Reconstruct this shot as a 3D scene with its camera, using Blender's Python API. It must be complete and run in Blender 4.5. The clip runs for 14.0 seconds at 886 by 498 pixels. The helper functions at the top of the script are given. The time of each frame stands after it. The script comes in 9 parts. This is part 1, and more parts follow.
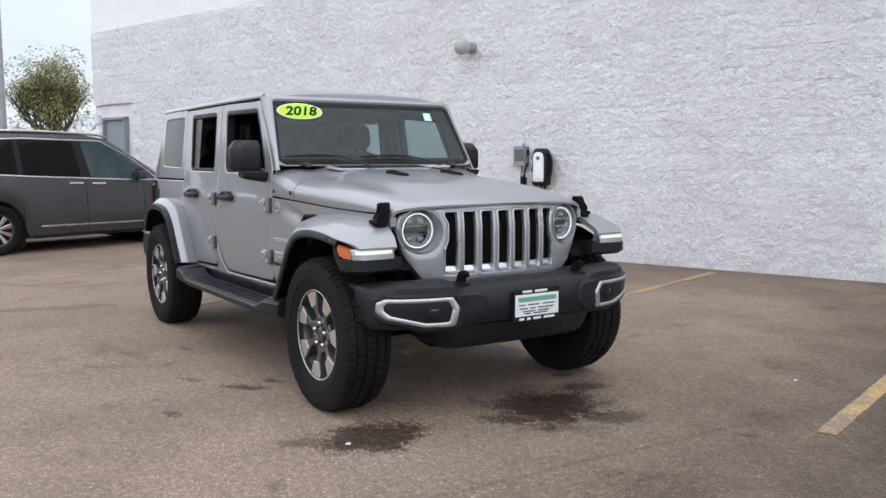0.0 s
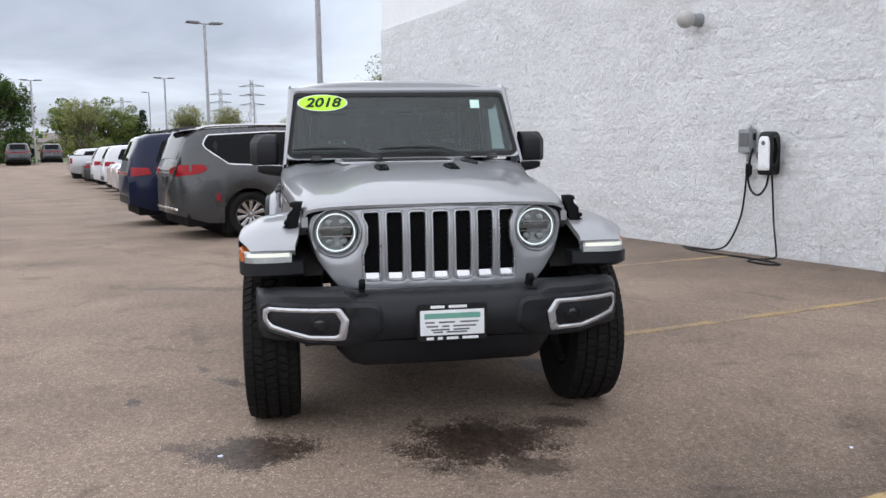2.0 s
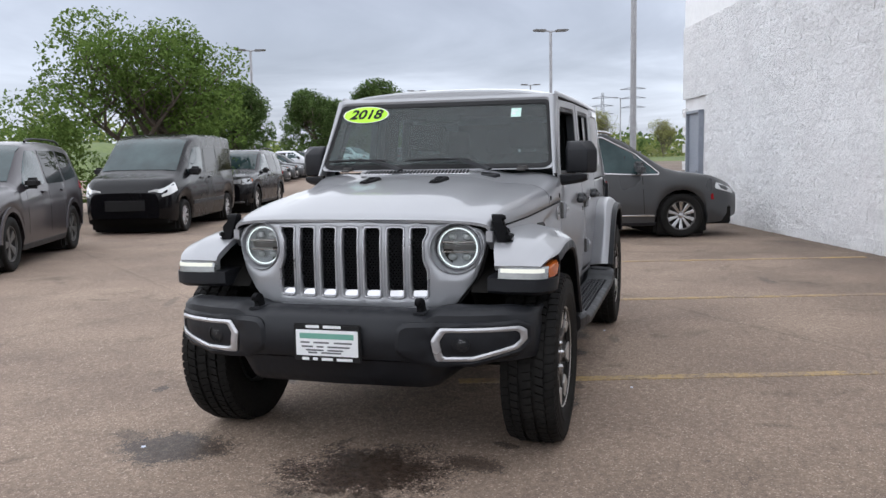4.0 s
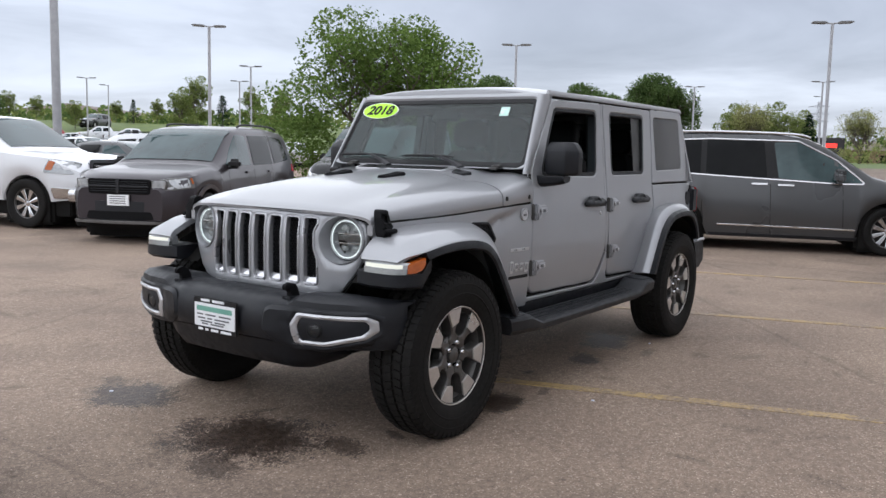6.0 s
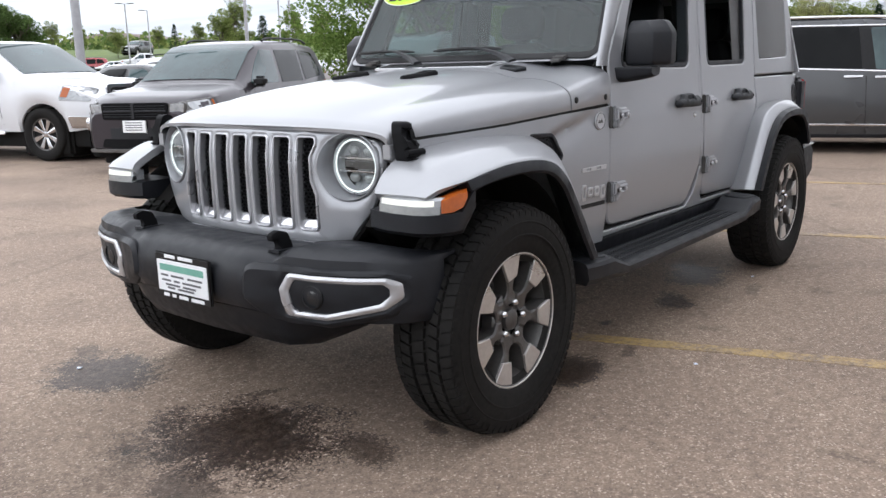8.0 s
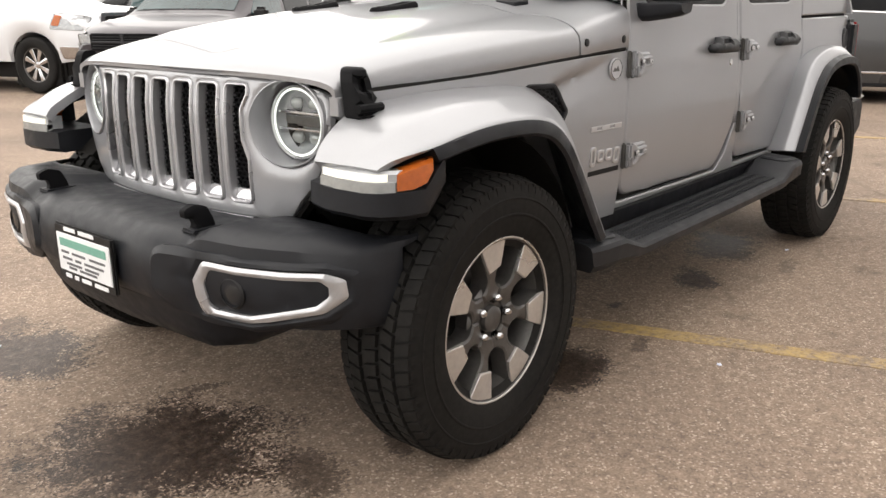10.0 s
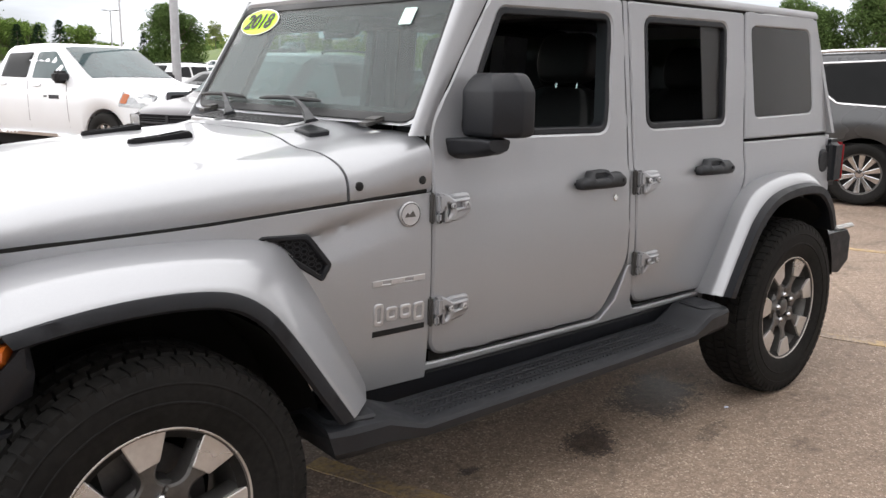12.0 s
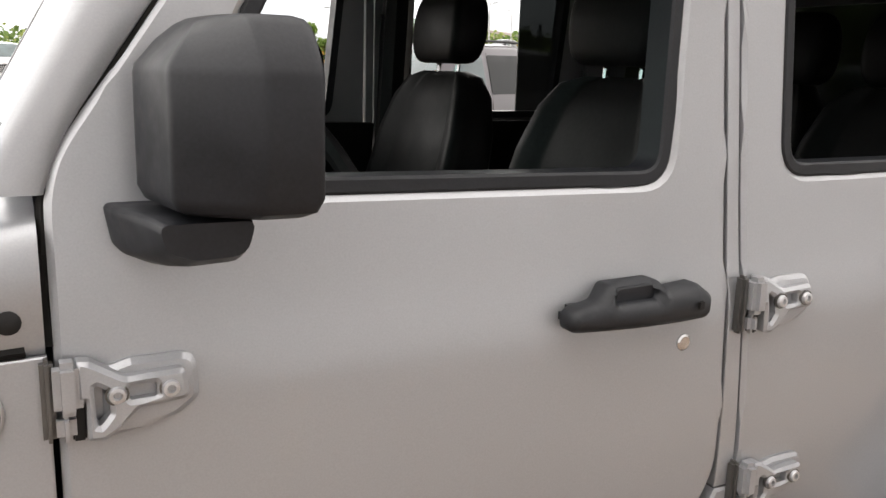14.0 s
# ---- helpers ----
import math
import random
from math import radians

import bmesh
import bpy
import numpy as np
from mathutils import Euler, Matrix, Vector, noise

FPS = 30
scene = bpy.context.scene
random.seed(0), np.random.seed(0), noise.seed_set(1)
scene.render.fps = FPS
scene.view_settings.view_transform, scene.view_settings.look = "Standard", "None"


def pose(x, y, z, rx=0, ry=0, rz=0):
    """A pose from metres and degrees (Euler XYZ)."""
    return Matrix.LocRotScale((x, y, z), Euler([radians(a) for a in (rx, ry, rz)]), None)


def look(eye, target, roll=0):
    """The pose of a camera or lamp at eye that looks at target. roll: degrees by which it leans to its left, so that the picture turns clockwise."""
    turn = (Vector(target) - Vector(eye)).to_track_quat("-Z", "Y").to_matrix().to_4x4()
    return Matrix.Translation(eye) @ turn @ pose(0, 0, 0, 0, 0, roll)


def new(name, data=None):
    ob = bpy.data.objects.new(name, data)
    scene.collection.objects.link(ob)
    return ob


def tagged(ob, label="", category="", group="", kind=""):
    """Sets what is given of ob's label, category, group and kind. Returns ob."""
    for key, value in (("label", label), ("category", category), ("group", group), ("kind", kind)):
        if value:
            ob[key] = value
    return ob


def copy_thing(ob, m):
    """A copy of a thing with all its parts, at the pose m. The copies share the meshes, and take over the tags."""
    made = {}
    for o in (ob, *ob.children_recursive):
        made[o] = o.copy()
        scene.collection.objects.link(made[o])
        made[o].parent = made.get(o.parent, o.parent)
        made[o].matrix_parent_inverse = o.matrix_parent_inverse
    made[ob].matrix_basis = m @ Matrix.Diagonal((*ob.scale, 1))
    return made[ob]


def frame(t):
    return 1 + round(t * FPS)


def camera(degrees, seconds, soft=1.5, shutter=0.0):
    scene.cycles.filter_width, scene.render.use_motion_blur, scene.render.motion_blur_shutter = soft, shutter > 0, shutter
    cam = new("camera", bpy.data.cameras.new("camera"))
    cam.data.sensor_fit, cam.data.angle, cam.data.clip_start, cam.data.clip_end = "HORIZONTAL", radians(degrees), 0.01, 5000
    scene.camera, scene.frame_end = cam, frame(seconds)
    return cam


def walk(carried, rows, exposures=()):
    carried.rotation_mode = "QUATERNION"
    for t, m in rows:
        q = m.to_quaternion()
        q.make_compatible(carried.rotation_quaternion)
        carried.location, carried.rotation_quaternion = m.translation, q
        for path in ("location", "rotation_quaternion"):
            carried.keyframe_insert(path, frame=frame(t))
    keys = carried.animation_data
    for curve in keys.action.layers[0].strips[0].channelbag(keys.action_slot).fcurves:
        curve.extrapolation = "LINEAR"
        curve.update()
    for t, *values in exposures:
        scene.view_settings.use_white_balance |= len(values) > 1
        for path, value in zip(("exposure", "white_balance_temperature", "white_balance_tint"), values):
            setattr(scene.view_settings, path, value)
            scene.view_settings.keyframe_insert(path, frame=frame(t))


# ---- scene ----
cam = camera(55.1, 14.0)
PATH = [
    (0, (4.046, -2.774, 1.309), (2.384, -1.68, 1.105), -0.2),
    (0.5, (4.212, -2.237, 1.315), (2.455, -1.3, 1.121), -0.1),
    (1, (4.336, -1.712, 1.319), (2.496, -0.955, 1.12), -0.0),
    (1.5, (4.312, -1.172, 1.316), (2.406, -0.608, 1.099), -0.6),
    (2, (4.332, -0.626, 1.335), (2.371, -0.307, 1.103), -0.9),
    (2.5, (4.241, -0.106, 1.325), (2.26, 0.0, 1.072), -0.6),
    (3, (4.185, 0.449, 1.313), (2.204, 0.304, 1.077), -0.8),
    (3.2, (4.163, 0.662, 1.332), (2.189, 0.431, 1.109), -0.8),
    (5.3, (3.562, 2.717, 1.372), (1.844, 1.718, 1.146), -0.3),
    (5.5, (3.495, 2.894, 1.377), (1.809, 1.84, 1.155), 0.2),
    (6, (3.321, 3.142, 1.376), (1.695, 2.0, 1.149), 1.3),
    (6.5, (3.15, 3.305, 1.372), (1.574, 2.096, 1.133), 1.2),
    (7, (2.956, 3.221, 1.337), (1.414, 1.976, 1.067), 0.4),
    (7.5, (2.721, 2.86, 1.333), (1.182, 1.627, 0.998), -0.8),
    (8, (2.375, 2.483, 1.28), (0.847, 1.264, 0.857), -1.4),
    (8.2, (2.246, 2.366, 1.276), (0.716, 1.158, 0.829), -1.5),
    (10.3, (1.747, 2.214, 1.263), (0.306, 0.954, 0.681), -0.3),
    (10.5, (1.693, 2.37, 1.277), (0.289, 1.069, 0.696), 0.1),
    (11, (1.435, 2.558, 1.303), (0.072, 1.215, 0.719), 1.9),
    (11.5, (1.085, 2.638, 1.373), (-0.252, 1.242, 0.859), 1.6),
    (12, (0.711, 2.681, 1.444), (-0.592, 1.218, 1.039), 0.8),
    (12.5, (0.315, 2.499, 1.464), (-0.97, 1.011, 1.097), 0.4),
    (13, (-0.141, 2.25, 1.438), (-1.395, 0.736, 1.072), -0.4),
    (13.5, (-0.558, 2.005, 1.412), (-1.704, 0.413, 1.025), 0.2),
    (14, (-0.922, 1.711, 1.404), (-1.831, -0.021, 0.986), 1.7),
]
walk(cam, [(t, look(eye, target, roll)) for t, eye, target, roll in PATH],
     [(0.0, 0.82, 6000, 10), (1.5, 0.78, 6000, 10), (3.2, 0.80, 6000, 10), (5.3, 0.80, 6000, 10), (7.0, 0.80, 5950, 10), (7.5, 0.94, 5850, 10), (8.2, 1.26, 6200, 10), (10.3, 1.46, 6950, 10), (11.0, 1.54, 6950, 10), (12.0, 1.42, 6500, 10), (12.5, 1.36, 6400, 10), (13.0, 1.44, 6350, 10), (13.5, 1.54, 6680, 10), (14.0, 1.84, 6850, 10)])

# ---- sky and light ----
world = bpy.data.worlds.new("overcast_sky")
scene.world = world
world.use_nodes = True


def tree_of(nodes_owner):
    """A small writer of node trees: n(kind, inputs..., settings...)."""
    tree = nodes_owner.node_tree

    def n(kind, ins=None, **settings):
        node = tree.nodes.new(kind)
        if "operation" in settings:
            node.operation = settings["operation"]
        if "data_type" in settings:
            node.data_type, node.blend_type = settings["data_type"], settings["blend_type"]
        if "sky_type" in settings:
            node.sky_type, node.sun_disc = settings["sky_type"], settings["sun_disc"]
            node.sun_elevation, node.sun_rotation = settings["sun_elevation"], settings["sun_rotation"]
        for key, value in (ins or {}).items():
            if isinstance(value, bpy.types.NodeSocket):
                tree.links.new(value, node.inputs[key])
            else:
                node.inputs[key].default_value = value
        return node

    return tree, n


def ramp(n, fac, stops, mode="LINEAR"):
    node = n("ShaderNodeValToRGB", {"Fac": fac})
    node.color_ramp.interpolation = mode
    els = node.color_ramp.elements
    while len(els) < len(stops):
        els.new(0.5)
    for el, (pos, col) in zip(els, stops):
        el.position = pos
        el.color = (*col, 1) if len(col) == 3 else col
    return node.outputs["Color"]


def grey(*v):
    return [(p, (c, c, c)) for p, c in v]


tree, n = tree_of(world)
tree.nodes.clear()
coord = n("ShaderNodeTexCoord").outputs["Generated"]
sep = n("ShaderNodeSeparateXYZ", {0: coord}).outputs
up = n("ShaderNodeMath", {0: sep["Z"], 1: 0.0}, operation="MAXIMUM").outputs[0]
lift = n("ShaderNodeMath", {0: up, 1: 0.10}, operation="ADD").outputs[0]
cx = n("ShaderNodeMath", {0: sep["X"], 1: lift}, operation="DIVIDE").outputs[0]
cy = n("ShaderNodeMath", {0: sep["Y"], 1: lift}, operation="DIVIDE").outputs[0]
flat = n("ShaderNodeCombineXYZ", {0: cx, 1: cy, 2: 0.0}).outputs[0]
clouds = n("ShaderNodeTexNoise", {"Vector": flat, "Scale": 0.42, "Detail": 7.0, "Roughness": 0.55, "Distortion": 0.5}).outputs[0]
big = n("ShaderNodeTexNoise", {"Vector": flat, "Scale": 0.16, "Detail": 3.0}).outputs[0]
mixed = n("ShaderNodeMath", {0: clouds, 1: big}, operation="ADD").outputs[0]
cover = ramp(n, n("ShaderNodeMath", {0: mixed, 1: 0.5}, operation="MULTIPLY").outputs[0],
             [(0.38, (0.42, 0.43, 0.47)), (0.46, (0.56, 0.57, 0.62)), (0.53, (0.76, 0.775, 0.83)), (0.62, (0.92, 0.935, 0.97))])
# The cloud is a little brighter low down than overhead.
zenith = n("ShaderNodeMath", {0: up, 1: -0.10, 2: 1.12}, operation="MULTIPLY_ADD").outputs[0]
# with hardly a difference from north to south
south = n("ShaderNodeMath", {0: sep["Y"], 1: 0.02, 2: 1.0}, operation="MULTIPLY_ADD").outputs[0]
whole = n("ShaderNodeMath", {0: zenith, 1: south}, operation="MULTIPLY").outputs[0]
lit = n("ShaderNodeVectorMath", {0: cover, "Scale": whole}, operation="SCALE").outputs[0]
sky = n("ShaderNodeTexSky", sky_type="NISHITA", sun_disc=False, sun_elevation=radians(88.6), sun_rotation=radians(180))
bg_sky = n("ShaderNodeBackground", {"Color": sky.outputs[0], "Strength": 0.012}).outputs[0]
bg_cloud = n("ShaderNodeBackground", {"Color": lit, "Strength": 0.52}).outputs[0]
out = n("ShaderNodeAddShader", {0: bg_sky, 1: bg_cloud}).outputs[0]
n("ShaderNodeOutputWorld", {"Surface": out})

sun = new("sun", bpy.data.lights.new("sun", "SUN"))
sun.data.energy, sun.data.angle, sun.data.color = 2.1, radians(176), (1.0, 0.96, 0.91)
sun.matrix_world = look((0.0, -0.3, 12), (0, 0, 0))

# ---- builders ----
from mathutils.geometry import delaunay_2d_cdt


class Geo:
    """Vertices and faces that become one mesh."""

    def __init__(self):
        self.v, self.f = [], []

    def add(self, verts, faces, m=None):
        k = len(self.v)
        self.v += [tuple(m @ Vector(p)) for p in verts] if m is not None else [tuple(p) for p in verts]
        self.f += [tuple(i + k for i in f) for f in faces]
        return self

    def join(self, other, m=None):
        return self.add(other.v, other.f, m)


def finish(name, g, mat, smooth=32, fix=True):
    me = bpy.data.meshes.new(name)
    me.from_pydata(g.v, [], g.f)
    if fix:
        bm = bmesh.new()
        bm.from_mesh(me)
        bmesh.ops.recalc_face_normals(bm, faces=bm.faces)
        bm.to_mesh(me)
        bm.free()
    if smooth:
        me.polygons.foreach_set("use_smooth", [True] * len(me.polygons))
        me.set_sharp_from_angle(angle=radians(smooth))
    if mat:
        me.materials.append(mat)
    me.update()
    return me


def part(name, g, mat, parent, label="", smooth=32, m=None, fix=True):
    ob = new(name, finish(name, g, mat, smooth, fix))
    ob.parent = parent
    if m is not None:
        ob.matrix_basis = m
    return tagged(ob, label) if label else ob


def thing(name, label, category, group="", m=None, kind=""):
    ob = new(name)
    ob.empty_display_size = 0.1
    if m is not None:
        ob.matrix_basis = m
    return tagged(ob, label, category, group, kind)


def single(name, g, mat, label, category, group="", kind="", m=None, smooth=32):
    ob = new(name, finish(name, g, mat, smooth))
    if m is not None:
        ob.matrix_basis = m
    return tagged(ob, label, category, group, kind)


def rpoly(pts, n=5):
    """A polygon with rounded corners from (a, b, radius)."""
    out = []
    k = len(pts)
    for i, p in enumerate(pts):
        r = p[2] if len(p) > 2 else 0
        c = Vector(p[:2])
        if r <= 0:
            out.append(c[:])
            continue
        a, b = Vector(pts[i - 1][:2]) - c, Vector(pts[(i + 1) % k][:2]) - c
        half = a.angle(b) / 2
        cut = min(r / math.tan(half), a.length * 0.49, b.length * 0.49)
        p0, p1 = c + a.normalized() * cut, c + b.normalized() * cut
        for j in range(n + 1):
            t = j / n
            out.append(((1 - t) ** 2 * p0 + 2 * t * (1 - t) * c + t * t * p1)[:])
    return out


def dense(loop, step):
    out = []
    for i, p in enumerate(loop):
        q = loop[(i + 1) % len(loop)]
        k = max(1, int(math.hypot(q[0] - p[0], q[1] - p[1]) / step + 0.5))
        out += [(p[0] + (q[0] - p[0]) * j / k, p[1] + (q[1] - p[1]) * j / k) for j in range(k)]
    return out


def area(loop):
    return 0.5 * sum(p[0] * q[1] - q[0] * p[1] for p, q in zip(loop, loop[1:] + loop[:1]))


def inset(loop, d):
    """The loop moved to its left by d (inwards where it runs counter-clockwise)."""
    out = []
    k = len(loop)
    for i, p in enumerate(loop):
        a, b = loop[i - 1], loop[(i + 1) % k]
        n1 = Vector((-(p[1] - a[1]), p[0] - a[0]))
        n2 = Vector((-(b[1] - p[1]), b[0] - p[0]))
        n1 = n1.normalized() if n1.length > 1e-9 else n2.normalized()
        n2 = n2.normalized() if n2.length > 1e-9 else n1
        mid = n1 + n2
        mid = mid / max(0.5, mid.length_squared / 2) if mid.length > 1e-6 else n1
        out.append((p[0] + mid.x * d, p[1] + mid.y * d))
    return out


def within(pts, loop):
    """Which points lie in the loop."""
    x, y = pts[:, 0], pts[:, 1]
    hit = np.zeros(len(pts), bool)
    for (x0, y0), (x1, y1) in zip(loop, loop[1:] + loop[:1]):
        if y0 == y1:
            continue
        cross = (y0 > y) != (y1 > y)
        hit ^= cross & (x < (x1 - x0) * (y - y0) / (y1 - y0) + x0)
    return hit


def panel(outline, f, depth=0.02, ch=0.004, holes=(), step=0.08, grid=None):
    """A solid sheet with the outline and holes given in two coordinates, a chamfered edge, laid by f(a, b, depth) into space."""
    loops = [dense(list(outline), step)] + [dense(list(h), step) for h in holes]
    loops = [l if (area(l) > 0) == (i == 0) else l[::-1] for i, l in enumerate(loops)]
    verts, edges, rim = [], [], set()
    for l in loops:
        k = len(verts)
        verts += l
        rim |= set(range(k, k + len(l)))
        edges += [(k + i, k + (i + 1) % len(l)) for i in range(len(l))]
        if ch:
            k2 = len(verts)
            verts += inset(l, ch * 1.3)
            edges += [(k2 + i, k2 + (i + 1) % len(l)) for i in range(len(l))]
    grid = grid or step
    o = np.array(loops[0])
    xs, ys = np.meshgrid(np.arange(o[:, 0].min() + grid / 2, o[:, 0].max(), grid), np.arange(o[:, 1].min() + grid / 2, o[:, 1].max(), grid))
    p = np.stack([xs.ravel(), ys.ravel()], 1)
    keep = within(p, loops[0])
    for h in loops[1:]:
        keep &= ~within(p, h)
    p = p[keep]
    if len(p):
        allb = np.array(verts)
        far = np.sqrt(((p[:, None] - allb[None]) ** 2).sum(-1)).min(1) > grid * 0.35
        p = p[far]
        verts += [tuple(q) for q in p]
    vs, _, fs, ov, _, _ = delaunay_2d_cdt([Vector(v) for v in verts], edges, [], 0, 1e-6)
    vs = [tuple(v) for v in vs]
    cen = np.array([np.mean([vs[i] for i in f_], 0) for f_ in fs])
    keep = within(cen, loops[0])
    for h in loops[1:]:
        keep &= ~within(cen, h)
    fs = [f_ for f_, k in zip(fs, keep) if k]
    edge_use = {}
    for f_ in fs:
        for a, b in zip(f_, f_[1:] + f_[:1]):
            edge_use[(a, b)] = 1
    border = [(a, b) for a, b in edge_use if (b, a) not in edge_use]
    onrim = {a for e in border for a in e}
    g = Geo()
    g.v = [tuple(f(v[0], v[1], ch if i in onrim else 0.0)) for i, v in enumerate(vs)]
    g.f = [tuple(f_) for f_ in fs]
    k = len(g.v)
    back = {a: k + j for j, a in enumerate(sorted(onrim))}
    g.v += [tuple(f(vs[a][0], vs[a][1], depth)) for a in sorted(onrim)]
    g.f += [(b, a, back[a], back[b]) for a, b in border]
    # the back is closed by the border's vertices and a coarse copy of the faces
    k = len(g.v)
    inner = {i: back[i] if i in back else None for i in range(len(vs))}
    for i in range(len(vs)):
        if inner[i] is None:
            inner[i] = len(g.v)
            g.v.append(tuple(f(vs[i][0], vs[i][1], depth)))
    g.f += [tuple(inner[i] for i in reversed(f_)) for f_ in fs]
    return g


def loft(rings, closed=True, caps=True):
    g = Geo()
    k = len(rings[0])
    for r in rings:
        g.v += [tuple(p) for p in r]
    for i in range(len(rings) - 1):
        for j in range(k if closed else k - 1):
            a, b = i * k + j, i * k + (j + 1) % k
            g.f.append((a, b, b + k, a + k))
    if caps and closed:
        g.f.append(tuple(range(k))[::-1])
        g.f.append(tuple(range((len(rings) - 1) * k, len(rings) * k)))
    return g


def revolve(profile, n=48, axis="y", close=False):
    """(radius, along) turned round an axis."""
    rings = []
    for i in range(n):
        a = 2 * math.pi * i / n
        c, s = math.cos(a), math.sin(a)
        rings.append([(r * c, w, r * s) if axis == "y" else (r * c, r * s, w) if axis == "z" else (w, r * c, r * s) for r, w in profile])
    g = Geo()
    k = len(profile)
    for r in rings:
        g.v += r
    for i in range(n):
        for j in range(k if close else k - 1):
            a, b = i * k + j, i * k + (j + 1) % k
            c, d = ((i + 1) % n) * k + j, ((i + 1) % n) * k + (j + 1) % k
            g.f.append((a, b, d, c))
    return g


def tube(pts, r, n=8):
    pts = [Vector(p) for p in pts]
    rings = []
    up_ = Vector((0, 0, 1))
    for i, p in enumerate(pts):
        d = (pts[min(i + 1, len(pts) - 1)] - pts[max(i - 1, 0)]).normalized()
        side = d.cross(up_)
        side = side.normalized() if side.length > 1e-3 else Vector((1, 0, 0))
        u = side.cross(d).normalized()
        rr = r[i] if isinstance(r, (list, tuple)) else r
        rings.append([p + rr * (math.cos(2 * math.pi * j / n) * side + math.sin(2 * math.pi * j / n) * u) for j in range(n)])
    return loft(rings)


def spline(pts, k=6):
    """A smooth line through points (Catmull-Rom)."""
    pts = [Vector(p) for p in pts]
    out = []
    for i in range(len(pts) - 1):
        a, b, c, d = pts[max(i - 1, 0)], pts[i], pts[i + 1], pts[min(i + 2, len(pts) - 1)]
        for j in range(k):
            t = j / k
            out.append(0.5 * (2 * b + (c - a) * t + (2 * a - 5 * b + 4 * c - d) * t * t + (3 * b - a - 3 * c + d) * t ** 3))
    out.append(pts[-1])
    return out


def curve1(pts):
    """A function through (x, y) points, by straight pieces eased a little."""
    xs, ys = [p[0] for p in pts], [p[1] for p in pts]
    return lambda x: float(np.interp(x, xs, ys))


def block(sx, sy, sz, bev=0.01, m=None, seg=2):
    """A box about its centre with rounded edges."""
    bm = bmesh.new()
    bmesh.ops.create_cube(bm, size=1.0)
    bmesh.ops.scale(bm, vec=(sx, sy, sz), verts=bm.verts)
    if bev:
        bmesh.ops.bevel(bm, geom=bm.edges[:], offset=min(bev, min(sx, sy, sz) * 0.45), segments=seg, affect="EDGES")
    g = Geo().add([v.co[:] for v in bm.verts], [[v.index for v in f.verts] for f in bm.faces], m)
    bm.free()
    return g


def at(x, y, z, *r):
    return pose(x, y, z, *r)


def ball(rx, ry, rz, n=16, k=10, m=None):
    g = revolve([(max(1e-4, math.sin(math.pi * i / k)), -math.cos(math.pi * i / k)) for i in range(k + 1)], n, "z")
    return Geo().add([(x * rx, y * ry, z * rz) for x, y, z in g.v], g.f, m)


# ---- materials ----
def material(name):
    mat = bpy.data.materials.new(name)
    mat.use_nodes = True
    t, n_ = tree_of(mat)
    t.nodes.clear()
    return mat, n_


def surface(n_, base, rough=0.5, metal=0.0, bump=None, strength=0.2, dist=0.01, coat=0.0, spec=0.5, coat_rough=0.03):
    ins = {"Base Color": base if not isinstance(base, tuple) or len(base) == 4 else (*base, 1), "Roughness": rough, "Metallic": metal,
           "Coat Weight": coat, "Coat Roughness": coat_rough, "Specular IOR Level": spec}
    if bump is not None:
        ins["Normal"] = n_("ShaderNodeBump", {"Height": bump, "Strength": strength, "Distance": dist}).outputs[0]
    b = n_("ShaderNodeBsdfPrincipled", ins)
    n_("ShaderNodeOutputMaterial", {"Surface": b.outputs[0]})
    return b


def noise_of(n_, vec, scale, detail=4.0, rough=0.55, dist=0.0):
    return n_("ShaderNodeTexNoise", {"Vector": vec, "Scale": scale, "Detail": detail, "Roughness": rough, "Distortion": dist}).outputs[0]


def where(n_, of="Object"):
    return n_("ShaderNodeTexCoord").outputs[of]


def mixc(n_, fac, a, b, mode="MIX"):
    node = n_("ShaderNodeMix", data_type="RGBA", blend_type=mode)
    tr = node.id_data
    for key, val in ((0, fac), (6, a), (7, b)):
        if isinstance(val, bpy.types.NodeSocket):
            tr.links.new(val, node.inputs[key])
        else:
            node.inputs[key].default_value = (*val, 1) if isinstance(val, tuple) and len(val) == 3 else val
    return node.outputs[2]


def varied(name, dark, light, scale=30, rough=0.6, metal=0.0, bump=0.1, dist=0.003, coat=0.0, rough_var=0.1, spec=0.5):
    """A plain material with fine grain and broad unevenness."""
    mat, n_ = material(name)
    p = where(n_)
    fine, broad = noise_of(n_, p, scale, 5), noise_of(n_, p, scale / 12, 3)
    both = n_("ShaderNodeMath", {0: fine, 1: broad}, operation="ADD").outputs[0]
    half = n_("ShaderNodeMath", {0: both, 1: 0.5}, operation="MULTIPLY").outputs[0]
    col = ramp(n_, half, [(0.36, dark), (0.64, light)])
    rg = n_("ShaderNodeMapRange", {0: broad, 1: 0.3, 2: 0.7, 3: max(0.02, rough - rough_var), 4: min(1, rough + rough_var)}).outputs[0]
    surface(n_, col, rg, metal, fine, bump, dist, coat, spec)
    return mat


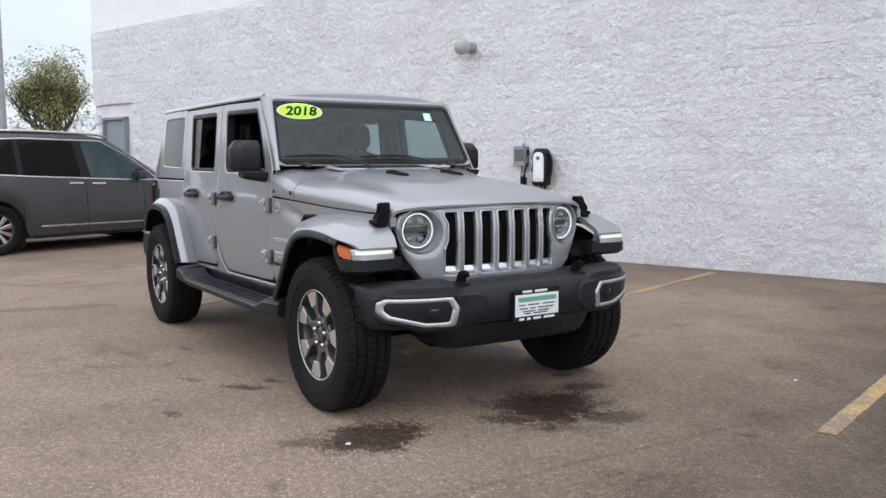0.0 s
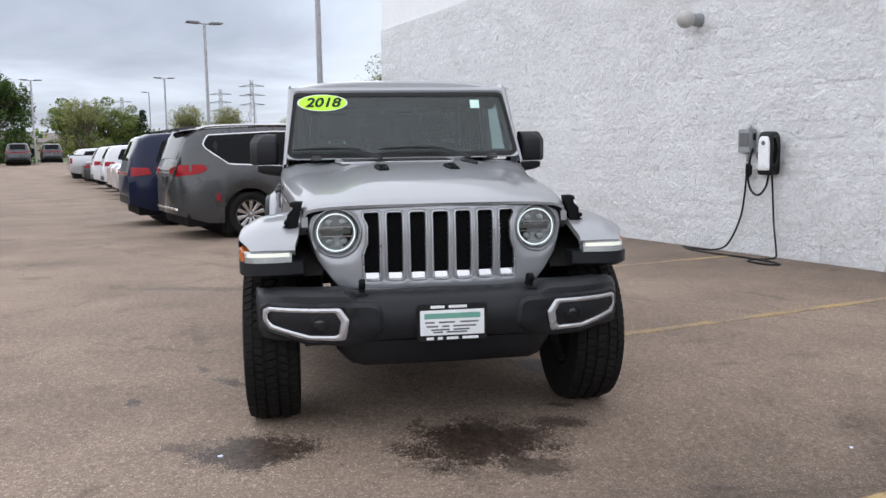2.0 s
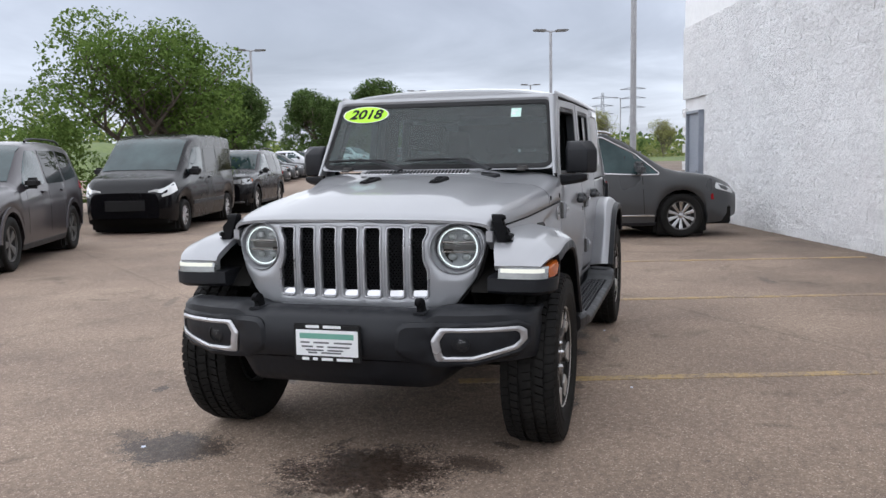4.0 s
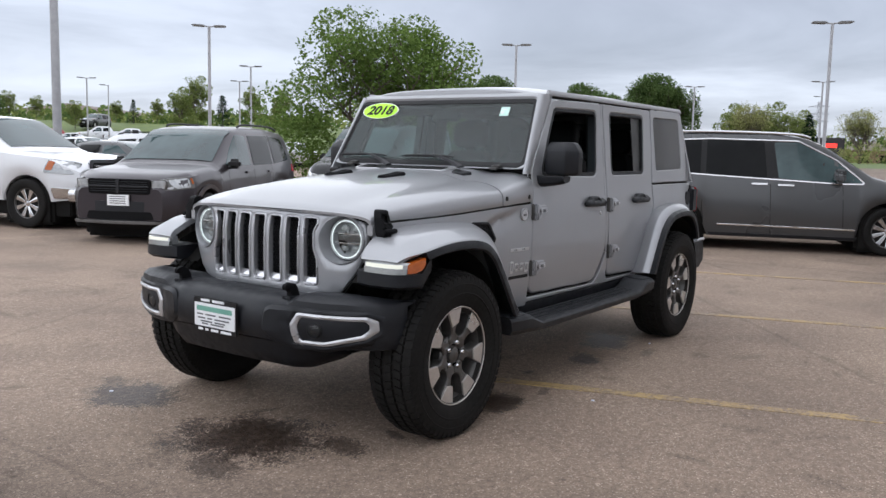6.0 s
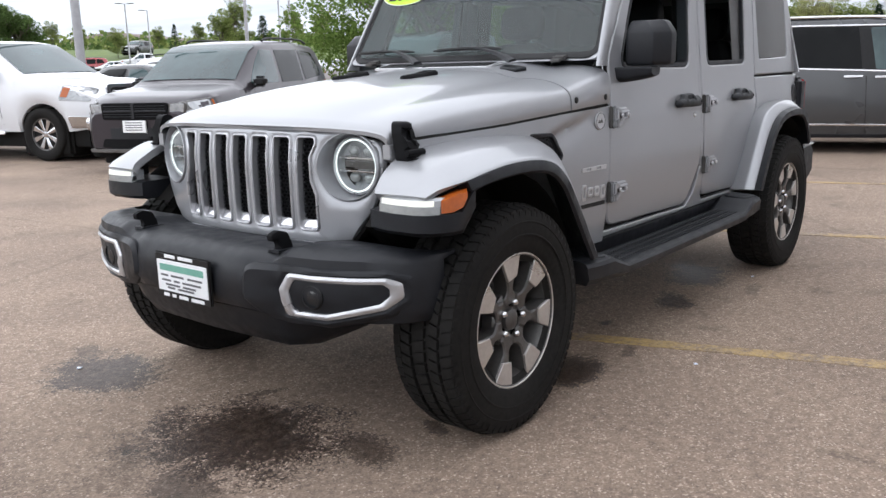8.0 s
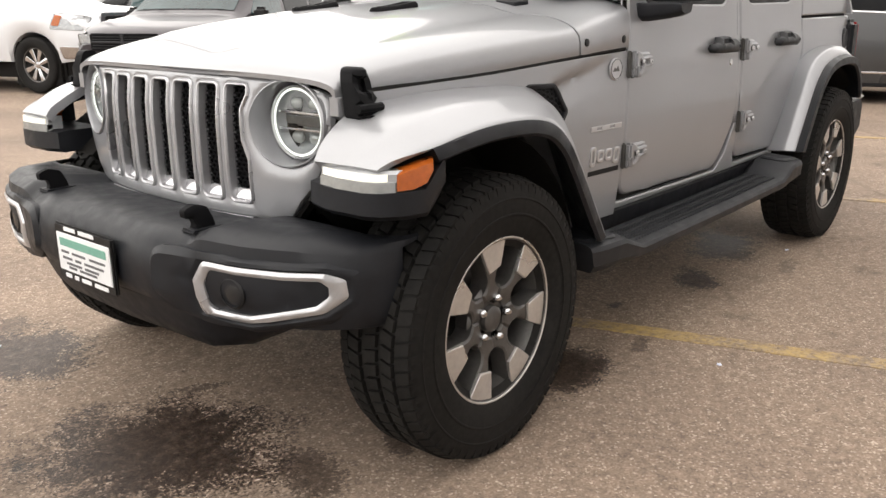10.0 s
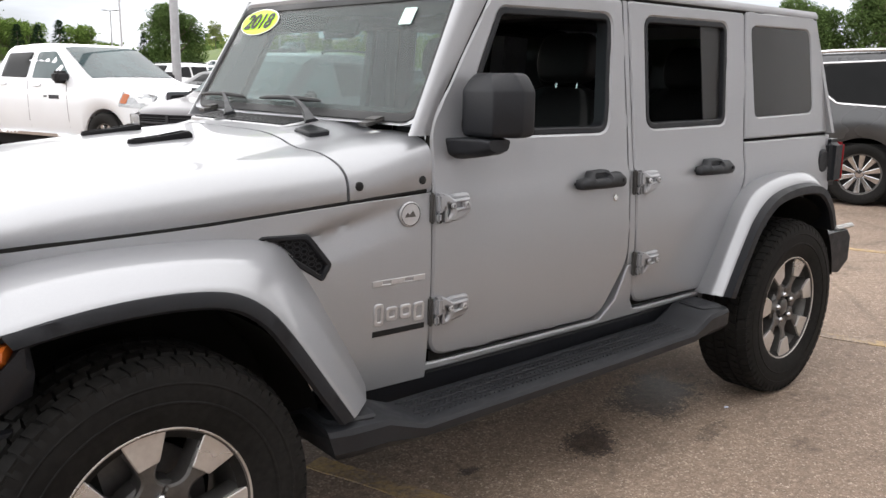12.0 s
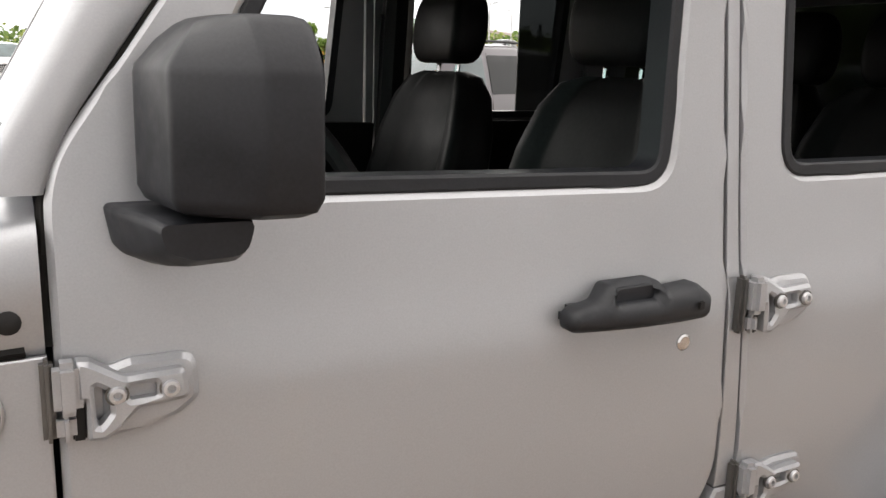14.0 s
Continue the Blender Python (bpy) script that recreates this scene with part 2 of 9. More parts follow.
def car_paint(name, col, metal=0.75, rough=0.32, dirt=(0.20, 0.17, 0.14), dirt_amount=0.05, coat=0.8, spec=0.5, edge=1.0):
    mat, n_ = material(name)
    p = where(n_)
    grain = noise_of(n_, p, 420.0, 2, 0.5)
    tone = n_("ShaderNodeMapRange", {0: grain, 1: 0.2, 2: 0.8, 3: 0.95, 4: 1.05}).outputs[0]
    base = n_("ShaderNodeVectorMath", {0: (*col,), "Scale": tone}, operation="SCALE").outputs[0]
    dust = noise_of(n_, p, 1.7, 3, 0.5)
    haze = n_("ShaderNodeMapRange", {0: dust, 1: 0.2, 2: 0.8, 3: 0.0, 4: dirt_amount * 2}).outputs[0]
    final = mixc(n_, haze, base, dirt)
    rg = n_("ShaderNodeMapRange", {0: dust, 1: 0.2, 2: 0.8, 3: rough - 0.02, 4: rough + 0.05}).outputs[0]
    b = surface(n_, final, rg, metal, coat=coat, spec=spec)
    b.inputs["Specular Tint"].default_value = (edge, edge, edge, 1)
    return mat


def glass_of(name, tint, gloss=1.0, rough=0.0, ior=1.5):
    mat, n_ = material(name)
    clear = n_("ShaderNodeBsdfTransparent", {"Color": (*tint, 1)}).outputs[0]
    shine = n_("ShaderNodeBsdfGlossy", {"Color": (gloss, gloss, gloss, 1), "Roughness": rough}).outputs[0]
    face_ = n_("ShaderNodeLayerWeight", {"Blend": 0.5}).outputs["Facing"]
    p5 = n_("ShaderNodeMath", {0: face_, 1: 5.0}, operation="POWER").outputs[0]
    f0 = ((ior - 1) / (ior + 1)) ** 2
    fac = n_("ShaderNodeMath", {0: p5, 1: 1 - f0, 2: f0}, operation="MULTIPLY_ADD").outputs[0]
    n_("ShaderNodeOutputMaterial", {"Surface": n_("ShaderNodeMixShader", {0: fac, 1: clear, 2: shine}).outputs[0]})
    return mat


def glow(name, col, strength, base=(0.8, 0.8, 0.8)):
    mat, n_ = material(name)
    b = surface(n_, base, 0.2)
    b.inputs["Emission Color"].default_value = (*col, 1)
    b.inputs["Emission Strength"].default_value = strength
    return mat


SILVER = car_paint("silver_paint", (0.325, 0.331, 0.346), 0.45, 0.33, coat=0.5, edge=0.45, spec=0.4)
GREY_PAINT = car_paint("dark_grey_paint", (0.064, 0.066, 0.069), 0.5, 0.27, dirt_amount=0.02, coat=0.35, spec=0.3)
BROWN_PAINT = car_paint("granite_paint", (0.036, 0.031, 0.036), 0.5, 0.33, dirt_amount=0.008, coat=0.4, spec=0.25)
BLACK_PAINT = car_paint("black_paint", (0.003, 0.003, 0.004), 0.0, 0.25, dirt_amount=0.005, coat=0.25, spec=0.1)
WHITE_PAINT = car_paint("white_paint", (0.60, 0.61, 0.63), 0.0, 0.3)
BLUE_PAINT = car_paint("navy_paint", (0.008, 0.012, 0.035), 0.2, 0.3, dirt_amount=0.01, coat=0.3, spec=0.1)
RED_PAINT = car_paint("red_paint", (0.25, 0.015, 0.02), 0.3, 0.3)
CLOUD_PAINT = car_paint("light_silver_paint", (0.5, 0.51, 0.53), 0.6, 0.3)
PLASTIC = varied("textured_black_plastic", (0.006, 0.0065, 0.0085), (0.0112, 0.0122, 0.0152), 260, 0.50, bump=0.25, dist=0.0006, spec=0.3)
TRIM = varied("grey_black_plastic", (0.010, 0.0108, 0.0128), (0.017, 0.018, 0.021), 200, 0.5, bump=0.2, dist=0.0006, spec=0.3)
DARK = varied("dark_underbody", (0.004, 0.004, 0.004), (0.010, 0.009, 0.008), 40, 0.8, spec=0.15)
LEATHER = varied("black_leather", (0.004, 0.004, 0.0043), (0.008, 0.008, 0.0083), 120, 0.5, bump=0.25, dist=0.001, spec=0.1)
LINING = varied("grey_lining", (0.10, 0.10, 0.105), (0.14, 0.14, 0.145), 90, 0.85)
RUBBER = varied("tyre_rubber", (0.0065, 0.0063, 0.0061), (0.0165, 0.0155, 0.0145), 55, 0.72, spec=0.12, bump=0.3, dist=0.001)
ALLOY = varied("polished_alloy", (0.50, 0.48, 0.46), (0.60, 0.58, 0.555), 60, 0.32, 0.75, bump=0.03)
GUNMETAL = varied("grey_alloy", (0.085, 0.082, 0.080), (0.12, 0.115, 0.11), 60, 0.38, 0.6, bump=0.03)
CHROME = varied("chrome", (0.50, 0.50, 0.51), (0.60, 0.60, 0.61), 20, 0.14, 1.0, bump=0.01)
SATIN = varied("satin_silver_trim", (0.44, 0.44, 0.46), (0.54, 0.54, 0.55), 40, 0.34, 0.7, bump=0.02)
STEEL = varied("galvanised_steel", (0.24, 0.25, 0.26), (0.34, 0.35, 0.36), 12, 0.55, 0.5)
MESH = varied("black_mesh", (0.003, 0.003, 0.0035), (0.005, 0.005, 0.006), 100, 0.7, spec=0.12)
WHITE = varied("white_plastic", (0.68, 0.69, 0.70), (0.80, 0.81, 0.82), 20, 0.4)
GREEN_INK = varied("green_ink", (0.12, 0.30, 0.24), (0.16, 0.36, 0.28), 40, 0.5)
BLACK_INK = varied("black_ink", (0.006, 0.006, 0.0065), (0.012, 0.012, 0.0125), 40, 0.5, spec=0.25)
LIME = varied("lime_vinyl", (0.42, 0.86, 0.02), (0.50, 0.92, 0.03), 20, 0.4)
PALE_GREEN = varied("pale_sticker", (0.45, 0.68, 0.60), (0.62, 0.80, 0.72), 30, 0.5)
WINDSCREEN = glass_of("windscreen_glass", (0.52, 0.63, 0.62), 0.56, 0.50, 1.75)
TINTED = glass_of("tinted_glass", (0.10, 0.105, 0.105), 0.9, 0.50, 1.6)
LENS = glass_of("lamp_lens", (0.90, 0.92, 0.92), 1.0)
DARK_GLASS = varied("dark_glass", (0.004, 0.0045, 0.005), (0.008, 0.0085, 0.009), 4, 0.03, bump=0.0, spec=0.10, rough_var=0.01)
# pale teal in the base colour stands in for sky reflected in the glass
PALE_GLASS = varied("sky_sheen_glass", (0.010, 0.021, 0.023), (0.050, 0.085, 0.088), 1.6, 0.03, bump=0.0, spec=0.42, rough_var=0.01)
DAY_LAMP = glow("day_running_light", (1.0, 0.97, 0.82), 0.30, (0.50, 0.50, 0.43))
LAMP_GREY = varied("clear_lamp_cover", (0.26, 0.27, 0.27), (0.36, 0.37, 0.36), 50, 0.15, 0.3)
HEADLAMP = varied("headlamp_reflector", (0.22, 0.23, 0.235), (0.46, 0.47, 0.48), 14, 0.3, 0.4, bump=0.0)
RING_LAMP = glow("halo_light", (0.95, 1.0, 0.95), 0.55, (0.5, 0.52, 0.5))
AMBER = varied("amber_lens", (0.30, 0.068, 0.010), (0.44, 0.105, 0.014), 60, 0.2)
RED_LENS = varied("red_lens", (0.20, 0.006, 0.010), (0.30, 0.010, 0.015), 60, 0.15, spec=0.2)
LAMP_GLASS = varied("pale_lamp_lens", (0.55, 0.56, 0.56), (0.72, 0.73, 0.73), 60, 0.12, 0.3)

# ---- the lot: u runs along the wall, v towards it ----
LOT = pose(0, 0, 0, 0, 0, 17)


def lot(u, v, z=0.0, turn=0.0):
    return LOT @ pose(u, v, z, 0, 0, turn)


def patch(n_, p, x, y, rx, ry, turn, edge, lo, hi):
    """A blot of its own shape: a warped ellipse on the ground."""
    m = n_("ShaderNodeMapping", {"Vector": p, "Location": (x, y, 0), "Rotation": (0, 0, radians(turn)), "Scale": (rx, ry, 1)}, )
    m.vector_type = "TEXTURE"
    d = n_("ShaderNodeVectorMath", {0: m.outputs[0]}, operation="LENGTH").outputs["Value"]
    w = n_("ShaderNodeMath", {0: d, 1: edge}, operation="ADD").outputs[0]
    return n_("ShaderNodeMapRange", {0: w, 1: lo, 2: hi, 3: 1.0, 4: 0.0}).outputs[0]


def asphalt():
    mat, n_ = material("worn_asphalt")
    p = n_("ShaderNodeNewGeometry").outputs["Position"]
    stones = n_("ShaderNodeTexVoronoi", {"Vector": p, "Scale": 150.0}).outputs
    tone = n_("ShaderNodeSeparateXYZ", {0: stones["Color"]}).outputs[0]
    grain = noise_of(n_, p, 160, 4, 0.7)
    mid = noise_of(n_, p, 26, 7, 0.7)
    broad = noise_of(n_, p, 0.7, 6, 0.6)
    col = ramp(n_, tone, [(0.0, (0.190, 0.143, 0.111)), (0.55, (0.252, 0.193, 0.150)), (0.9, (0.305, 0.238, 0.187)), (1.0, (0.48, 0.40, 0.33))])
    col = mixc(n_, 1.0, col, ramp(n_, grain, grey((0.3, 0.86), (0.7, 1.12))), "MULTIPLY")
    col = mixc(n_, 1.0, col, ramp(n_, mid, grey((0.3, 0.70), (0.7, 1.24))), "MULTIPLY")
    col = mixc(n_, 1.0, col, ramp(n_, broad, [(0.3, (0.72, 0.70, 0.70)), (0.7, (1.16, 1.14, 1.10))]), "MULTIPLY")
    # ragged at every size: lobes, fingers and single stones
    rag = n_("ShaderNodeMath", {0: noise_of(n_, p, 5.0, 5, 0.6), 1: 1.15, 2: -0.575}, operation="MULTIPLY_ADD").outputs[0]
    rag = n_("ShaderNodeMath", {0: noise_of(n_, p, 24.0, 10, 0.85), 1: 1.9, 2: rag}, operation="MULTIPLY_ADD").outputs[0]
    rag = n_("ShaderNodeMath", {0: tone, 1: 0.30, 2: rag}, operation="MULTIPLY_ADD").outputs[0]
    # the stalls by the wall are darker than the aisle, with a ragged edge
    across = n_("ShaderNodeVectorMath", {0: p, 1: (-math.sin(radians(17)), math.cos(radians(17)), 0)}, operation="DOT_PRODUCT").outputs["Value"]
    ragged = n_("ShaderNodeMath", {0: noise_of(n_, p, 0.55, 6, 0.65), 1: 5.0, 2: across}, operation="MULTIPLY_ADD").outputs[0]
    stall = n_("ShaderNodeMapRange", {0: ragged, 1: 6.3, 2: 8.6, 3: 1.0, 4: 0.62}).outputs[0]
    # and the ground ahead of the parked vehicle is darker still
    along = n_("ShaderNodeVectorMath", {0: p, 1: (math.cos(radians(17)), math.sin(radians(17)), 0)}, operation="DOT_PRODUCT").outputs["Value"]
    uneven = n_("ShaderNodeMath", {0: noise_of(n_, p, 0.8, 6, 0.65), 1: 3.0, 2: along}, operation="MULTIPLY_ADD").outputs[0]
    ahead_mask = n_("ShaderNodeMapRange", {0: uneven, 1: 1.9, 2: 4.0, 3: 0.0, 4: 1.0}).outputs[0]
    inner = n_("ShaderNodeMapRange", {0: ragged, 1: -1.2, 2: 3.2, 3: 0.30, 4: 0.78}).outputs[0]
    loss = n_("ShaderNodeMath", {0: ahead_mask, 1: inner}, operation="MULTIPLY").outputs[0]
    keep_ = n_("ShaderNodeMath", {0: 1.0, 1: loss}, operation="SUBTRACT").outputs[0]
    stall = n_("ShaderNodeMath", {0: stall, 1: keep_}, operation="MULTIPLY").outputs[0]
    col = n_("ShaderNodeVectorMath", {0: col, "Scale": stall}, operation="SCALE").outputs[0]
    # real stains, together with the shade painted under the vehicle
    stains = None
    for s in STAINS_AND_SHADE:
        one = patch(n_, p, *s[:5], rag, 1.62, 1.86)
        one = n_("ShaderNodeMath", {0: one, 1: s[5]}, operation="MULTIPLY").outputs[0]
        stains = one if stains is None else n_("ShaderNodeMath", {0: stains, 1: one}, operation="MAXIMUM").outputs[0]
    soak = n_("ShaderNodeMath", {0: stains, 1: n_("ShaderNodeMapRange", {0: mid, 1: 0.3, 2: 0.7, 3: 1.08, 4: 0.80}).outputs[0]}, operation="MULTIPLY").outputs[0]
    wet = ramp(n_, soak, [(0.0, (1.0, 1.0, 1.0)), (1.0, (0.115, 0.09, 0.076))])
    col = mixc(n_, 1.0, col, wet, "MULTIPLY")
    drips = n_("ShaderNodeTexVoronoi", {"Vector": p, "Scale": 7.0}).outputs["Distance"]
    ring = n_("ShaderNodeMath", {0: noise_of(n_, p, 45, 5, 0.7), 1: 0.30, 2: drips}, operation="MULTIPLY_ADD").outputs[0]
    some = ramp(n_, noise_of(n_, p, 0.9, 3, 0.6), grey((0.50, 0.0), (0.62, 1.0)))
    spot = n_("ShaderNodeMath", {0: ramp(n_, ring, grey((0.20, 0.55), (0.27, 0.0))), 1: some}, operation="MULTIPLY").outputs[0]
    col = mixc(n_, spot, col, (0.035, 0.026, 0.020))
    tar = noise_of(n_, p, 1.6, 9, 0.75, 0.8)
    col = mixc(n_, 1.0, col, ramp(n_, tar, grey((0.56, 1.0), (0.68, 0.64))), "MULTIPLY")
    crack = n_("ShaderNodeTexVoronoi", {"Vector": mixc(n_, 0.06, p, n_("ShaderNodeTexNoise", {"Vector": p, "Scale": 2.0, "Detail": 6.0}).outputs["Color"]), "Scale": 0.16})
    crack.feature = "DISTANCE_TO_EDGE"
    line = ramp(n_, crack.outputs["Distance"], grey((0.0, 0.80), (0.004, 1.0)))
    col = mixc(n_, 1.0, col, line, "MULTIPLY")
    h = n_("ShaderNodeMath", {0: tone, 1: grain}, operation="ADD").outputs[0]
    rough = n_("ShaderNodeMapRange", {0: stains, 1: 0.0, 2: 1.0, 3: 0.88, 4: 0.52}).outputs[0]
    surface(n_, col, rough, 0, h, 0.4, 0.004, spec=0.3)
    return mat


# x, y, length, width, turn, strength; the one at (2.5, 1.7) broadly darkens the ground
STAINS_AND_SHADE = [(0.62, 0.14, 0.54, 0.45, 108, 1.0), (0.42, 0.56, 0.20, 0.13, 70, 0.75), (0.98, 0.30, 0.26, 0.16, 60, 0.7), (0.16, 0.66, 0.10, 0.05, 60, 0.8),
          (0.55, -0.88, 0.44, 0.31, 80, 0.95), (0.45, -1.20, 0.18, 0.10, 70, 0.6), (-0.36, -1.58, 0.10, 0.06, 0, 0.75), (-0.66, -1.08, 0.22, 0.10, 40, 0.8),
          (-1.02, -1.28, 0.16, 0.06, 20, 0.6), (-0.72, -0.88, 0.12, 0.05, 30, 0.8), (-1.9, -1.05, 0.18, 0.04, 10, 0.6), (-0.63, 0.76, 0.33, 0.19, 12, 1.0),
          (-0.98, 0.86, 0.14, 0.05, 20, 0.5), (-1.31, 0.57, 0.075, 0.04, 0, 0.9), (-1.87, 0.69, 0.27, 0.14, 25, 0.95), (-2.52, 0.56, 0.44, 0.25, 20, 0.95), (-2.35, 0.95, 0.20, 0.07, 15, 0.45),
          (-4.3, -1.7, 1.2, 0.18, 75, 0.45), (-3.2, -3.4, 0.45, 0.06, 20, 0.4), (1.9, 2.3, 0.25, 0.06, 40, 0.3), (-2.6, 3.4, 0.45, 0.06, 15, 0.4), (-5.6, 2.3, 0.4, 0.1, 10, 0.45),
          # the long patch at (-1.4, 0) is shade painted under the vehicle
          (-1.4, 0.0, 1.7, 0.50, 0, 0.30), (2.5, 1.7, 1.5, 1.2, 25, 0.25), (2.6, -0.4, 0.10, 0.06, 0, 0.6), (1.55, 0.62, 0.10, 0.04, 30, 0.6), (1.35, 0.95, 0.16, 0.05, 75, 0.45), (0.30, -0.12, 0.16, 0.05, 150, 0.6)]
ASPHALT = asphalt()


def line_paint():
    mat, n_ = material("worn_yellow_paint")
    p = n_("ShaderNodeNewGeometry").outputs["Position"]
    chips = noise_of(n_, p, 26, 8, 0.75)
    wear = noise_of(n_, p, 2.2, 5, 0.6)
    both = n_("ShaderNodeMath", {0: chips, 1: wear}, operation="ADD").outputs[0]
    mask = ramp(n_, n_("ShaderNodeMath", {0: both, 1: 0.5}, operation="MULTIPLY").outputs[0], grey((0.43, 0.0), (0.62, 0.78)))
    grit = n_("ShaderNodeTexVoronoi", {"Vector": p, "Scale": 95.0}).outputs["Color"]
    tone = n_("ShaderNodeSeparateXYZ", {0: grit}).outputs[0]
    bare = ramp(n_, tone, [(0.0, (0.130, 0.096, 0.072)), (1.0, (0.27, 0.208, 0.158))])
    paint = ramp(n_, chips, [(0.3, (0.40, 0.25, 0.065)), (0.7, (0.58, 0.40, 0.13))])
    surface(n_, mixc(n_, mask, bare, paint), 0.8, 0, tone, 0.4, 0.003)
    return mat


YELLOW = line_paint()


def painted_block():
    mat, n_ = material("white_painted_split_block")
    p = n_("ShaderNodeNewGeometry").outputs["Position"]
    rnd = n_("ShaderNodeObjectInfo").outputs["Random"]
    isl = n_("ShaderNodeNewGeometry").outputs["Random Per Island"]
    fine, mid = noise_of(n_, p, 70, 8, 0.7), noise_of(n_, p, 14, 6, 0.65)
    broad = noise_of(n_, p, 0.8, 5)
    col = ramp(n_, mid, [(0.25, (0.71, 0.71, 0.718)), (0.6, (0.84, 0.84, 0.845))])
    grime = ramp(n_, fine, grey((0.22, 0.80), (0.42, 1.0)))
    col = mixc(n_, 1.0, col, grime, "MULTIPLY")
    vary = n_("ShaderNodeMath", {0: rnd, 1: isl}, operation="ADD").outputs[0]
    col = mixc(n_, 1.0, col, ramp(n_, n_("ShaderNodeMath", {0: vary, 1: 1.0}, operation="FRACT").outputs[0], grey((0, 0.95), (1, 1.03))), "MULTIPLY")
    col = mixc(n_, 1.0, col, ramp(n_, broad, [(0.3, (0.95, 0.94, 0.94)), (0.7, (1.02, 1.02, 1.02))]), "MULTIPLY")
    chip = noise_of(n_, p, 24, 9, 0.72, 0.6)
    h = n_("ShaderNodeMath", {0: chip, 1: 0.8, 2: mid}, operation="MULTIPLY_ADD").outputs[0]
    surface(n_, col, 0.62, 0, h, 1.0, 0.045)
    return mat


BLOCK = painted_block()
SMOOTH_WHITE = varied("white_painted_render", (0.72, 0.72, 0.725), (0.80, 0.80, 0.80), 8, 0.6, bump=0.1)
MORTAR = varied("painted_mortar", (0.62, 0.61, 0.61), (0.74, 0.73, 0.73), 40, 0.8, bump=0.3)
DOOR_PAINT = varied("blue_grey_door_paint", (0.20, 0.22, 0.26), (0.25, 0.27, 0.31), 14, 0.5)
CONCRETE = varied("stained_concrete", (0.20, 0.17, 0.15), (0.34, 0.30, 0.27), 30, 0.85, bump=0.3)
GRASS_SOIL = varied("lawn", (0.055, 0.085, 0.016), (0.12, 0.16, 0.036), 1.6, 0.9, bump=0.5, dist=0.05)

def ease(t):
    t = max(0.0, min(1.0, t))
    return t * t * (3 - 2 * t)


def rise(u, v):
    """The lot climbs a little at the far end of the aisle."""
    return 0.72 * ease((-u - 44) / 34) * ease((v + 26) / 10)


g = Geo()
lines_u = [-1300, -400, -160, -120] + [-90 + 4 * i for i in range(13)] + [-30, 60, 400, 1300]
lines_v = [-1300, -300, -60, -27, -24, -21, -18, -15, -10, 40, 300, 1300]
for u in lines_u:
    g.v += [tuple(LOT @ Vector((u, v, rise(u, v)))) for v in lines_v]
k = len(lines_v)
g.f += [(i * k + j, (i + 1) * k + j, (i + 1) * k + j + 1, i * k + j + 1) for i in range(len(lines_u) - 1) for j in range(k - 1)]
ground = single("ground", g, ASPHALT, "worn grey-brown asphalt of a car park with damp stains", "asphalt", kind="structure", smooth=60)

for u in (1.94, -0.83, -3.68, -6.55, -12.25, -15.1, -17.9, -20.7, -23.5):
    g = Geo()
    k = 220
    for i in range(k + 1):
        v = 0.4 + (5.85 - 0.4) * i / k
        w0, w1 = [0.047 + 0.008 * noise.noise((u, v * 3, q)) + 0.007 * noise.noise((u, v * 21, q + 3)) + 0.005 * noise.noise((u, v * 60, q + 5)) for q in (0, 9)]
        g.v += [(u - w0, v, 0.004), (u + w1, v, 0.004), (u - w0, v, 0.0), (u + w1, v, 0.0)]
    for i in range(k):
        a = 4 * i
        g.f += [(a, a + 1, a + 5, a + 4), (a, a + 4, a + 6, a + 2), (a + 1, a + 3, a + 7, a + 5)]
    single("parking_line", g, YELLOW, "worn yellow painted parking line on the asphalt", "marking", "parking lines", "structure", m=LOT, smooth=0)

# ---- the white block wall ----
U0, U1, VW, COURSE, LONG = -15.45, 14.0, 6.12, 0.2, 0.4
DOOR = (-15.03, -14.09, 2.31)
wall = new("wall_north", finish("wall_north", block(U1 - U0 - 0.06, 0.3, 4.2, 0, at((U0 + U1) / 2, VW + 0.205, 2.1)), MORTAR, 0))
wall.matrix_basis = LOT
tagged(wall, "tall wall of white-painted split-face concrete block", "wall", kind="structure")
g = Geo()
g.join(block(U1 - U0, 0.4, 4.3, 0.01, at((U0 + U1) / 2, VW + 0.225, 4.2 + 2.15)))
part("upper_wall", g, SMOOTH_WHITE, wall, "smooth white painted band above the blocks")
g = Geo().join(block(0.3, 30, 8.5, 0.01, at(U0 + 0.16, VW + 0.43 + 15, 4.25))).join(block(U1 - U0, 0.3, 8.5, 0.01, at((U0 + U1) / 2, VW + 30.6, 4.25))).join(block(0.3, 30, 8.5, 0.01, at(U1 - 0.16, VW + 0.43 + 15, 4.25)))
part("rear_wall", g, SMOOTH_WHITE, wall)


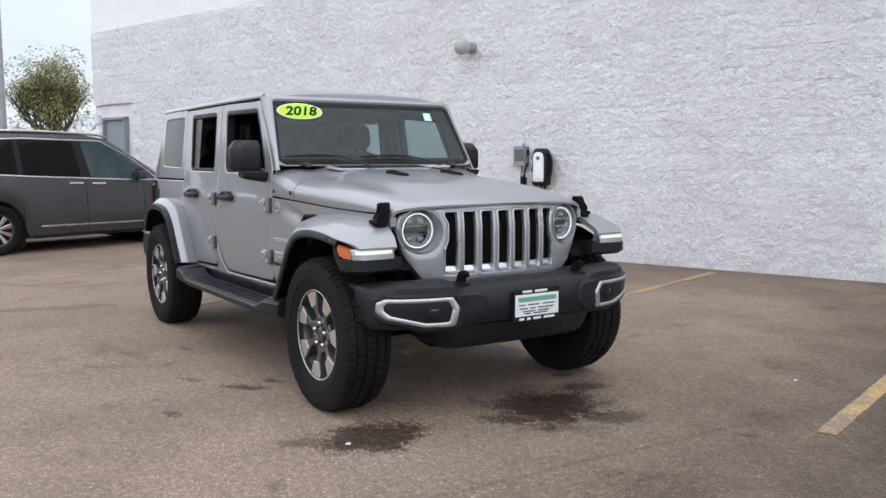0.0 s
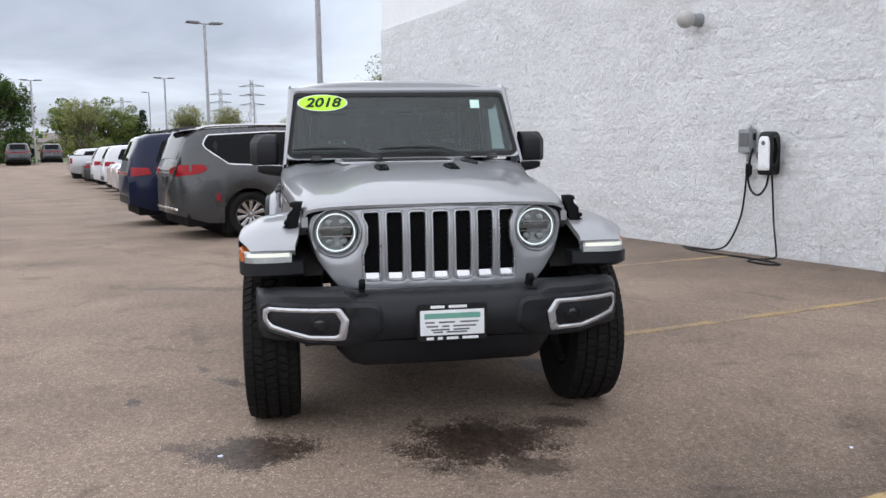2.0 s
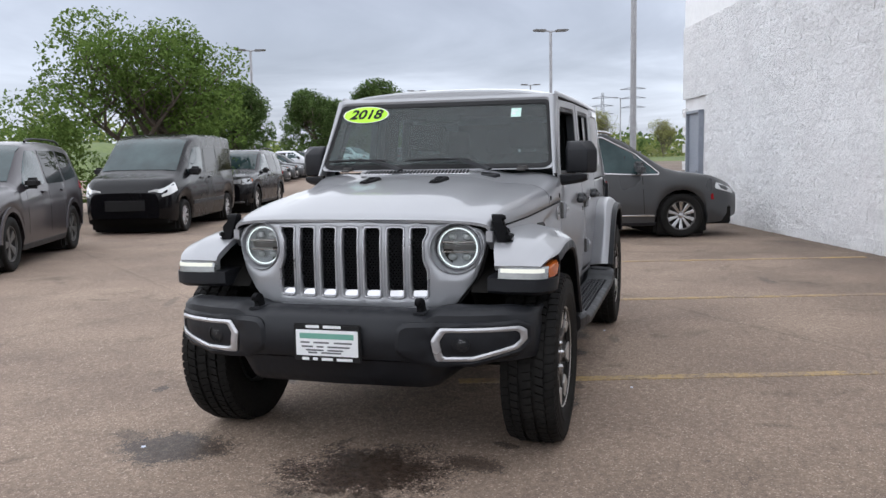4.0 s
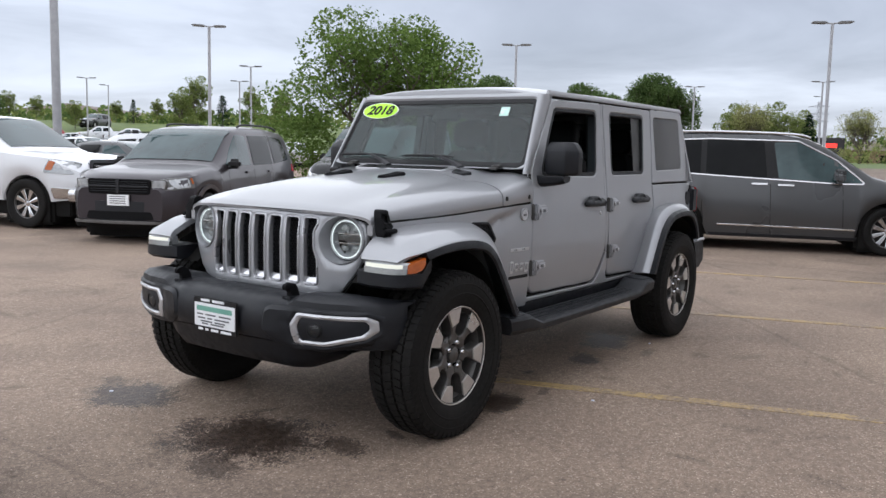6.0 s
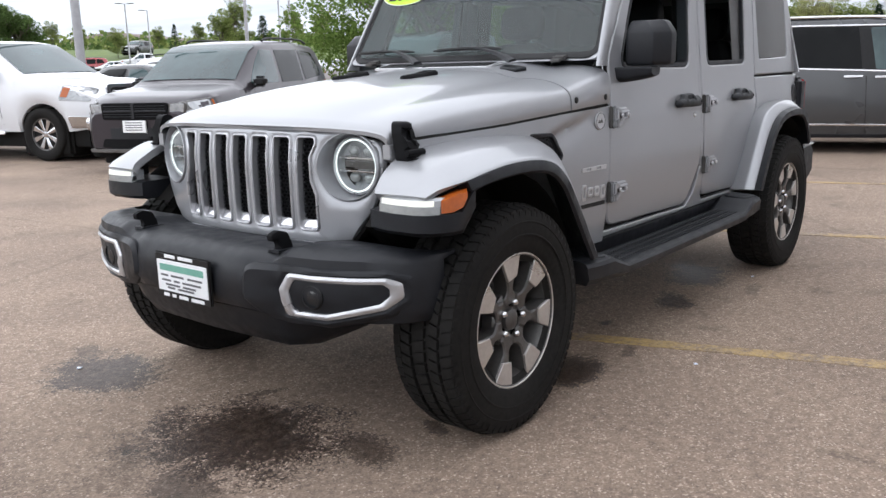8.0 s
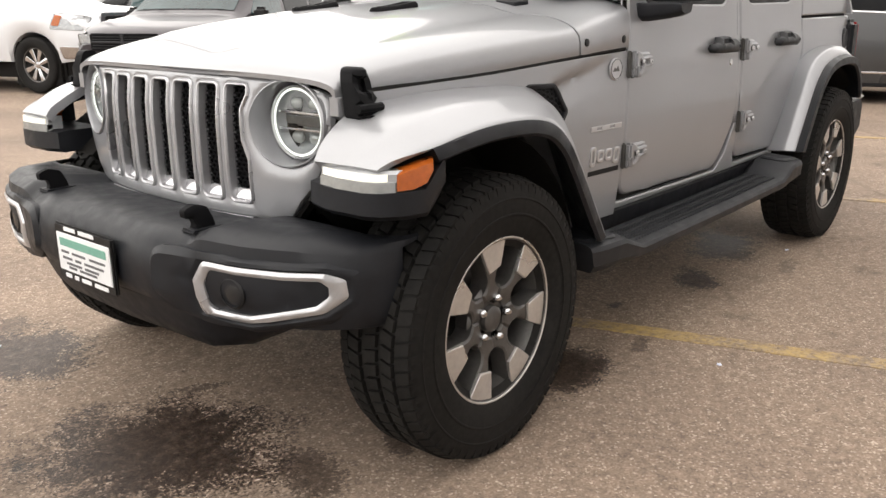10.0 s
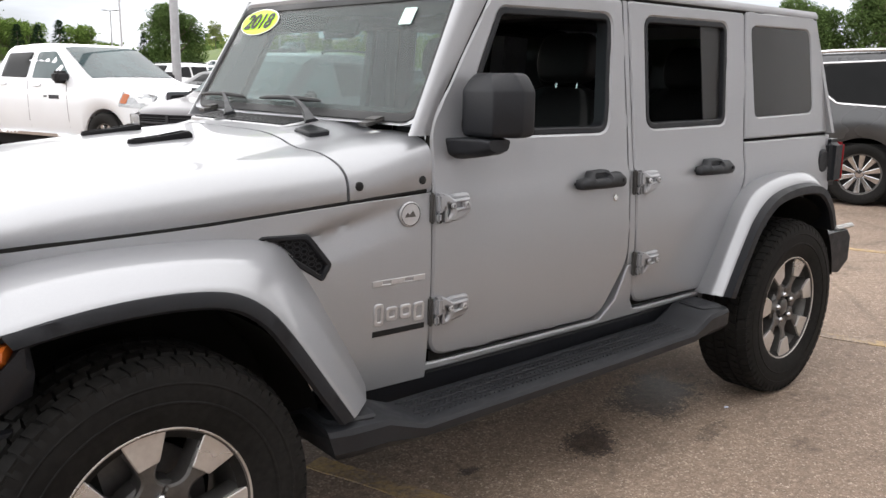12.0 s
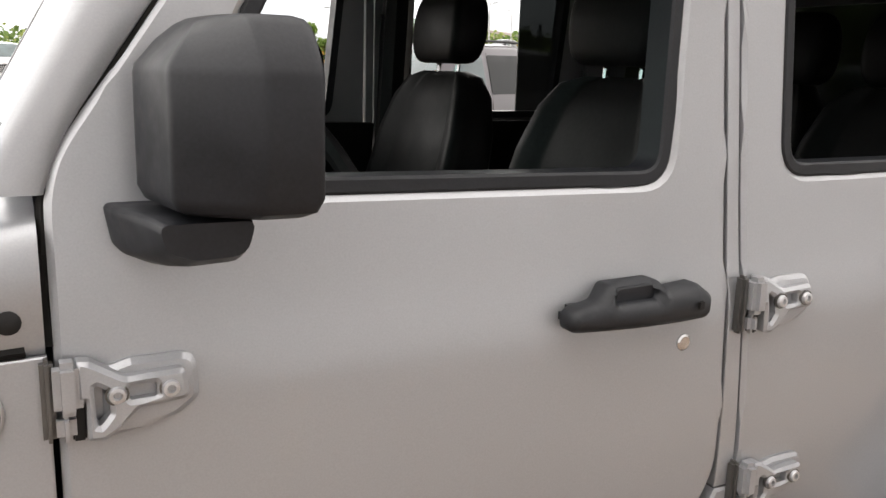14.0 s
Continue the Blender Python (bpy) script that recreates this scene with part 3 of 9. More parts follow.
def split_block(seed, wide):
    """A split-face block about its lower left front corner, rough to the front (-y)."""
    nx, nz = (7, 4) if wide > 0.3 else (4, 4)
    gap = 0.0009
    vs, fs = [], []
    for j in range(nz + 1):
        for i in range(nx + 1):
            x, z = gap + (wide - 2 * gap) * i / nx, gap + (COURSE - 2 * gap) * j / nz
            edge = i in (0, nx) or j in (0, nz)
            d = 0.015 * noise.noise((x * 9 + seed * 7.3, z * 14, seed)) + 0.016 * noise.noise((x * 26, z * 38 + seed * 3.1, 5.0))
            vs.append((x, (-0.003 - 0.75 * d if edge else -0.004 - 0.35 * abs(d) - d), z))
    for j in range(nz):
        for i in range(nx):
            a = j * (nx + 1) + i
            fs.append((a, a + 1, a + nx + 2, a + nx + 1))
    k = len(vs)
    ring = list(range(nx + 1)) + [j * (nx + 1) + nx for j in range(1, nz + 1)] + [nz * (nx + 1) + i for i in range(nx - 1, -1, -1)] + [j * (nx + 1) for j in range(nz - 1, 0, -1)]
    corners = [0, nx, nz * (nx + 1) + nx, nz * (nx + 1)]
    back = {c: k + i for i, c in enumerate(corners)}
    vs += [(vs[c][0], 0.06, vs[c][2]) for c in corners]
    for s in range(4):
        a, b = corners[s], corners[(s + 1) % 4]
        ia = ring.index(a)
        run = [a]
        while run[-1] != b:
            ia = (ia + 1) % len(ring)
            run.append(ring[ia])
        fs.append((*run[::-1], back[a], back[b]))
    return Geo().add(vs, fs)

# ---- the silver off-road vehicle: x ahead, y to its left, front axle over the origin ----
suv = thing("off_road_suv", "boxy silver four-door off-road vehicle parked across the yellow lines", "vehicle")
AXLE, TR, TY = -3.008, 0.405, 0.802
half_at = curve1([(-3.75, 0.765), (-3.0, 0.787), (-1.8, 0.787), (-1.0, 0.767), (-0.7, 0.747), (-0.2, 0.70), (0.42, 0.632)])


def S(x, z):
    """The body side's distance from the middle."""
    w = half_at(x)
    # behind the cowl a shoulder runs along the doors below the windows
    k = max(0.0, min(1.0, (-0.90 - x) / 0.30))
    t = z - 1.10
    tuck = 0.028 * (max(0.0, 0.9 - z) / 0.4) ** 2
    e = max(0.0, min(1.0, (z - 1.05) / 0.065))
    crown = tuck + 0.06 * max(0.0, min(z, 1.10) - 0.75) ** 2 + 0.009 * e * e * (3 - 2 * e) + 0.088 * max(0.0, t)
    plain = tuck if t <= 0 else 0.75 * t * t if t < 0.12 else 0.0108 + 0.120 * (t - 0.12)
    return w - plain - (crown - plain) * k


def side(sg, lift=0.0):
    return lambda a, b, d: (a, sg * (S(a, b) + lift - d), b)


def both(fn):
    for sg in (1, -1):
        fn(sg)


def arc(cx, cz, r, a0, a1, n=10):
    return [(cx + r * math.cos(radians(a0 + (a1 - a0) * i / n)), cz + r * math.sin(radians(a0 + (a1 - a0) * i / n))) for i in range(n + 1)]


FDOOR = rpoly([(-0.957, 1.287, 0.16), (-0.957, 0.566, 0.075), (-1.785, 0.552, 0.11), (-1.926, 0.76, 0.16), (-1.914, 1.20, 0.3), (-1.896, 1.715, 0.02), (-1.252, 1.705, 0.03)], 6)
FWIN = rpoly([(-1.065, 1.250, 0.05), (-1.80, 1.242, 0.06), (-1.835, 1.662, 0.05), (-1.275, 1.655, 0.05)], 6)
RDOOR = rpoly([(-1.930, 1.715, 0.02), (-1.950, 1.20, 0.3), (-1.982, 0.57, 0.08), (-2.49, 0.552, 0.06), (-2.66, 0.86, 0.12), (-2.748, 1.0, 0.12), (-2.752, 1.715, 0.02)], 6)
RWIN = rpoly([(-2.035, 1.246, 0.06), (-2.60, 1.249, 0.05), (-2.618, 1.668, 0.05), (-2.03, 1.664, 0.05)], 6)
QWIN = rpoly([(-2.845, 1.272, 0.04), (-3.42, 1.282, 0.05), (-3.375, 1.668, 0.06), (-2.81, 1.664, 0.04)], 6)


def ring_of(loop, grow):
    l = loop if area(loop) > 0 else loop[::-1]
    return inset(dense(l, 0.05), -grow)


def handle(sg, x, parent):
    """A long rounded pull whose arched top stands forward of its middle, over a shallow painted recess."""
    y, z = S(x, 1.07), 1.070
    o = rpoly([(x - 0.130, z - 0.022, 0.014), (x + 0.131, z - 0.018, 0.018), (x + 0.131, z + 0.012, 0.018), (x + 0.085, z + 0.022, 0.02), (x + 0.062, z + 0.043, 0.02), (x - 0.026, z + 0.045, 0.02), (x - 0.040, z + 0.030, 0.012), (x - 0.104, z + 0.032, 0.012), (x - 0.130, z + 0.012, 0.014)], 5)
    i = rpoly([(x - 0.022, z + 0.018, 0.006), (x + 0.056, z + 0.017, 0.006), (x + 0.047, z + 0.034, 0.010), (x - 0.016, z + 0.036, 0.008)], 3)
    # the front face leans in towards the top, where the finger slot is
    bow = lambda a, b, d: (a, sg * (y + 0.050 - 0.7 * (a - x) ** 2 - 5.0 * (b - z) ** 2 - 0.35 * max(0.0, b - z - 0.006) - d), b)
    h = part("door_handle", panel(o, bow, 0.030, 0.009, [i], 0.025), TRIM, parent, "black plastic pull handle", 60)
    part("finger_slot", panel(ring_of(i, 0.004), lambda a, b, d: (a, sg * (y + 0.026 - d), b), 0.012, 0.002, step=0.04), PLASTIC, h)
    for dx in (-0.108, 0.108):
        part("handle_foot", block(0.036, 0.05, 0.030, 0.01, at(x + dx, sg * (y + 0.012), z)), TRIM, h)
    part("handle_cup", ball(0.070, 0.0045, 0.048, 24, 10, at(x + 0.012, sg * (y - 0.001), z - 0.006)), SILVER, h, "painted finger recess", 60)
    part("key_cover", block(0.012, 0.004, 0.014, 0.003, at(x - 0.094, sg * (y + 0.046), z + 0.004)), BLACK_INK, h)
    return h


def hinge(sg, x, z, parent):
    """A cast leaf: barrel, a forked arm with a three-cornered pocket, and a bolted bar on a raised pad."""
    y = S(x, z)
    g = Geo().join(block(0.029, 0.030, 0.060, 0.008, at(x + 0.005, sg * (y + 0.016), z + 0.015)))
    g.join(block(0.020, 0.024, 0.034, 0.008, at(x + 0.008, sg * (y + 0.013), z - 0.030)))
    pad = rpoly([(x - 0.030, z + 0.028, 0.008), (x - 0.060, z + 0.036, 0.010), (x - 0.131, z + 0.036, 0.020), (x - 0.133, z - 0.018, 0.014), (x - 0.108, z - 0.036, 0.012), (x - 0.030, z - 0.052, 0.008)], 4)
    g.join(panel(pad, side(sg, 0.010), 0.016, 0.005, step=0.03))
    arm = rpoly([(x - 0.004, z + 0.044, 0.004), (x - 0.018, z + 0.042, 0.008), (x - 0.052, z + 0.021, 0.014), (x - 0.116, z + 0.024, 0.008), (x - 0.120, z - 0.012, 0.008), (x - 0.066, z - 0.016, 0.014), (x - 0.030, z - 0.048, 0.008), (x - 0.012, z - 0.046, 0.004), (x - 0.012, z + 0.0, 0.004), (x - 0.004, z + 0.0, 0.004)], 4)
    pocket = rpoly([(x - 0.020, z + 0.018, 0.006), (x - 0.034, z + 0.008, 0.004), (x - 0.036, z - 0.018, 0.004), (x - 0.022, z - 0.036, 0.004)], 3)
    slot = rpoly([(x - 0.056, z + 0.011, 0.003), (x - 0.085, z + 0.012, 0.003), (x - 0.085, z - 0.005, 0.003), (x - 0.056, z - 0.006, 0.003)], 3)
    g.join(panel(arm, side(sg, 0.025), 0.022, 0.004, [pocket, slot], 0.03))
    h = part("hinge", g, SILVER, parent, "painted exposed door hinge")
    for dx in (0.043, 0.099):
        b = revolve([(0.0001, -0.002), (0.0042, -0.002), (0.005, 0.003), (0.0085, 0.0025), (0.0100, -0.001), (0.0100, -0.006)], 16)
        part("bolt", Geo().join(b, at(x - dx, sg * (y + 0.028), z + 0.003, 0, 0, 0 if sg > 0 else 180)), SATIN, h)
        part("bolt_seat", Geo().join(revolve([(0.0105, 0.0012), (0.0125, 0.0012), (0.0125, -0.004)], 18), at(x - dx, sg * (y + 0.0246), z + 0.003, 0, 0, 0 if sg > 0 else 180)), GUNMETAL, h)
    part("hinge_gap", block(0.014, 0.012, 0.040, 0.002, at(x - 0.005, sg * (y + 0.004), z - 0.030)), BLACK_INK, h)
    part("hinge_barrel", block(0.014, 0.02, 0.094, 0.005, at(x + 0.024, sg * (y + 0.004), z - 0.001)), GUNMETAL, h)


def doors(sg):
    d = part("front_door", panel(FDOOR, side(sg), 0.03, 0.006, [FWIN], 0.04), SILVER, suv, "silver front door with its window lowered")
    g = panel(ring_of(FWIN, 0.000), side(sg, -0.003), 0.05, 0.003, [ring_of(FWIN, -0.022)], 0.04)
    part("window_seal", g, PLASTIC, d)
    handle(sg, -1.725, d)
    hinge(sg, -0.972, 1.046, d)
    hinge(sg, -0.972, 0.722, d)
    part("pillar_seam", tube([(x_, sg * (S(x_, z_) - 0.014), z_) for x_, z_ in ((-0.952, 1.10), (-0.952, 1.20), (-0.962, 1.265), (-0.990, 1.325), (-1.10, 1.493), (-1.246, 1.704))], 0.010, 6), DARK, d)
    lock = revolve([(0.0001, 0.004), (0.010, 0.004), (0.013, 0.002), (0.014, -0.004)], 16)
    part("lock", Geo().join(lock, at(-1.828, sg * S(-1.83, 1.0), 1.004, 0, 0, 0 if sg > 0 else 180)), CHROME, d)
    inner = panel(rpoly([(-0.99, 1.25), (-0.99, 0.60, 0.05), (-1.90, 0.60, 0.05), (-1.92, 1.235)]), side(sg, -0.05), 0.05, 0.01, step=0.15)
    part("door_lining", inner, LEATHER, d)
    # the mirror on the door
    mx, mz = -1.11, 1.352
    hw = []
    # flat facets: front, outer side and a chamfer over the outer corner
    for dz, s, fo, oo, fr in ((-0.100, 0.80, 0.030, 0.080, 0.90), (-0.094, 0.93, 0.040, 0.092, 0.97), (-0.080, 1.0, 0.046, 0.098, 1.0), (0.0, 1.0, 0.046, 0.098, 1.0), (0.040, 1.0, 0.044, 0.098, 1.0), (0.050, 1.0, 0.040, 0.095, 0.97), (0.076, 1.0, 0.018, 0.078, 0.66), (0.092, 0.98, -0.004, 0.066, 0.40), (0.099, 0.92, -0.014, 0.058, 0.22), (0.102, 0.80, -0.02, 0.05, 0.0)):
        sec = rpoly([(0.074 * s * fr, -0.098, 0.03), (0.064 * s * fr, fo, 0.012), (-0.016 * s, oo, 0.018), (-0.078 * s, oo, 0.015), (-0.078 * s, -0.098, 0.02)], 5)
        hw.append([(mx + 0.94 * p[0] - 0.075 * (0.10 + p[1]), sg * (0.862 + 0.88 * p[1]), mz + 0.94 * dz) for p in sec])
    mirror = part("wing_mirror", loft(hw), PLASTIC, d, "square black plastic mirror housing", 38)
    pane = [(mx - 0.0755 - 0.084 * (0.10 + a), sg * (0.862 + 0.88 * a), mz + 0.94 * b) for a, b in rpoly([(-0.08, -0.078, 0.02), (0.075, -0.078, 0.03), (0.075, 0.076, 0.03), (-0.08, 0.076, 0.02)])]
    g = Geo().add(pane + [(p[0] + 0.003, p[1], p[2]) for p in pane], [tuple(range(len(pane))), tuple(range(len(pane), 2 * len(pane)))[::-1]])
    part("mirror_glass", g, CHROME, mirror)
    arm = []
    for y, x, z, a, b in ((0.740, -1.085, 1.230, 0.058, 0.032), (0.78, -1.09, 1.230, 0.060, 0.032), (0.83, -1.098, 1.235, 0.058, 0.030), (0.88, -1.105, 1.240, 0.052, 0.025), (0.905, -1.108, 1.244, 0.046, 0.018)):
        sec = rpoly([(-a, b, 0.008), (a, b, 0.008), (a * 0.86, -b * 0.5, 0.02), (a * 0.3, -b, 0.02), (-a * 0.8, -b * 0.9, 0.02)], 4)
        arm.append([(x + 0.014 + p[0], sg * (y - 0.004), z - 0.010 + p[1]) for p in sec])
    part("mirror_arm", loft(arm), PLASTIC, mirror)

    # the pillar between the doors shows as a narrow painted strip between two thin gaps
    post = rpoly([(-1.9310, 0.738), (-1.9205, 1.20, 0.6), (-1.9010, 1.712), (-1.9255, 1.712), (-1.9440, 1.20, 0.6), (-1.9690, 0.738)], 6)
    part("pillar_strip", panel(post, side(sg, -0.004), 0.03, 0.001, step=0.03), SILVER, suv, "narrow painted strip between the doors")
    r = part("rear_door", panel(RDOOR, side(sg), 0.03, 0.006, [RWIN], 0.04), SILVER, suv, "silver rear door")
    part("window_seal", panel(ring_of(RWIN, 0.000), side(sg, -0.003), 0.05, 0.003, [ring_of(RWIN, -0.022)], 0.04), PLASTIC, r)
    handle(sg, -2.476, r)
    hinge(sg, -1.963, 1.054, r)
    hinge(sg, -1.985, 0.738, r)
    strip = rpoly([(-2.46, 1.26), (-2.60, 1.262, 0.03), (-2.61, 1.66, 0.03), (-2.44, 1.66)], 3)
    part("window_glass", panel(strip, side(sg, -0.022), 0.005, 0.001, step=0.2), TINTED, r, "dark tinted sliding glass")
    inner = panel(rpoly([(-2.0, 1.24), (-2.0, 0.60, 0.05), (-2.45, 0.60, 0.05), (-2.68, 1.24)]), side(sg, -0.05), 0.04, 0.01, step=0.15)
    part("door_lining", inner, LEATHER, r)


both(doors)


def shell(sg):
    rocker = [(-0.59, 0.520), (-0.59, 0.546), (-0.945, 0.546), (-1.0, 0.545), (-1.79, 0.540), (-1.872, 0.605), (-1.931, 0.735), (-1.9690, 0.735), (-1.9765, 0.585), (-2.005, 0.548), (-2.05, 0.544), (-2.48, 0.540), (-2.48, 0.520)]
    part("rocker_panel", panel(rocker, side(sg), 0.05, 0.004, step=0.08), SILVER, suv)
    part("sill", panel([(-0.50, 0.38), (-0.50, 0.518), (-2.55, 0.518), (-2.55, 0.38)], side(sg, -0.012), 0.05, 0.01, step=0.2), PLASTIC, suv, "black plastic sill")
    quarter = [(-2.757, 1.168), (-2.757, 0.995), (-2.672, 0.858), (-2.53, 0.60), (-2.50, 0.50)] + arc(AXLE, 0.44, 0.50, 10, 168, 12) + [(-3.55, 0.52), (-3.615, 0.54), (-3.615, 1.168)]
    part("rear_quarter", panel(quarter, side(sg), 0.03, 0.005, step=0.05), SILVER, suv)
    top = rpoly([(-2.76, 1.182), (-2.76, 1.722), (-3.44, 1.728, 0.05), (-3.605, 1.182)], 4)
    hard = part("hardtop_side", panel(top, side(sg), 0.03, 0.005, [QWIN], 0.05), SILVER, suv)
    part("quarter_glass", panel(ring_of(QWIN, -0.003), side(sg, -0.004), 0.006, 0.001, step=0.15), TINTED, hard, "dark tinted side glass")
    seam = [(-2.76, 1.166), (-2.76, 1.184), (-3.61, 1.184), (-3.61, 1.166)]
    part("seam", panel(seam, side(sg, -0.02), 0.02, 0.0, step=0.2), DARK, suv)
    fender = [(-0.950, 1.092), (-0.950, 0.500), (-0.60, 0.500)] + [(-0.52, 0.62), (-0.46, 0.76), (-0.36, 0.88), (-0.22, 0.96), (-0.05, 0.985), (0.15, 0.97), (0.27, 0.945), (0.31, 0.975), (0.33, 0.985), (0.33, 1.031), (0.20, 1.040), (-0.23, 1.055), (-0.70, 1.082)]
    VENT = rpoly([(-0.375, 1.012, 0.01), (-0.53, 1.005, 0.03), (-0.60, 0.915, 0.015), (-0.572, 0.872, 0.01)], 4)

    def dished(a, b, d):
        # a shallow scallop runs back from the vent
        t = (a + 0.80) / 0.42
        up_ = b - (1.052 - 0.10 * max(0, t))
        q = max(0.0, 1 - (up_ / 0.026 if up_ > 0 else -up_ / 0.085)) * max(0.0, min(1.0, 1.2 - abs(t - 0.45) * 1.7))
        return (a, sg * (S(a, b) - d - 0.022 * q), b)

    fs = part("front_side", panel(fender, dished, 0.03, 0.0015, [VENT], 0.022), SILVER, suv)
    vent = part("side_vent", panel(ring_of(VENT, 0.004), side(sg, 0.004), 0.03, 0.003, [ring_of(VENT, -0.012)], 0.03), PLASTIC, fs, "black slatted side vent")
    part("vent_mesh", panel(ring_of(VENT, -0.006), side(sg, -0.016), 0.01, 0.0, step=0.08), MESH, vent)
    net = Geo()
    for i in range(12):
        for j in range(10):
            a, b = -0.37 - i * 0.0215, 0.875 + j * 0.0155 + (0.0078 if i % 2 else 0)
            if within(np.array([(a, b)]), ring_of(VENT, -0.012))[0]:
                o = [(a + 0.0125 * math.cos(t), b + 0.0085 * math.sin(t)) for t in [math.pi / 3 * q for q in range(6)]]
                inn = [(a + 0.0085 * math.cos(t), b + 0.0055 * math.sin(t)) for t in [math.pi / 3 * q for q in range(6)]]
                net.add([(p[0], sg * (S(*p) - 0.004), p[1]) for p in o] + [(p[0], sg * (S(*p) - 0.004), p[1]) for p in inn], [(q, (q + 1) % 6, 6 + (q + 1) % 6, 6 + q) for q in range(6)])
    part("vent_cell", net, PLASTIC, vent, fix=False)
    # marks on the side panel
    y = lambda a, b: S(a, b) + 0.003
    mark = panel([(-0.735, 0.828), (-0.735, 0.846), (-0.925, 0.846), (-0.925, 0.828)], side(sg, 0.003), 0.003, 0.001, [[(-0.77, 0.832), (-0.77, 0.842), (-0.80, 0.842), (-0.80, 0.832)], [(-0.85, 0.832), (-0.85, 0.842), (-0.88, 0.842), (-0.88, 0.832)]], 0.05)
    part("trim_badge", mark, SATIN, fs, "thin satin nameplate")
    g = Geo()
    for a0, a1, b0, b1 in ((-0.742, -0.775, 0.705, 0.775), (-0.785, -0.825, 0.715, 0.760), (-0.835, -0.875, 0.715, 0.760), (-0.885, -0.925, 0.700, 0.760)):
        o = rpoly([(a0, b0, 0.012), (a0, b1, 0.012), (a1, b1, 0.012), (a1, b0, 0.012)], 4)
        i = rpoly([(a0 - 0.010, b0 + 0.014, 0.006), (a0 - 0.010, b1 - 0.012, 0.006), (a1 + 0.010, b1 - 0.012, 0.006), (a1 + 0.010, b0 + 0.014, 0.006)], 3)
        g.join(panel(o, side(sg, 0.005), 0.005, 0.002, [i], 0.03))
    part("maker_badge", g, SATIN, fs, "raised satin badge")
    part("model_badge", panel([(-0.74, 0.672), (-0.74, 0.690), (-0.93, 0.690), (-0.93, 0.672)], side(sg, 0.002), 0.002, 0.001, step=0.06), BLACK_INK, fs, "dark nameplate")
    o = [(-0.868 + 0.038 * math.cos(t), 1.034 + 0.038 * math.sin(t)) for t in [2 * math.pi * q / 28 for q in range(28)]]
    disc = part("round_badge", panel(o, side(sg, 0.005), 0.006, 0.002, step=0.03), SATIN, fs, "small round metal badge")
    i2 = [(-0.868 + 0.9 * (p[0] + 0.868), 1.034 + 0.9 * (p[1] - 1.034)) for p in o]
    i3 = [(-0.868 + 0.86 * (p[0] + 0.868), 1.034 + 0.86 * (p[1] - 1.034)) for p in o]
    part("badge_ring", panel(i2, side(sg, 0.0062), 0.002, 0.0, [i3], 0.02), BLACK_INK, disc)
    hills = [(-0.846, 1.026), (-0.856, 1.040), (-0.864, 1.033), (-0.876, 1.044), (-0.886, 1.026)]
    part("badge_mark", panel(hills, side(sg, 0.0062), 0.002, 0.0, step=0.05), GUNMETAL, disc)
    # flares: a painted top over a black lip, between the body's edge and the outer edge
    f_in = [(0.446, 0.893), (0.415, 0.930), (0.31, 0.988), (0.18, 1.014), (0.0, 1.026), (-0.22, 1.024), (-0.40, 1.008), (-0.475, 0.965), (-0.535, 0.88), (-0.60, 0.765), (-0.68, 0.625), (-0.735, 0.522)]
    f_out = [(0.436, 0.893), (0.395, 0.915), (0.33, 0.935), (0.22, 0.957), (0.06, 0.972), (-0.10, 0.968), (-0.215, 0.944), (-0.30, 0.888), (-0.365, 0.81), (-0.425, 0.725), (-0.485, 0.635), (-0.548, 0.540)]
    r_in = [(-2.475, 0.530), (-2.555, 0.695), (-2.625, 0.83), (-2.69, 0.935), (-2.77, 0.995), (-2.90, 1.022), (-3.06, 1.036), (-3.24, 1.032), (-3.36, 0.985), (-3.45, 0.88), (-3.50, 0.76)]
    r_out = [(-2.425, 0.555), (-2.485, 0.66), (-2.545, 0.755), (-2.615, 0.85), (-2.70, 0.92), (-2.80, 0.963), (-2.96, 0.985), (-3.12, 0.982), (-3.23, 0.952), (-3.32, 0.87), (-3.375, 0.77)]
    r_in = [(q[0] + 0.66 * (p[0] - q[0]), q[1] + 0.66 * (p[1] - q[1])) for p, q in zip(r_in, r_out)]
    for name, ins_, outs, wx in (("front_flare", f_in, f_out, 0.0), ("rear_flare", r_in, r_out, AXLE)):
        A = spline([(p[0], 0, p[1]) for p in ins_], 4)
        B = spline([(p[0], 0, p[1]) for p in outs], 4)
        paint, lip = [], []
        for i, (p, q) in enumerate(zip(A, B)):
            n2 = Vector((q.x - wx, 0, q.z - 0.42)).normalized()
            iy = S(min(p.x, 0.40), min(p.z, 1.0)) - 0.012
            rise_ = 1.0
            if wx == 0.0:
                nose = max(0.0, min(1.0, (p.x - 0.20) / 0.235))
                iy += 0.052 * nose ** 1.5
                rise_ = 1.0 - 0.9 * nose ** 2
            oy = 0.934 - (0.060 * max(0.0, min(1.0, (q.x - 0.27) / 0.165)) ** 1.5 if wx == 0.0 else 0.0)

            def P(f_, o, dy=0.0):
                c = p.lerp(q, f_) + n2 * (o * rise_ if o > -0.015 else o)
                return (c.x, sg * (iy + (oy - iy) * f_ + dy), c.z)

            w_ = 1.0 if wx == 0.0 else 0.82
            paint.append([P(0, 0), P(0.30 * w_, 0.010), P(0.58 * w_, 0.018), P(0.66 * w_, 0.0195), P(0.71 * w_, 0.0165), P(0.95 * w_, -0.002), P(0.985 * w_, -0.007), P(w_, -0.012), P(0.97 * w_, -0.02), P(0.5 * w_, -0.03), P(0, -0.03)])
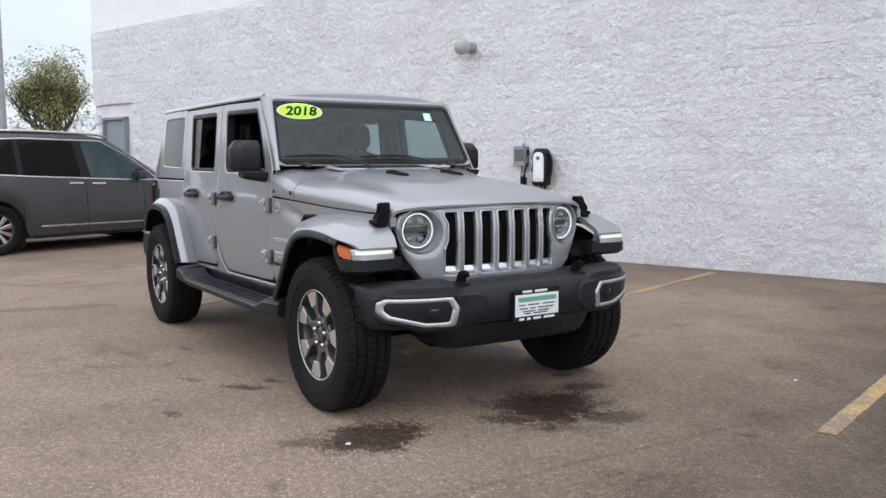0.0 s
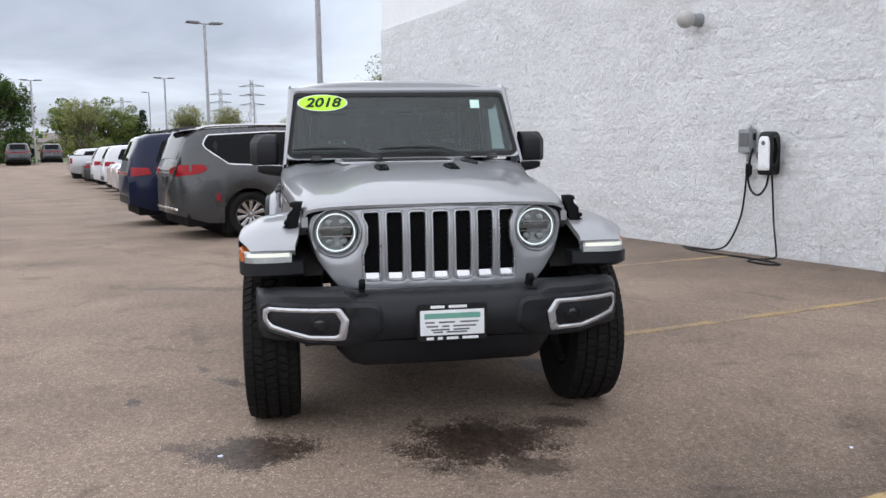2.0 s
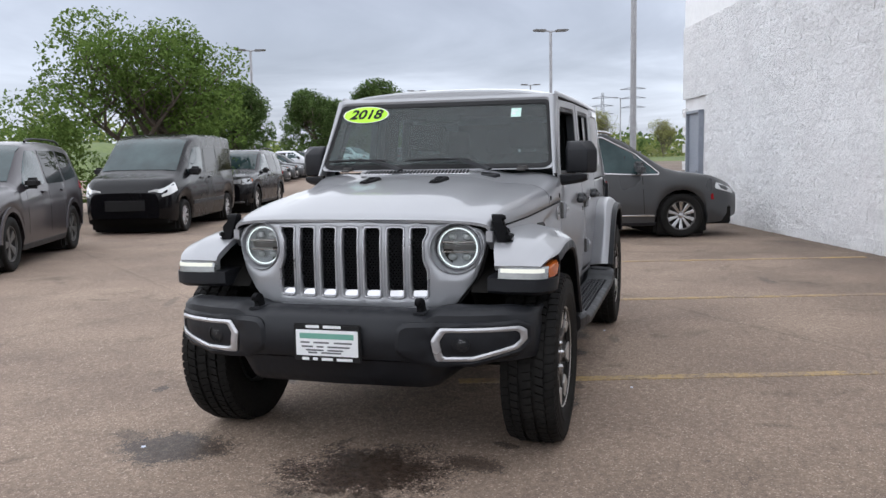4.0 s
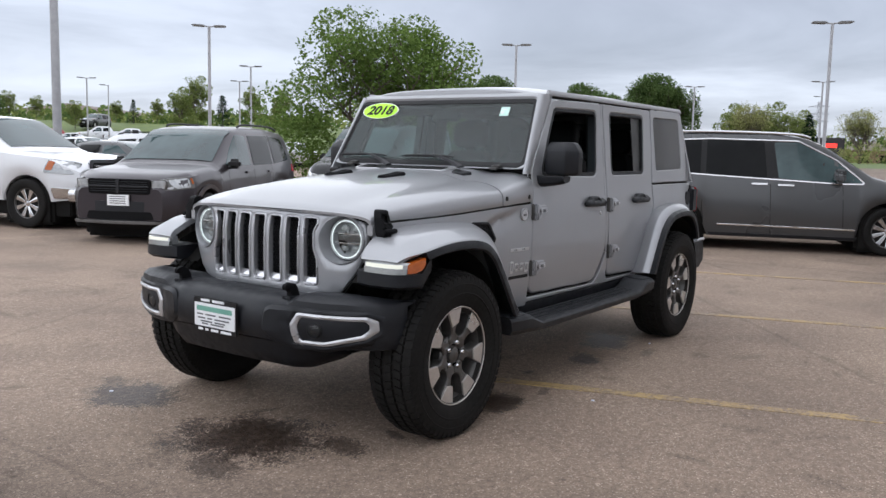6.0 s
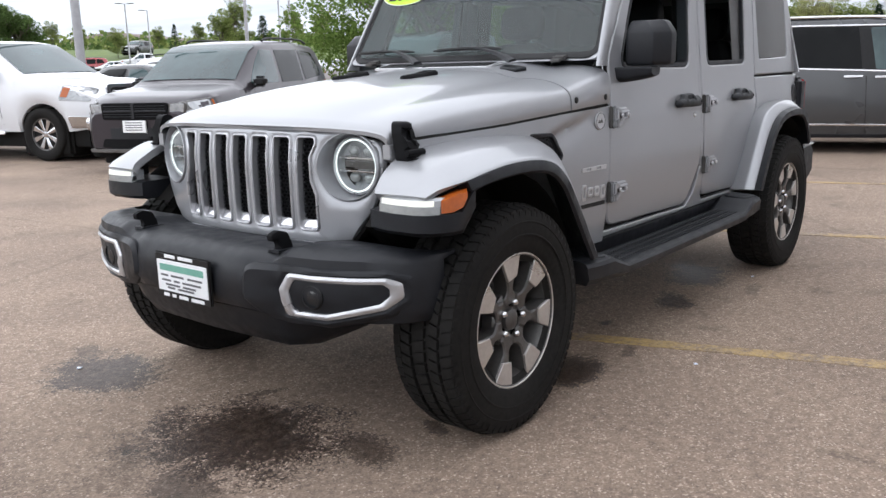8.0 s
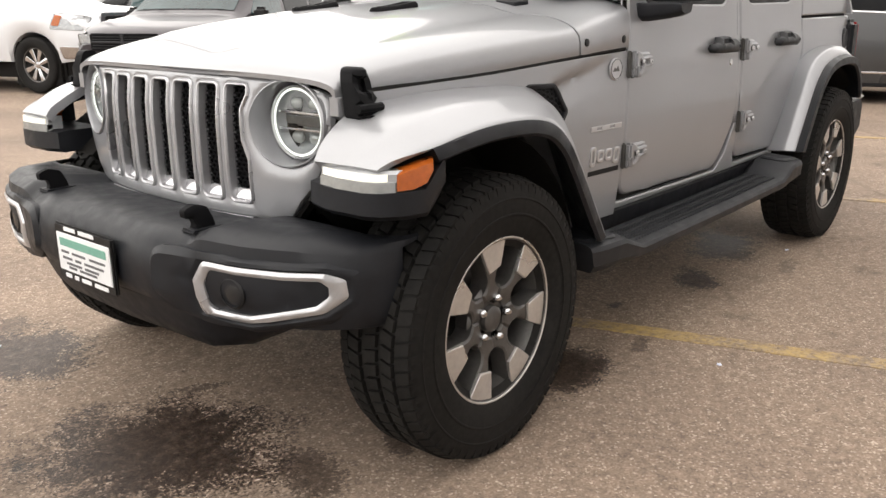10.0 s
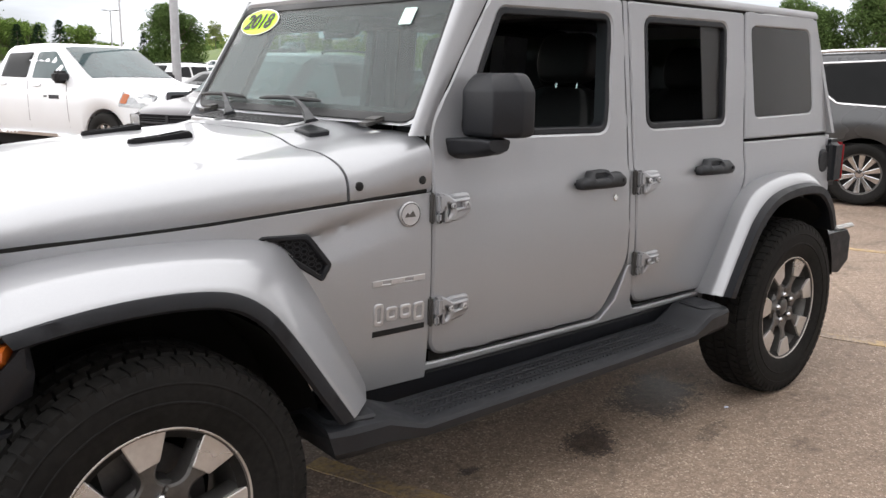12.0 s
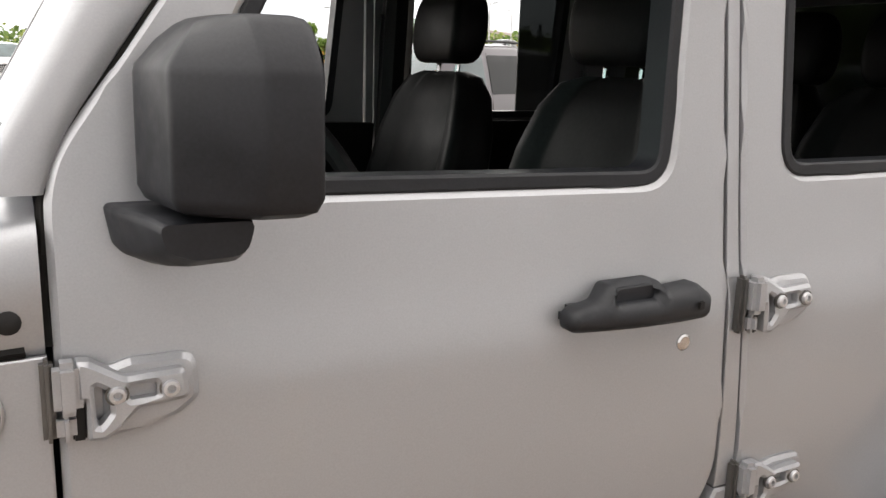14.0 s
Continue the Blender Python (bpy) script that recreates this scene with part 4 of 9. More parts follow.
            lip.append([P(w_, -0.010, -0.004), P(1.0, -0.016, 0.004), P(1.0, -0.048, 0.006), P(1.0, -0.056, -0.004), P(0.7, -0.055), P(0.1, -0.055), P(0.1, -0.032), P(0.9 * w_, -0.026)])
        fl = part(name, loft(paint), SILVER, suv, "silver wheel-arch flare", 42)
        if wx == 0.0:
            lip = [r_ for r_ in lip if r_[0][0] < 0.305]
        part("arch_lip", loft(lip), PLASTIC, fl, "black plastic arch lip", 50)
    # lamp block under the flare's front edge
    base = []
    for y_, x_ in ((0.64, 0.43), (0.72, 0.455), (0.84, 0.455), (0.885, 0.435), (0.92, 0.39), (0.932, 0.33), (0.932, 0.26)):
        back = 0.24
        zt = 0.838 if x_ > 0.32 else 0.905
        zb = 0.768 if x_ > 0.3 else 0.84
        base.append([(x_, sg * y_, zb + 0.015), (x_, sg * y_, zt), (x_ - 0.03 if y_ < 0.9 else x_ - 0.01, sg * (y_ - (0.03 if y_ > 0.88 else 0)), zt + 0.004), (back, sg * min(y_, 0.88), zt + 0.004), (back, sg * min(y_, 0.88), zb + 0.01), (x_ - 0.02, sg * (y_ - (0.015 if y_ > 0.88 else 0)), zb)])
    lb = part("lamp_block", loft(base), PLASTIC, suv, "black plastic lamp housing", 40)
    lamp = []
    for y_, x_ in ((0.69, 0.435), (0.76, 0.448), (0.84, 0.445), (0.872, 0.432), (0.890, 0.415), (0.902, 0.398)):
        lamp.append([(x_ + 0.004, sg * y_, 0.846), (x_, sg * y_, 0.880), (x_ - 0.012, sg * y_, 0.888), (x_ - 0.05, sg * (y_ - 0.0), 0.888), (x_ - 0.05, sg * y_, 0.844)])
    part("day_running_light", loft(lamp), HEADLAMP, lb, "daytime running light behind a clear cover")
    strip = [[(x_ + 0.0045, sg * y_, 0.864), (x_ + 0.0035, sg * y_, 0.881), (x_ - 0.006, sg * y_, 0.881), (x_ - 0.006, sg * y_, 0.864)] for y_, x_ in ((0.70, 0.437), (0.76, 0.448), (0.84, 0.445), (0.872, 0.432), (0.890, 0.415))]
    part("light_strip", loft(strip), DAY_LAMP, lb, "lit white light strip")
    low = []
    for y_, x_ in ((0.69, 0.441), (0.76, 0.454), (0.84, 0.451), (0.872, 0.438), (0.890, 0.421), (0.902, 0.404)):
        low.append([(x_ + 0.002, sg * y_, 0.838), (x_, sg * y_, 0.862), (x_ - 0.02, sg * y_, 0.862), (x_ - 0.02, sg * y_, 0.838)])
    part("lamp_lens", loft(low), LAMP_GREY, lb)
    am = []
    for y_, x_, zt in ((0.902, 0.398, 0.887), (0.910, 0.384, 0.890), (0.918, 0.36, 0.896), (0.926, 0.32, 0.904), (0.929, 0.300, 0.906)):
        am.append([(x_ + 0.004, sg * (y_ + 0.004), 0.842 if x_ > 0.33 else (0.852 if x_ > 0.3 else 0.880)), (x_, sg * y_, zt - 0.008), (x_ - 0.01, sg * (y_ - 0.01), zt), (x_ - 0.03, sg * (y_ - 0.035), zt), (x_ - 0.03, sg * (y_ - 0.035), 0.838)])
    part("turn_signal", loft(am), AMBER, lb, "amber side turn signal")
    # running board
    secs = []
    for x, s, low in ((-0.455, 0.86, 0.0), (-0.52, 0.97, 0.0), (-0.64, 1.0, 0.004), (-0.70, 1.0, 0.03), (-0.77, 1.0, 0.058), (-1.2, 1.0, 0.060), (-1.7, 1.0, 0.060), (-2.16, 1.0, 0.058), (-2.22, 1.0, 0.03), (-2.27, 1.0, 0.004), (-2.34, 0.99, 0.0), (-2.41, 0.95, 0.0)):
        f_, h_ = (0.03, 0.04) if x > -0.6 else (0.0, 0.0)
        secs.append([(x + f_, sg * 0.735, 0.490 - low), (x + f_, sg * 0.775, 0.530 - low), (x, sg * 0.80, 0.529 - low), (x, sg * (0.80 + 0.130 * s), 0.522 - 0.95 * low), (x, sg * (0.80 + 0.150 * s), 0.514 - 0.9 * low), (x, sg * (0.80 + 0.158 * s), 0.500 - 0.85 * low), (x - f_ * 0.6, sg * (0.80 + 0.155 * s), 0.448 - 0.4 * low), (x - h_, sg * (0.80 + 0.125 * s), 0.418 - 0.2 * low), (x - h_, sg * 0.735, 0.425 - 0.2 * low)])
    rb = part("running_board", loft(secs), TRIM, suv, "black plastic running board with a ribbed tread", 30)
    for x0, x1 in ((-0.47, -0.62), (-2.28, -2.40)):
        part("step_end", panel(rpoly([(x0, 0.785, 0.02), (x0, 0.905, 0.03), (x1, 0.940, 0.03), (x1, 0.785, 0.02)], 3), lambda a, b, d: (a, sg * b, 0.539 - 0.06 * (b - 0.78) - d), 0.02, 0.006, step=0.08), TRIM, rb)
    tread = Geo()
    x = -0.79
    while x > -2.15:
        for row in range(6):
            yy = 0.803 + row * 0.0215
            a = 32 if row % 2 else -32
            tread.join(block(0.021, 0.006, 0.006, 0.0015, at(x - (0.010 if row % 2 else 0), sg * yy, 0.4715 - (yy - 0.80) * 0.035, 0, 0, a * sg), 1))
        x -= 0.021
    part("step_tread", tread, PLASTIC, rb, "raised diamond tread", 0, fix=False)
    # tail lamp and rear bumper's end
    tl = part("tail_lamp", block(0.13, 0.10, 0.235, 0.03, at(-3.635, sg * 0.745, 1.03), 3), PLASTIC, suv, "black-bezelled tail lamp")
    part("lamp_glass", block(0.03, 0.085, 0.20, 0.012, at(-3.705, sg * 0.745, 1.03)), RED_LENS, tl)
    part("tail_cover", Geo().join(revolve([(0.0001, 0.012), (0.05, 0.010), (0.062, 0.0), (0.062, -0.02)], 20), at(-3.53, sg * (S(-3.53, 1.04) - 0.005), 1.04, 0, 0, 0 if sg > 0 else 180)), PLASTIC, tl)
    # wheel well
    for wx in (0.0, AXLE):
        well = [[(wx + r * math.cos(a), sg * y_, 0.42 + r * math.sin(a)) for a in [math.pi * (0.24 + 0.72 * i / 12) for i in range(13)]] for r, y_ in ((0.50, 0.88 if wx else 0.84), (0.50, 0.55), (0.05, 0.55))]
        part("wheel_well", loft(well, False, False), DARK, suv, fix=False)


both(shell)

# hood and cowl share one cross-section
z_top = curve1([(-0.95, 1.275), (-0.66, 1.238), (-0.3, 1.212), (0.0, 1.182), (0.2, 1.150), (0.32, 1.122), (0.375, 1.106), (0.405, 1.088)])
z_seam = curve1([(-0.95, 1.104), (-0.70, 1.090), (-0.23, 1.060), (0.20, 1.045), (0.405, 1.032)])


def hood_ring(x, drop=0.0, n_=36):
    w, zs, zt = half_at(x) - 0.002, z_seam(x), z_top(x) - drop
    out = []
    for i in range(n_ + 1):
        t = math.pi * i / n_
        c, s = math.cos(t), math.sin(t)
        k = max(0.0, min(1.0, (-0.70 - x) / 0.22))
        y = w * math.copysign(abs(c) ** (0.62 - 0.27 * k), c)
        z = zs + (zt - zs) * abs(s) ** (0.52 - 0.24 * k)
        bulge = 0.022 * math.exp(-(y / 0.40) ** 6) * min(1.0, (0.40 - x) / 0.25) if x < 0.40 else 0
        dip = 0.010 * math.exp(-((abs(y) - 0.47) / 0.07) ** 2) * min(1.0, (0.40 - x) / 0.3) if x < 0.40 else 0
        back = 0.085 * (abs(y) / 0.62) ** 2.2 * max(0.0, min(1.0, x / 0.40)) ** 2
        out.append((x - back + 0.012 * max(0.0, min(1.0, x / 0.40)), y, z + bulge - dip))
    return out


def sheet(xs, thick=0.012):
    outer = [hood_ring(x) for x in xs]
    rings = [o + [(p[0], p[1] * 0.985, p[2] - thick) for p in reversed(o)] for o in outer]
    return loft(rings)


for sg in (1, -1):
    part("hood_gap", tube([(x, sg * (half_at(x) - 0.0075), z_seam(x) - 0.003) for x in [-0.93 + 0.0965 * i for i in range(13)]], 0.0085, 6), DARK, suv)
hood = part("hood", sheet([0.405, 0.40, 0.39, 0.375, 0.35, 0.30, 0.24, 0.15, 0.05, -0.05, -0.15, -0.3, -0.45, -0.55, -0.63, -0.655]), SILVER, suv, "silver bonnet with a raised centre", 50)
cowl = part("cowl", sheet([-0.664, -0.70, -0.76, -0.82, -0.88, -0.93, -0.949]), SILVER, suv, "", 50)
grille_vent = part("cowl_vent", panel(rpoly([(-0.735, -0.40, 0.02), (-0.865, -0.44, 0.02), (-0.865, 0.30, 0.02), (-0.735, 0.27, 0.02)], 3), lambda a, b, d: (a, b, z_top(a) + 0.0235 - d), 0.012, 0.002, step=0.1), SATIN, cowl, "slatted air intake")
ribs = Geo()
for i in range(30):
    ribs.join(block(0.115, 0.011, 0.006, 0.001, at(-0.80, -0.38 + i * 0.0215, z_top(-0.80) + 0.0245, 0, 7.3, 10), 1))
part("vent_slat", ribs, BLACK_INK, grille_vent, "", 0, fix=False)
for sg in (1, -1):
    for bx, bz in ((-0.696, 1.128), (-0.916, 1.132)):
        b = revolve([(0.0001, 0.004), (0.008, 0.004), (0.013, 0.002), (0.014, -0.006)], 14)
        part("bolt", Geo().join(b, at(bx, sg * (half_at(bx) - 0.003), bz, 0, 0, 0 if sg > 0 else 180)), BLACK_INK, cowl)
    hg = Geo().join(block(0.05, 0.065, 0.016, 0.006, at(-0.900, sg * 0.545, 1.300, 0, 12, 0))).join(block(0.04, 0.05, 0.012, 0.004, at(-0.87, sg * 0.545, 1.290, 0, 10, 0)))
    part("windscreen_hinge", hg, GUNMETAL, cowl)
    # rubber hold-down catch at the hood's front corner
    cx_, cy_, cz_ = 0.285, 0.672, 1.04
    c = Geo()
    o = rpoly([(-0.036, -0.060, 0.012), (0.040, -0.060, 0.012), (0.033, 0.030, 0.02), (0.024, 0.066, 0.022), (-0.020, 0.066, 0.022), (-0.031, 0.030, 0.02)], 5)
    h_ = rpoly([(-0.012, 0.004, 0.005), (0.014, 0.004, 0.005), (0.012, 0.038, 0.005), (-0.010, 0.038, 0.005)], 2)
    c.join(panel(o, lambda a, b, d: (cx_ + a - 0.010 * b, sg * (cy_ + 0.034 - 0.24 * b - d), cz_ + b), 0.058, 0.016, [h_], 0.03))
    c.join(panel(ring_of(o, -0.008), lambda a, b, d: (cx_ + a - 0.010 * b, sg * (cy_ + 0.008 - 0.24 * b - d), cz_ + b), 0.03, 0.004, step=0.03))
    c.join(block(0.074, 0.048, 0.028, 0.012, at(cx_ + 0.002, sg * (cy_ + 0.032), cz_ - 0.052)))
    c.join(tube([(cx_ - 0.040, sg * (cy_ + 0.040), cz_ - 0.032), (cx_ + 0.043, sg * (cy_ + 0.040), cz_ - 0.032)], 0.011, 8))
    part("hood_catch", c, MESH, suv, "black rubber bonnet catch", 40)
for y_ in (-0.195, 0.195):
    # a thick black insert with two slots through it
    pts = rpoly([(-0.105, -0.040, 0.02), (0.085, -0.030, 0.03), (0.085, 0.030, 0.03), (-0.105, 0.040, 0.02)], 4)
    cut = [rpoly([(x0, y0 - 0.009, 0.006), (x0 + 0.075, y0 - 0.008, 0.006), (x0 + 0.075, y0 + 0.008, 0.006), (x0, y0 + 0.009, 0.006)], 3) for x0, y0 in ((-0.085, 0.0), (0.0, 0.0))]
    hv = part("hood_vent", panel(pts, lambda a, b, d: (-0.345 + a, y_ + b, z_top(-0.345 + a) + 0.033 + 0.006 * max(0.0, -a / 0.085) - d * 1.4), 0.03, 0.007, cut, 0.04), MESH, hood, "black hood vent insert", 45)
    part("vent_floor", panel(ring_of(pts, -0.012), lambda a, b, d: (-0.345 + a, y_ + b, z_top(-0.345 + a) + 0.0255 - d), 0.012, 0.0, step=0.06), SATIN, hv)


def G(y, z):
    return 0.432 - 0.105 * (abs(y) / 0.62) ** 2.2 - 0.16 * max(0.0, z - 0.97) - 0.06 * max(0.0, 0.80 - z)


def gface(lift=0.0):
    return lambda a, b, d: (G(a, b) + lift - d, a, b)


def circle(cy_, cz_, r, k=32, e=1.0):
    return [(cy_ + r * math.cos(2 * math.pi * i / k), cz_ + e * r * math.sin(2 * math.pi * i / k)) for i in range(k)]


GO = rpoly([(-0.465, 0.690, 0.07), (0.465, 0.690, 0.07), (0.575, 0.83, 0.25), (0.612, 0.98, 0.08), (0.598, 1.035, 0.05), (0.48, 1.068, 0.1), (0.0, 1.083, 0.2), (-0.48, 1.068, 0.1), (-0.598, 1.035, 0.05), (-0.612, 0.98, 0.08), (-0.575, 0.83, 0.25)], 6)
SLOTS = []
for i in range(7):
    c = (i - 3) * 0.1075
    w = 0.038
    if i in (0, 6):
        s_ = -1 if i == 0 else 1
        far, near = c + s_ * w, c - s_ * w
        SLOTS.append(rpoly([(near, 0.735, 0.016), (far, 0.735, 0.016), (far, 0.855, 0.03), (far - s_ * 0.019, 0.905, 0.04), (far - s_ * 0.021, 0.99, 0.04), (far - s_ * 0.002, 1.03, 0.02), (far - s_ * 0.004, 1.052, 0.014), (near, 1.052, 0.014)], 4))
    else:
        SLOTS.append(rpoly([(c - w, 0.735, 0.016), (c + w, 0.735, 0.016), (c + w, 1.052, 0.016), (c - w, 1.052, 0.016)], 4))
HL = [(sg * 0.484, 0.957) for sg in (1, -1)]
grille = part("grille", panel(GO, gface(), 0.075, 0.008, SLOTS + [circle(a, b, 0.112) for a, b in HL], 0.045), SILVER, suv, "silver seven-slot radiator grille", 40)
part("grille_gap", panel(ring_of(GO, 0.012), gface(-0.022), 0.03, 0.0, [ring_of(GO, -0.004)], 0.06), DARK, grille)
for i, s in enumerate(SLOTS):
    rim = part("slot_frame", panel(ring_of(s, 0.007), gface(0.005), 0.026, 0.005, [ring_of(s, -0.003)], 0.04), SATIN, grille, "satin silver slot frame")
    c = (i - 3) * 0.1075
    part("slot_foot", panel(rpoly([(c - 0.034, 0.738, 0.012), (c + 0.034, 0.738, 0.012), (c + 0.034, 0.768, 0.004), (c - 0.034, 0.768, 0.004)], 3), lambda a, b, d: (G(a, b) - 0.004 - (b - 0.738) * 0.5 - d, a, b), 0.02, 0.003), CHROME, rim)
    cells = Geo()
    for r in range(23):
        for q in range(5):
            a, b = c - 0.034 + q * 0.0165 + (0.008 if r % 2 else 0), 0.77 + r * 0.0125
            o6 = [(a + 0.0092 * math.sin(t), b + 0.0082 * math.cos(t)) for t in [math.pi / 3 * q6 for q6 in range(6)]]
            i6 = [(a + 0.0060 * math.sin(t), b + 0.0054 * math.cos(t)) for t in [math.pi / 3 * q6 for q6 in range(6)]]
            cells.add([(G(*p) - 0.026, *p) for p in o6] + [(G(*p) - 0.026, *p) for p in i6] + [(G(*p) - 0.042, *p) for p in i6], [(q6, (q6 + 1) % 6, 6 + (q6 + 1) % 6, 6 + q6) for q6 in range(6)] + [(6 + q6, 6 + (q6 + 1) % 6, 12 + (q6 + 1) % 6, 12 + q6) for q6 in range(6)])
    part("grille_mesh", cells, MESH, rim, "black honeycomb mesh", 0, fix=False)
part("radiator", block(0.02, 0.74, 0.40, 0, at(0.335, 0, 0.88)), MESH, grille)
part("grille_lip", tube([(G(y, 0.69) + 0.004, y, 0.688) for y in [-0.36 + 0.06 * i for i in range(13)]], 0.007), SATIN, grille)
for a, b in HL:
    gx = G(a, b)
    # a silver cup runs in from the grille's face to a lamp that looks straight ahead
    rings = []
    for r_, k_, lift in ((0.1145, 0.0, -0.006), (0.1140, 0.0, 0.004), (0.1110, 0.0, 0.005), (0.1085, 0.05, 0.002), (0.1065, 0.35, 0.0), (0.102, 0.85, 0.0), (0.0995, 1.0, 0.0), (0.093, 1.0, 0.0)):
        rings.append([(G(y_, z_) * (1 - k_) + (gx - 0.056) * k_ + lift, y_, z_) for y_, z_ in circle(a, b, r_, 48)])
    hl = part("headlight", loft(rings, True, False), SILVER, suv, "round LED headlight in a silver cup with a lit ring", 40)
    M = at(gx - 0.030, a, b, 0, 0, math.copysign(3, a))
    part("halo", Geo().join(revolve([(0.0875 + 0.0032 * math.cos(t), -0.014 + 0.0025 * math.sin(t)) for t in [math.pi / 4 * q for q in range(8)]], 40, "x", True), M), RING_LAMP, hl, "glowing white ring")
    part("lamp_rim", Geo().join(revolve([(0.0985, -0.045), (0.098, -0.010), (0.094, -0.006), (0.0915, -0.03)], 40, "x"), M), SATIN, hl)
    part("reflector", Geo().join(revolve([(0.091, -0.024), (0.083, -0.040), (0.058, -0.060), (0.0001, -0.064)], 32, "x"), M), HEADLAMP, hl, "", 40)
    for dz in (0.024, -0.020):
        part("lamp_bar", Geo().join(block(0.012, 0.158, 0.006, 0.002, at(-0.026, 0, dz)), M), CHROME, hl)
    part("lamp_lid", Geo().join(block(0.014, 0.150, 0.034, 0.01, at(-0.046, 0, 0.002)), M), GUNMETAL, hl)
    for dy in (-0.032, 0.032):
        part("projector", Geo().join(ball(0.014, 0.020, 0.017, 12, 8, at(-0.046, dy, 0.046)), M), LAMP_GREY, hl)
        part("projector", Geo().join(ball(0.014, 0.022, 0.018, 12, 8, at(-0.046, dy, -0.044)), M), LAMP_GREY, hl)
    part("lens", Geo().join(revolve([(0.093, -0.011), (0.076, -0.003), (0.042, 0.004), (0.0001, 0.007)], 32, "x"), M), LENS, hl, "clear domed lens", 60)

# front bumper
bx_f = curve1([(0, 0.692), (0.30, 0.688), (0.36, 0.672), (0.44, 0.655), (0.60, 0.630), (0.72, 0.585), (0.80, 0.530), (0.845, 0.46), (0.862, 0.36)])


def bump_x(y, z):
    x = bx_f(abs(y))
    return x - 0.10 * max(0, z - 0.66) ** 1.0 * 2 - 0.25 * max(0.0, 0.56 - z)


ys = sorted({*[round(-0.86 + 0.043 * i, 3) for i in range(41)], *[sg * (0.40 + 0.014 * i) for sg in (1, -1) for i in range(6)], -0.31, 0.31, -0.862, 0.862, -0.845, 0.845})
secs = []
for y in ys:
    e = max(0.0, (abs(y) - 0.74) / 0.12)
    pod = max(0.0, min(1.0, (abs(y) - 0.40) / 0.07))
    pod = pod * pod * (3 - 2 * pod)
    top = 0.708 + 0.020 * pod - 0.022 * e
    bot = 0.495 if abs(y) > 0.33 else 0.50
    secs.append([(0.36 - 0.02 * e, y, top - 0.02), (bump_x(y, 0.70) - 0.13, y, top), (bump_x(y, 0.70) - 0.045 + 0.012 * pod, y, top - 0.004), (bump_x(y, 0.69) - 0.010 + 0.010 * pod, y, top - 0.030 + 0.006 * pod), (bump_x(y, 0.62) + 0.008 * pod, y, 0.625), (bump_x(y, 0.56) + 0.002, y, 0.55), (bump_x(y, 0.51) - 0.012, y, bot + 0.008), (bump_x(y, 0.50) - 0.04, y, bot), (0.34, y, bot + 0.01)])
bumper = part("front_bumper", loft(secs), PLASTIC, suv, "black textured plastic front bumper", 40)
part("lower_valance", loft([[(0.66 - k, y, 0.50), (0.63 - k, y, 0.43 + 0.5 * e), (0.59 - k, y, 0.375 + e), (0.48, y, 0.352 + e), (0.30, y, 0.36 + 0.5 * e), (0.30, y, 0.50)] for y, k, e in ((-0.50, 0.10, 0.085), (-0.47, 0.07, 0.050), (-0.43, 0.03, 0.012), (-0.38, 0.015, 0.0), (0.0, 0.0, 0.0), (0.38, 0.015, 0.0), (0.43, 0.03, 0.012), (0.47, 0.07, 0.050), (0.50, 0.10, 0.085))]), PLASTIC, bumper, "", 40)
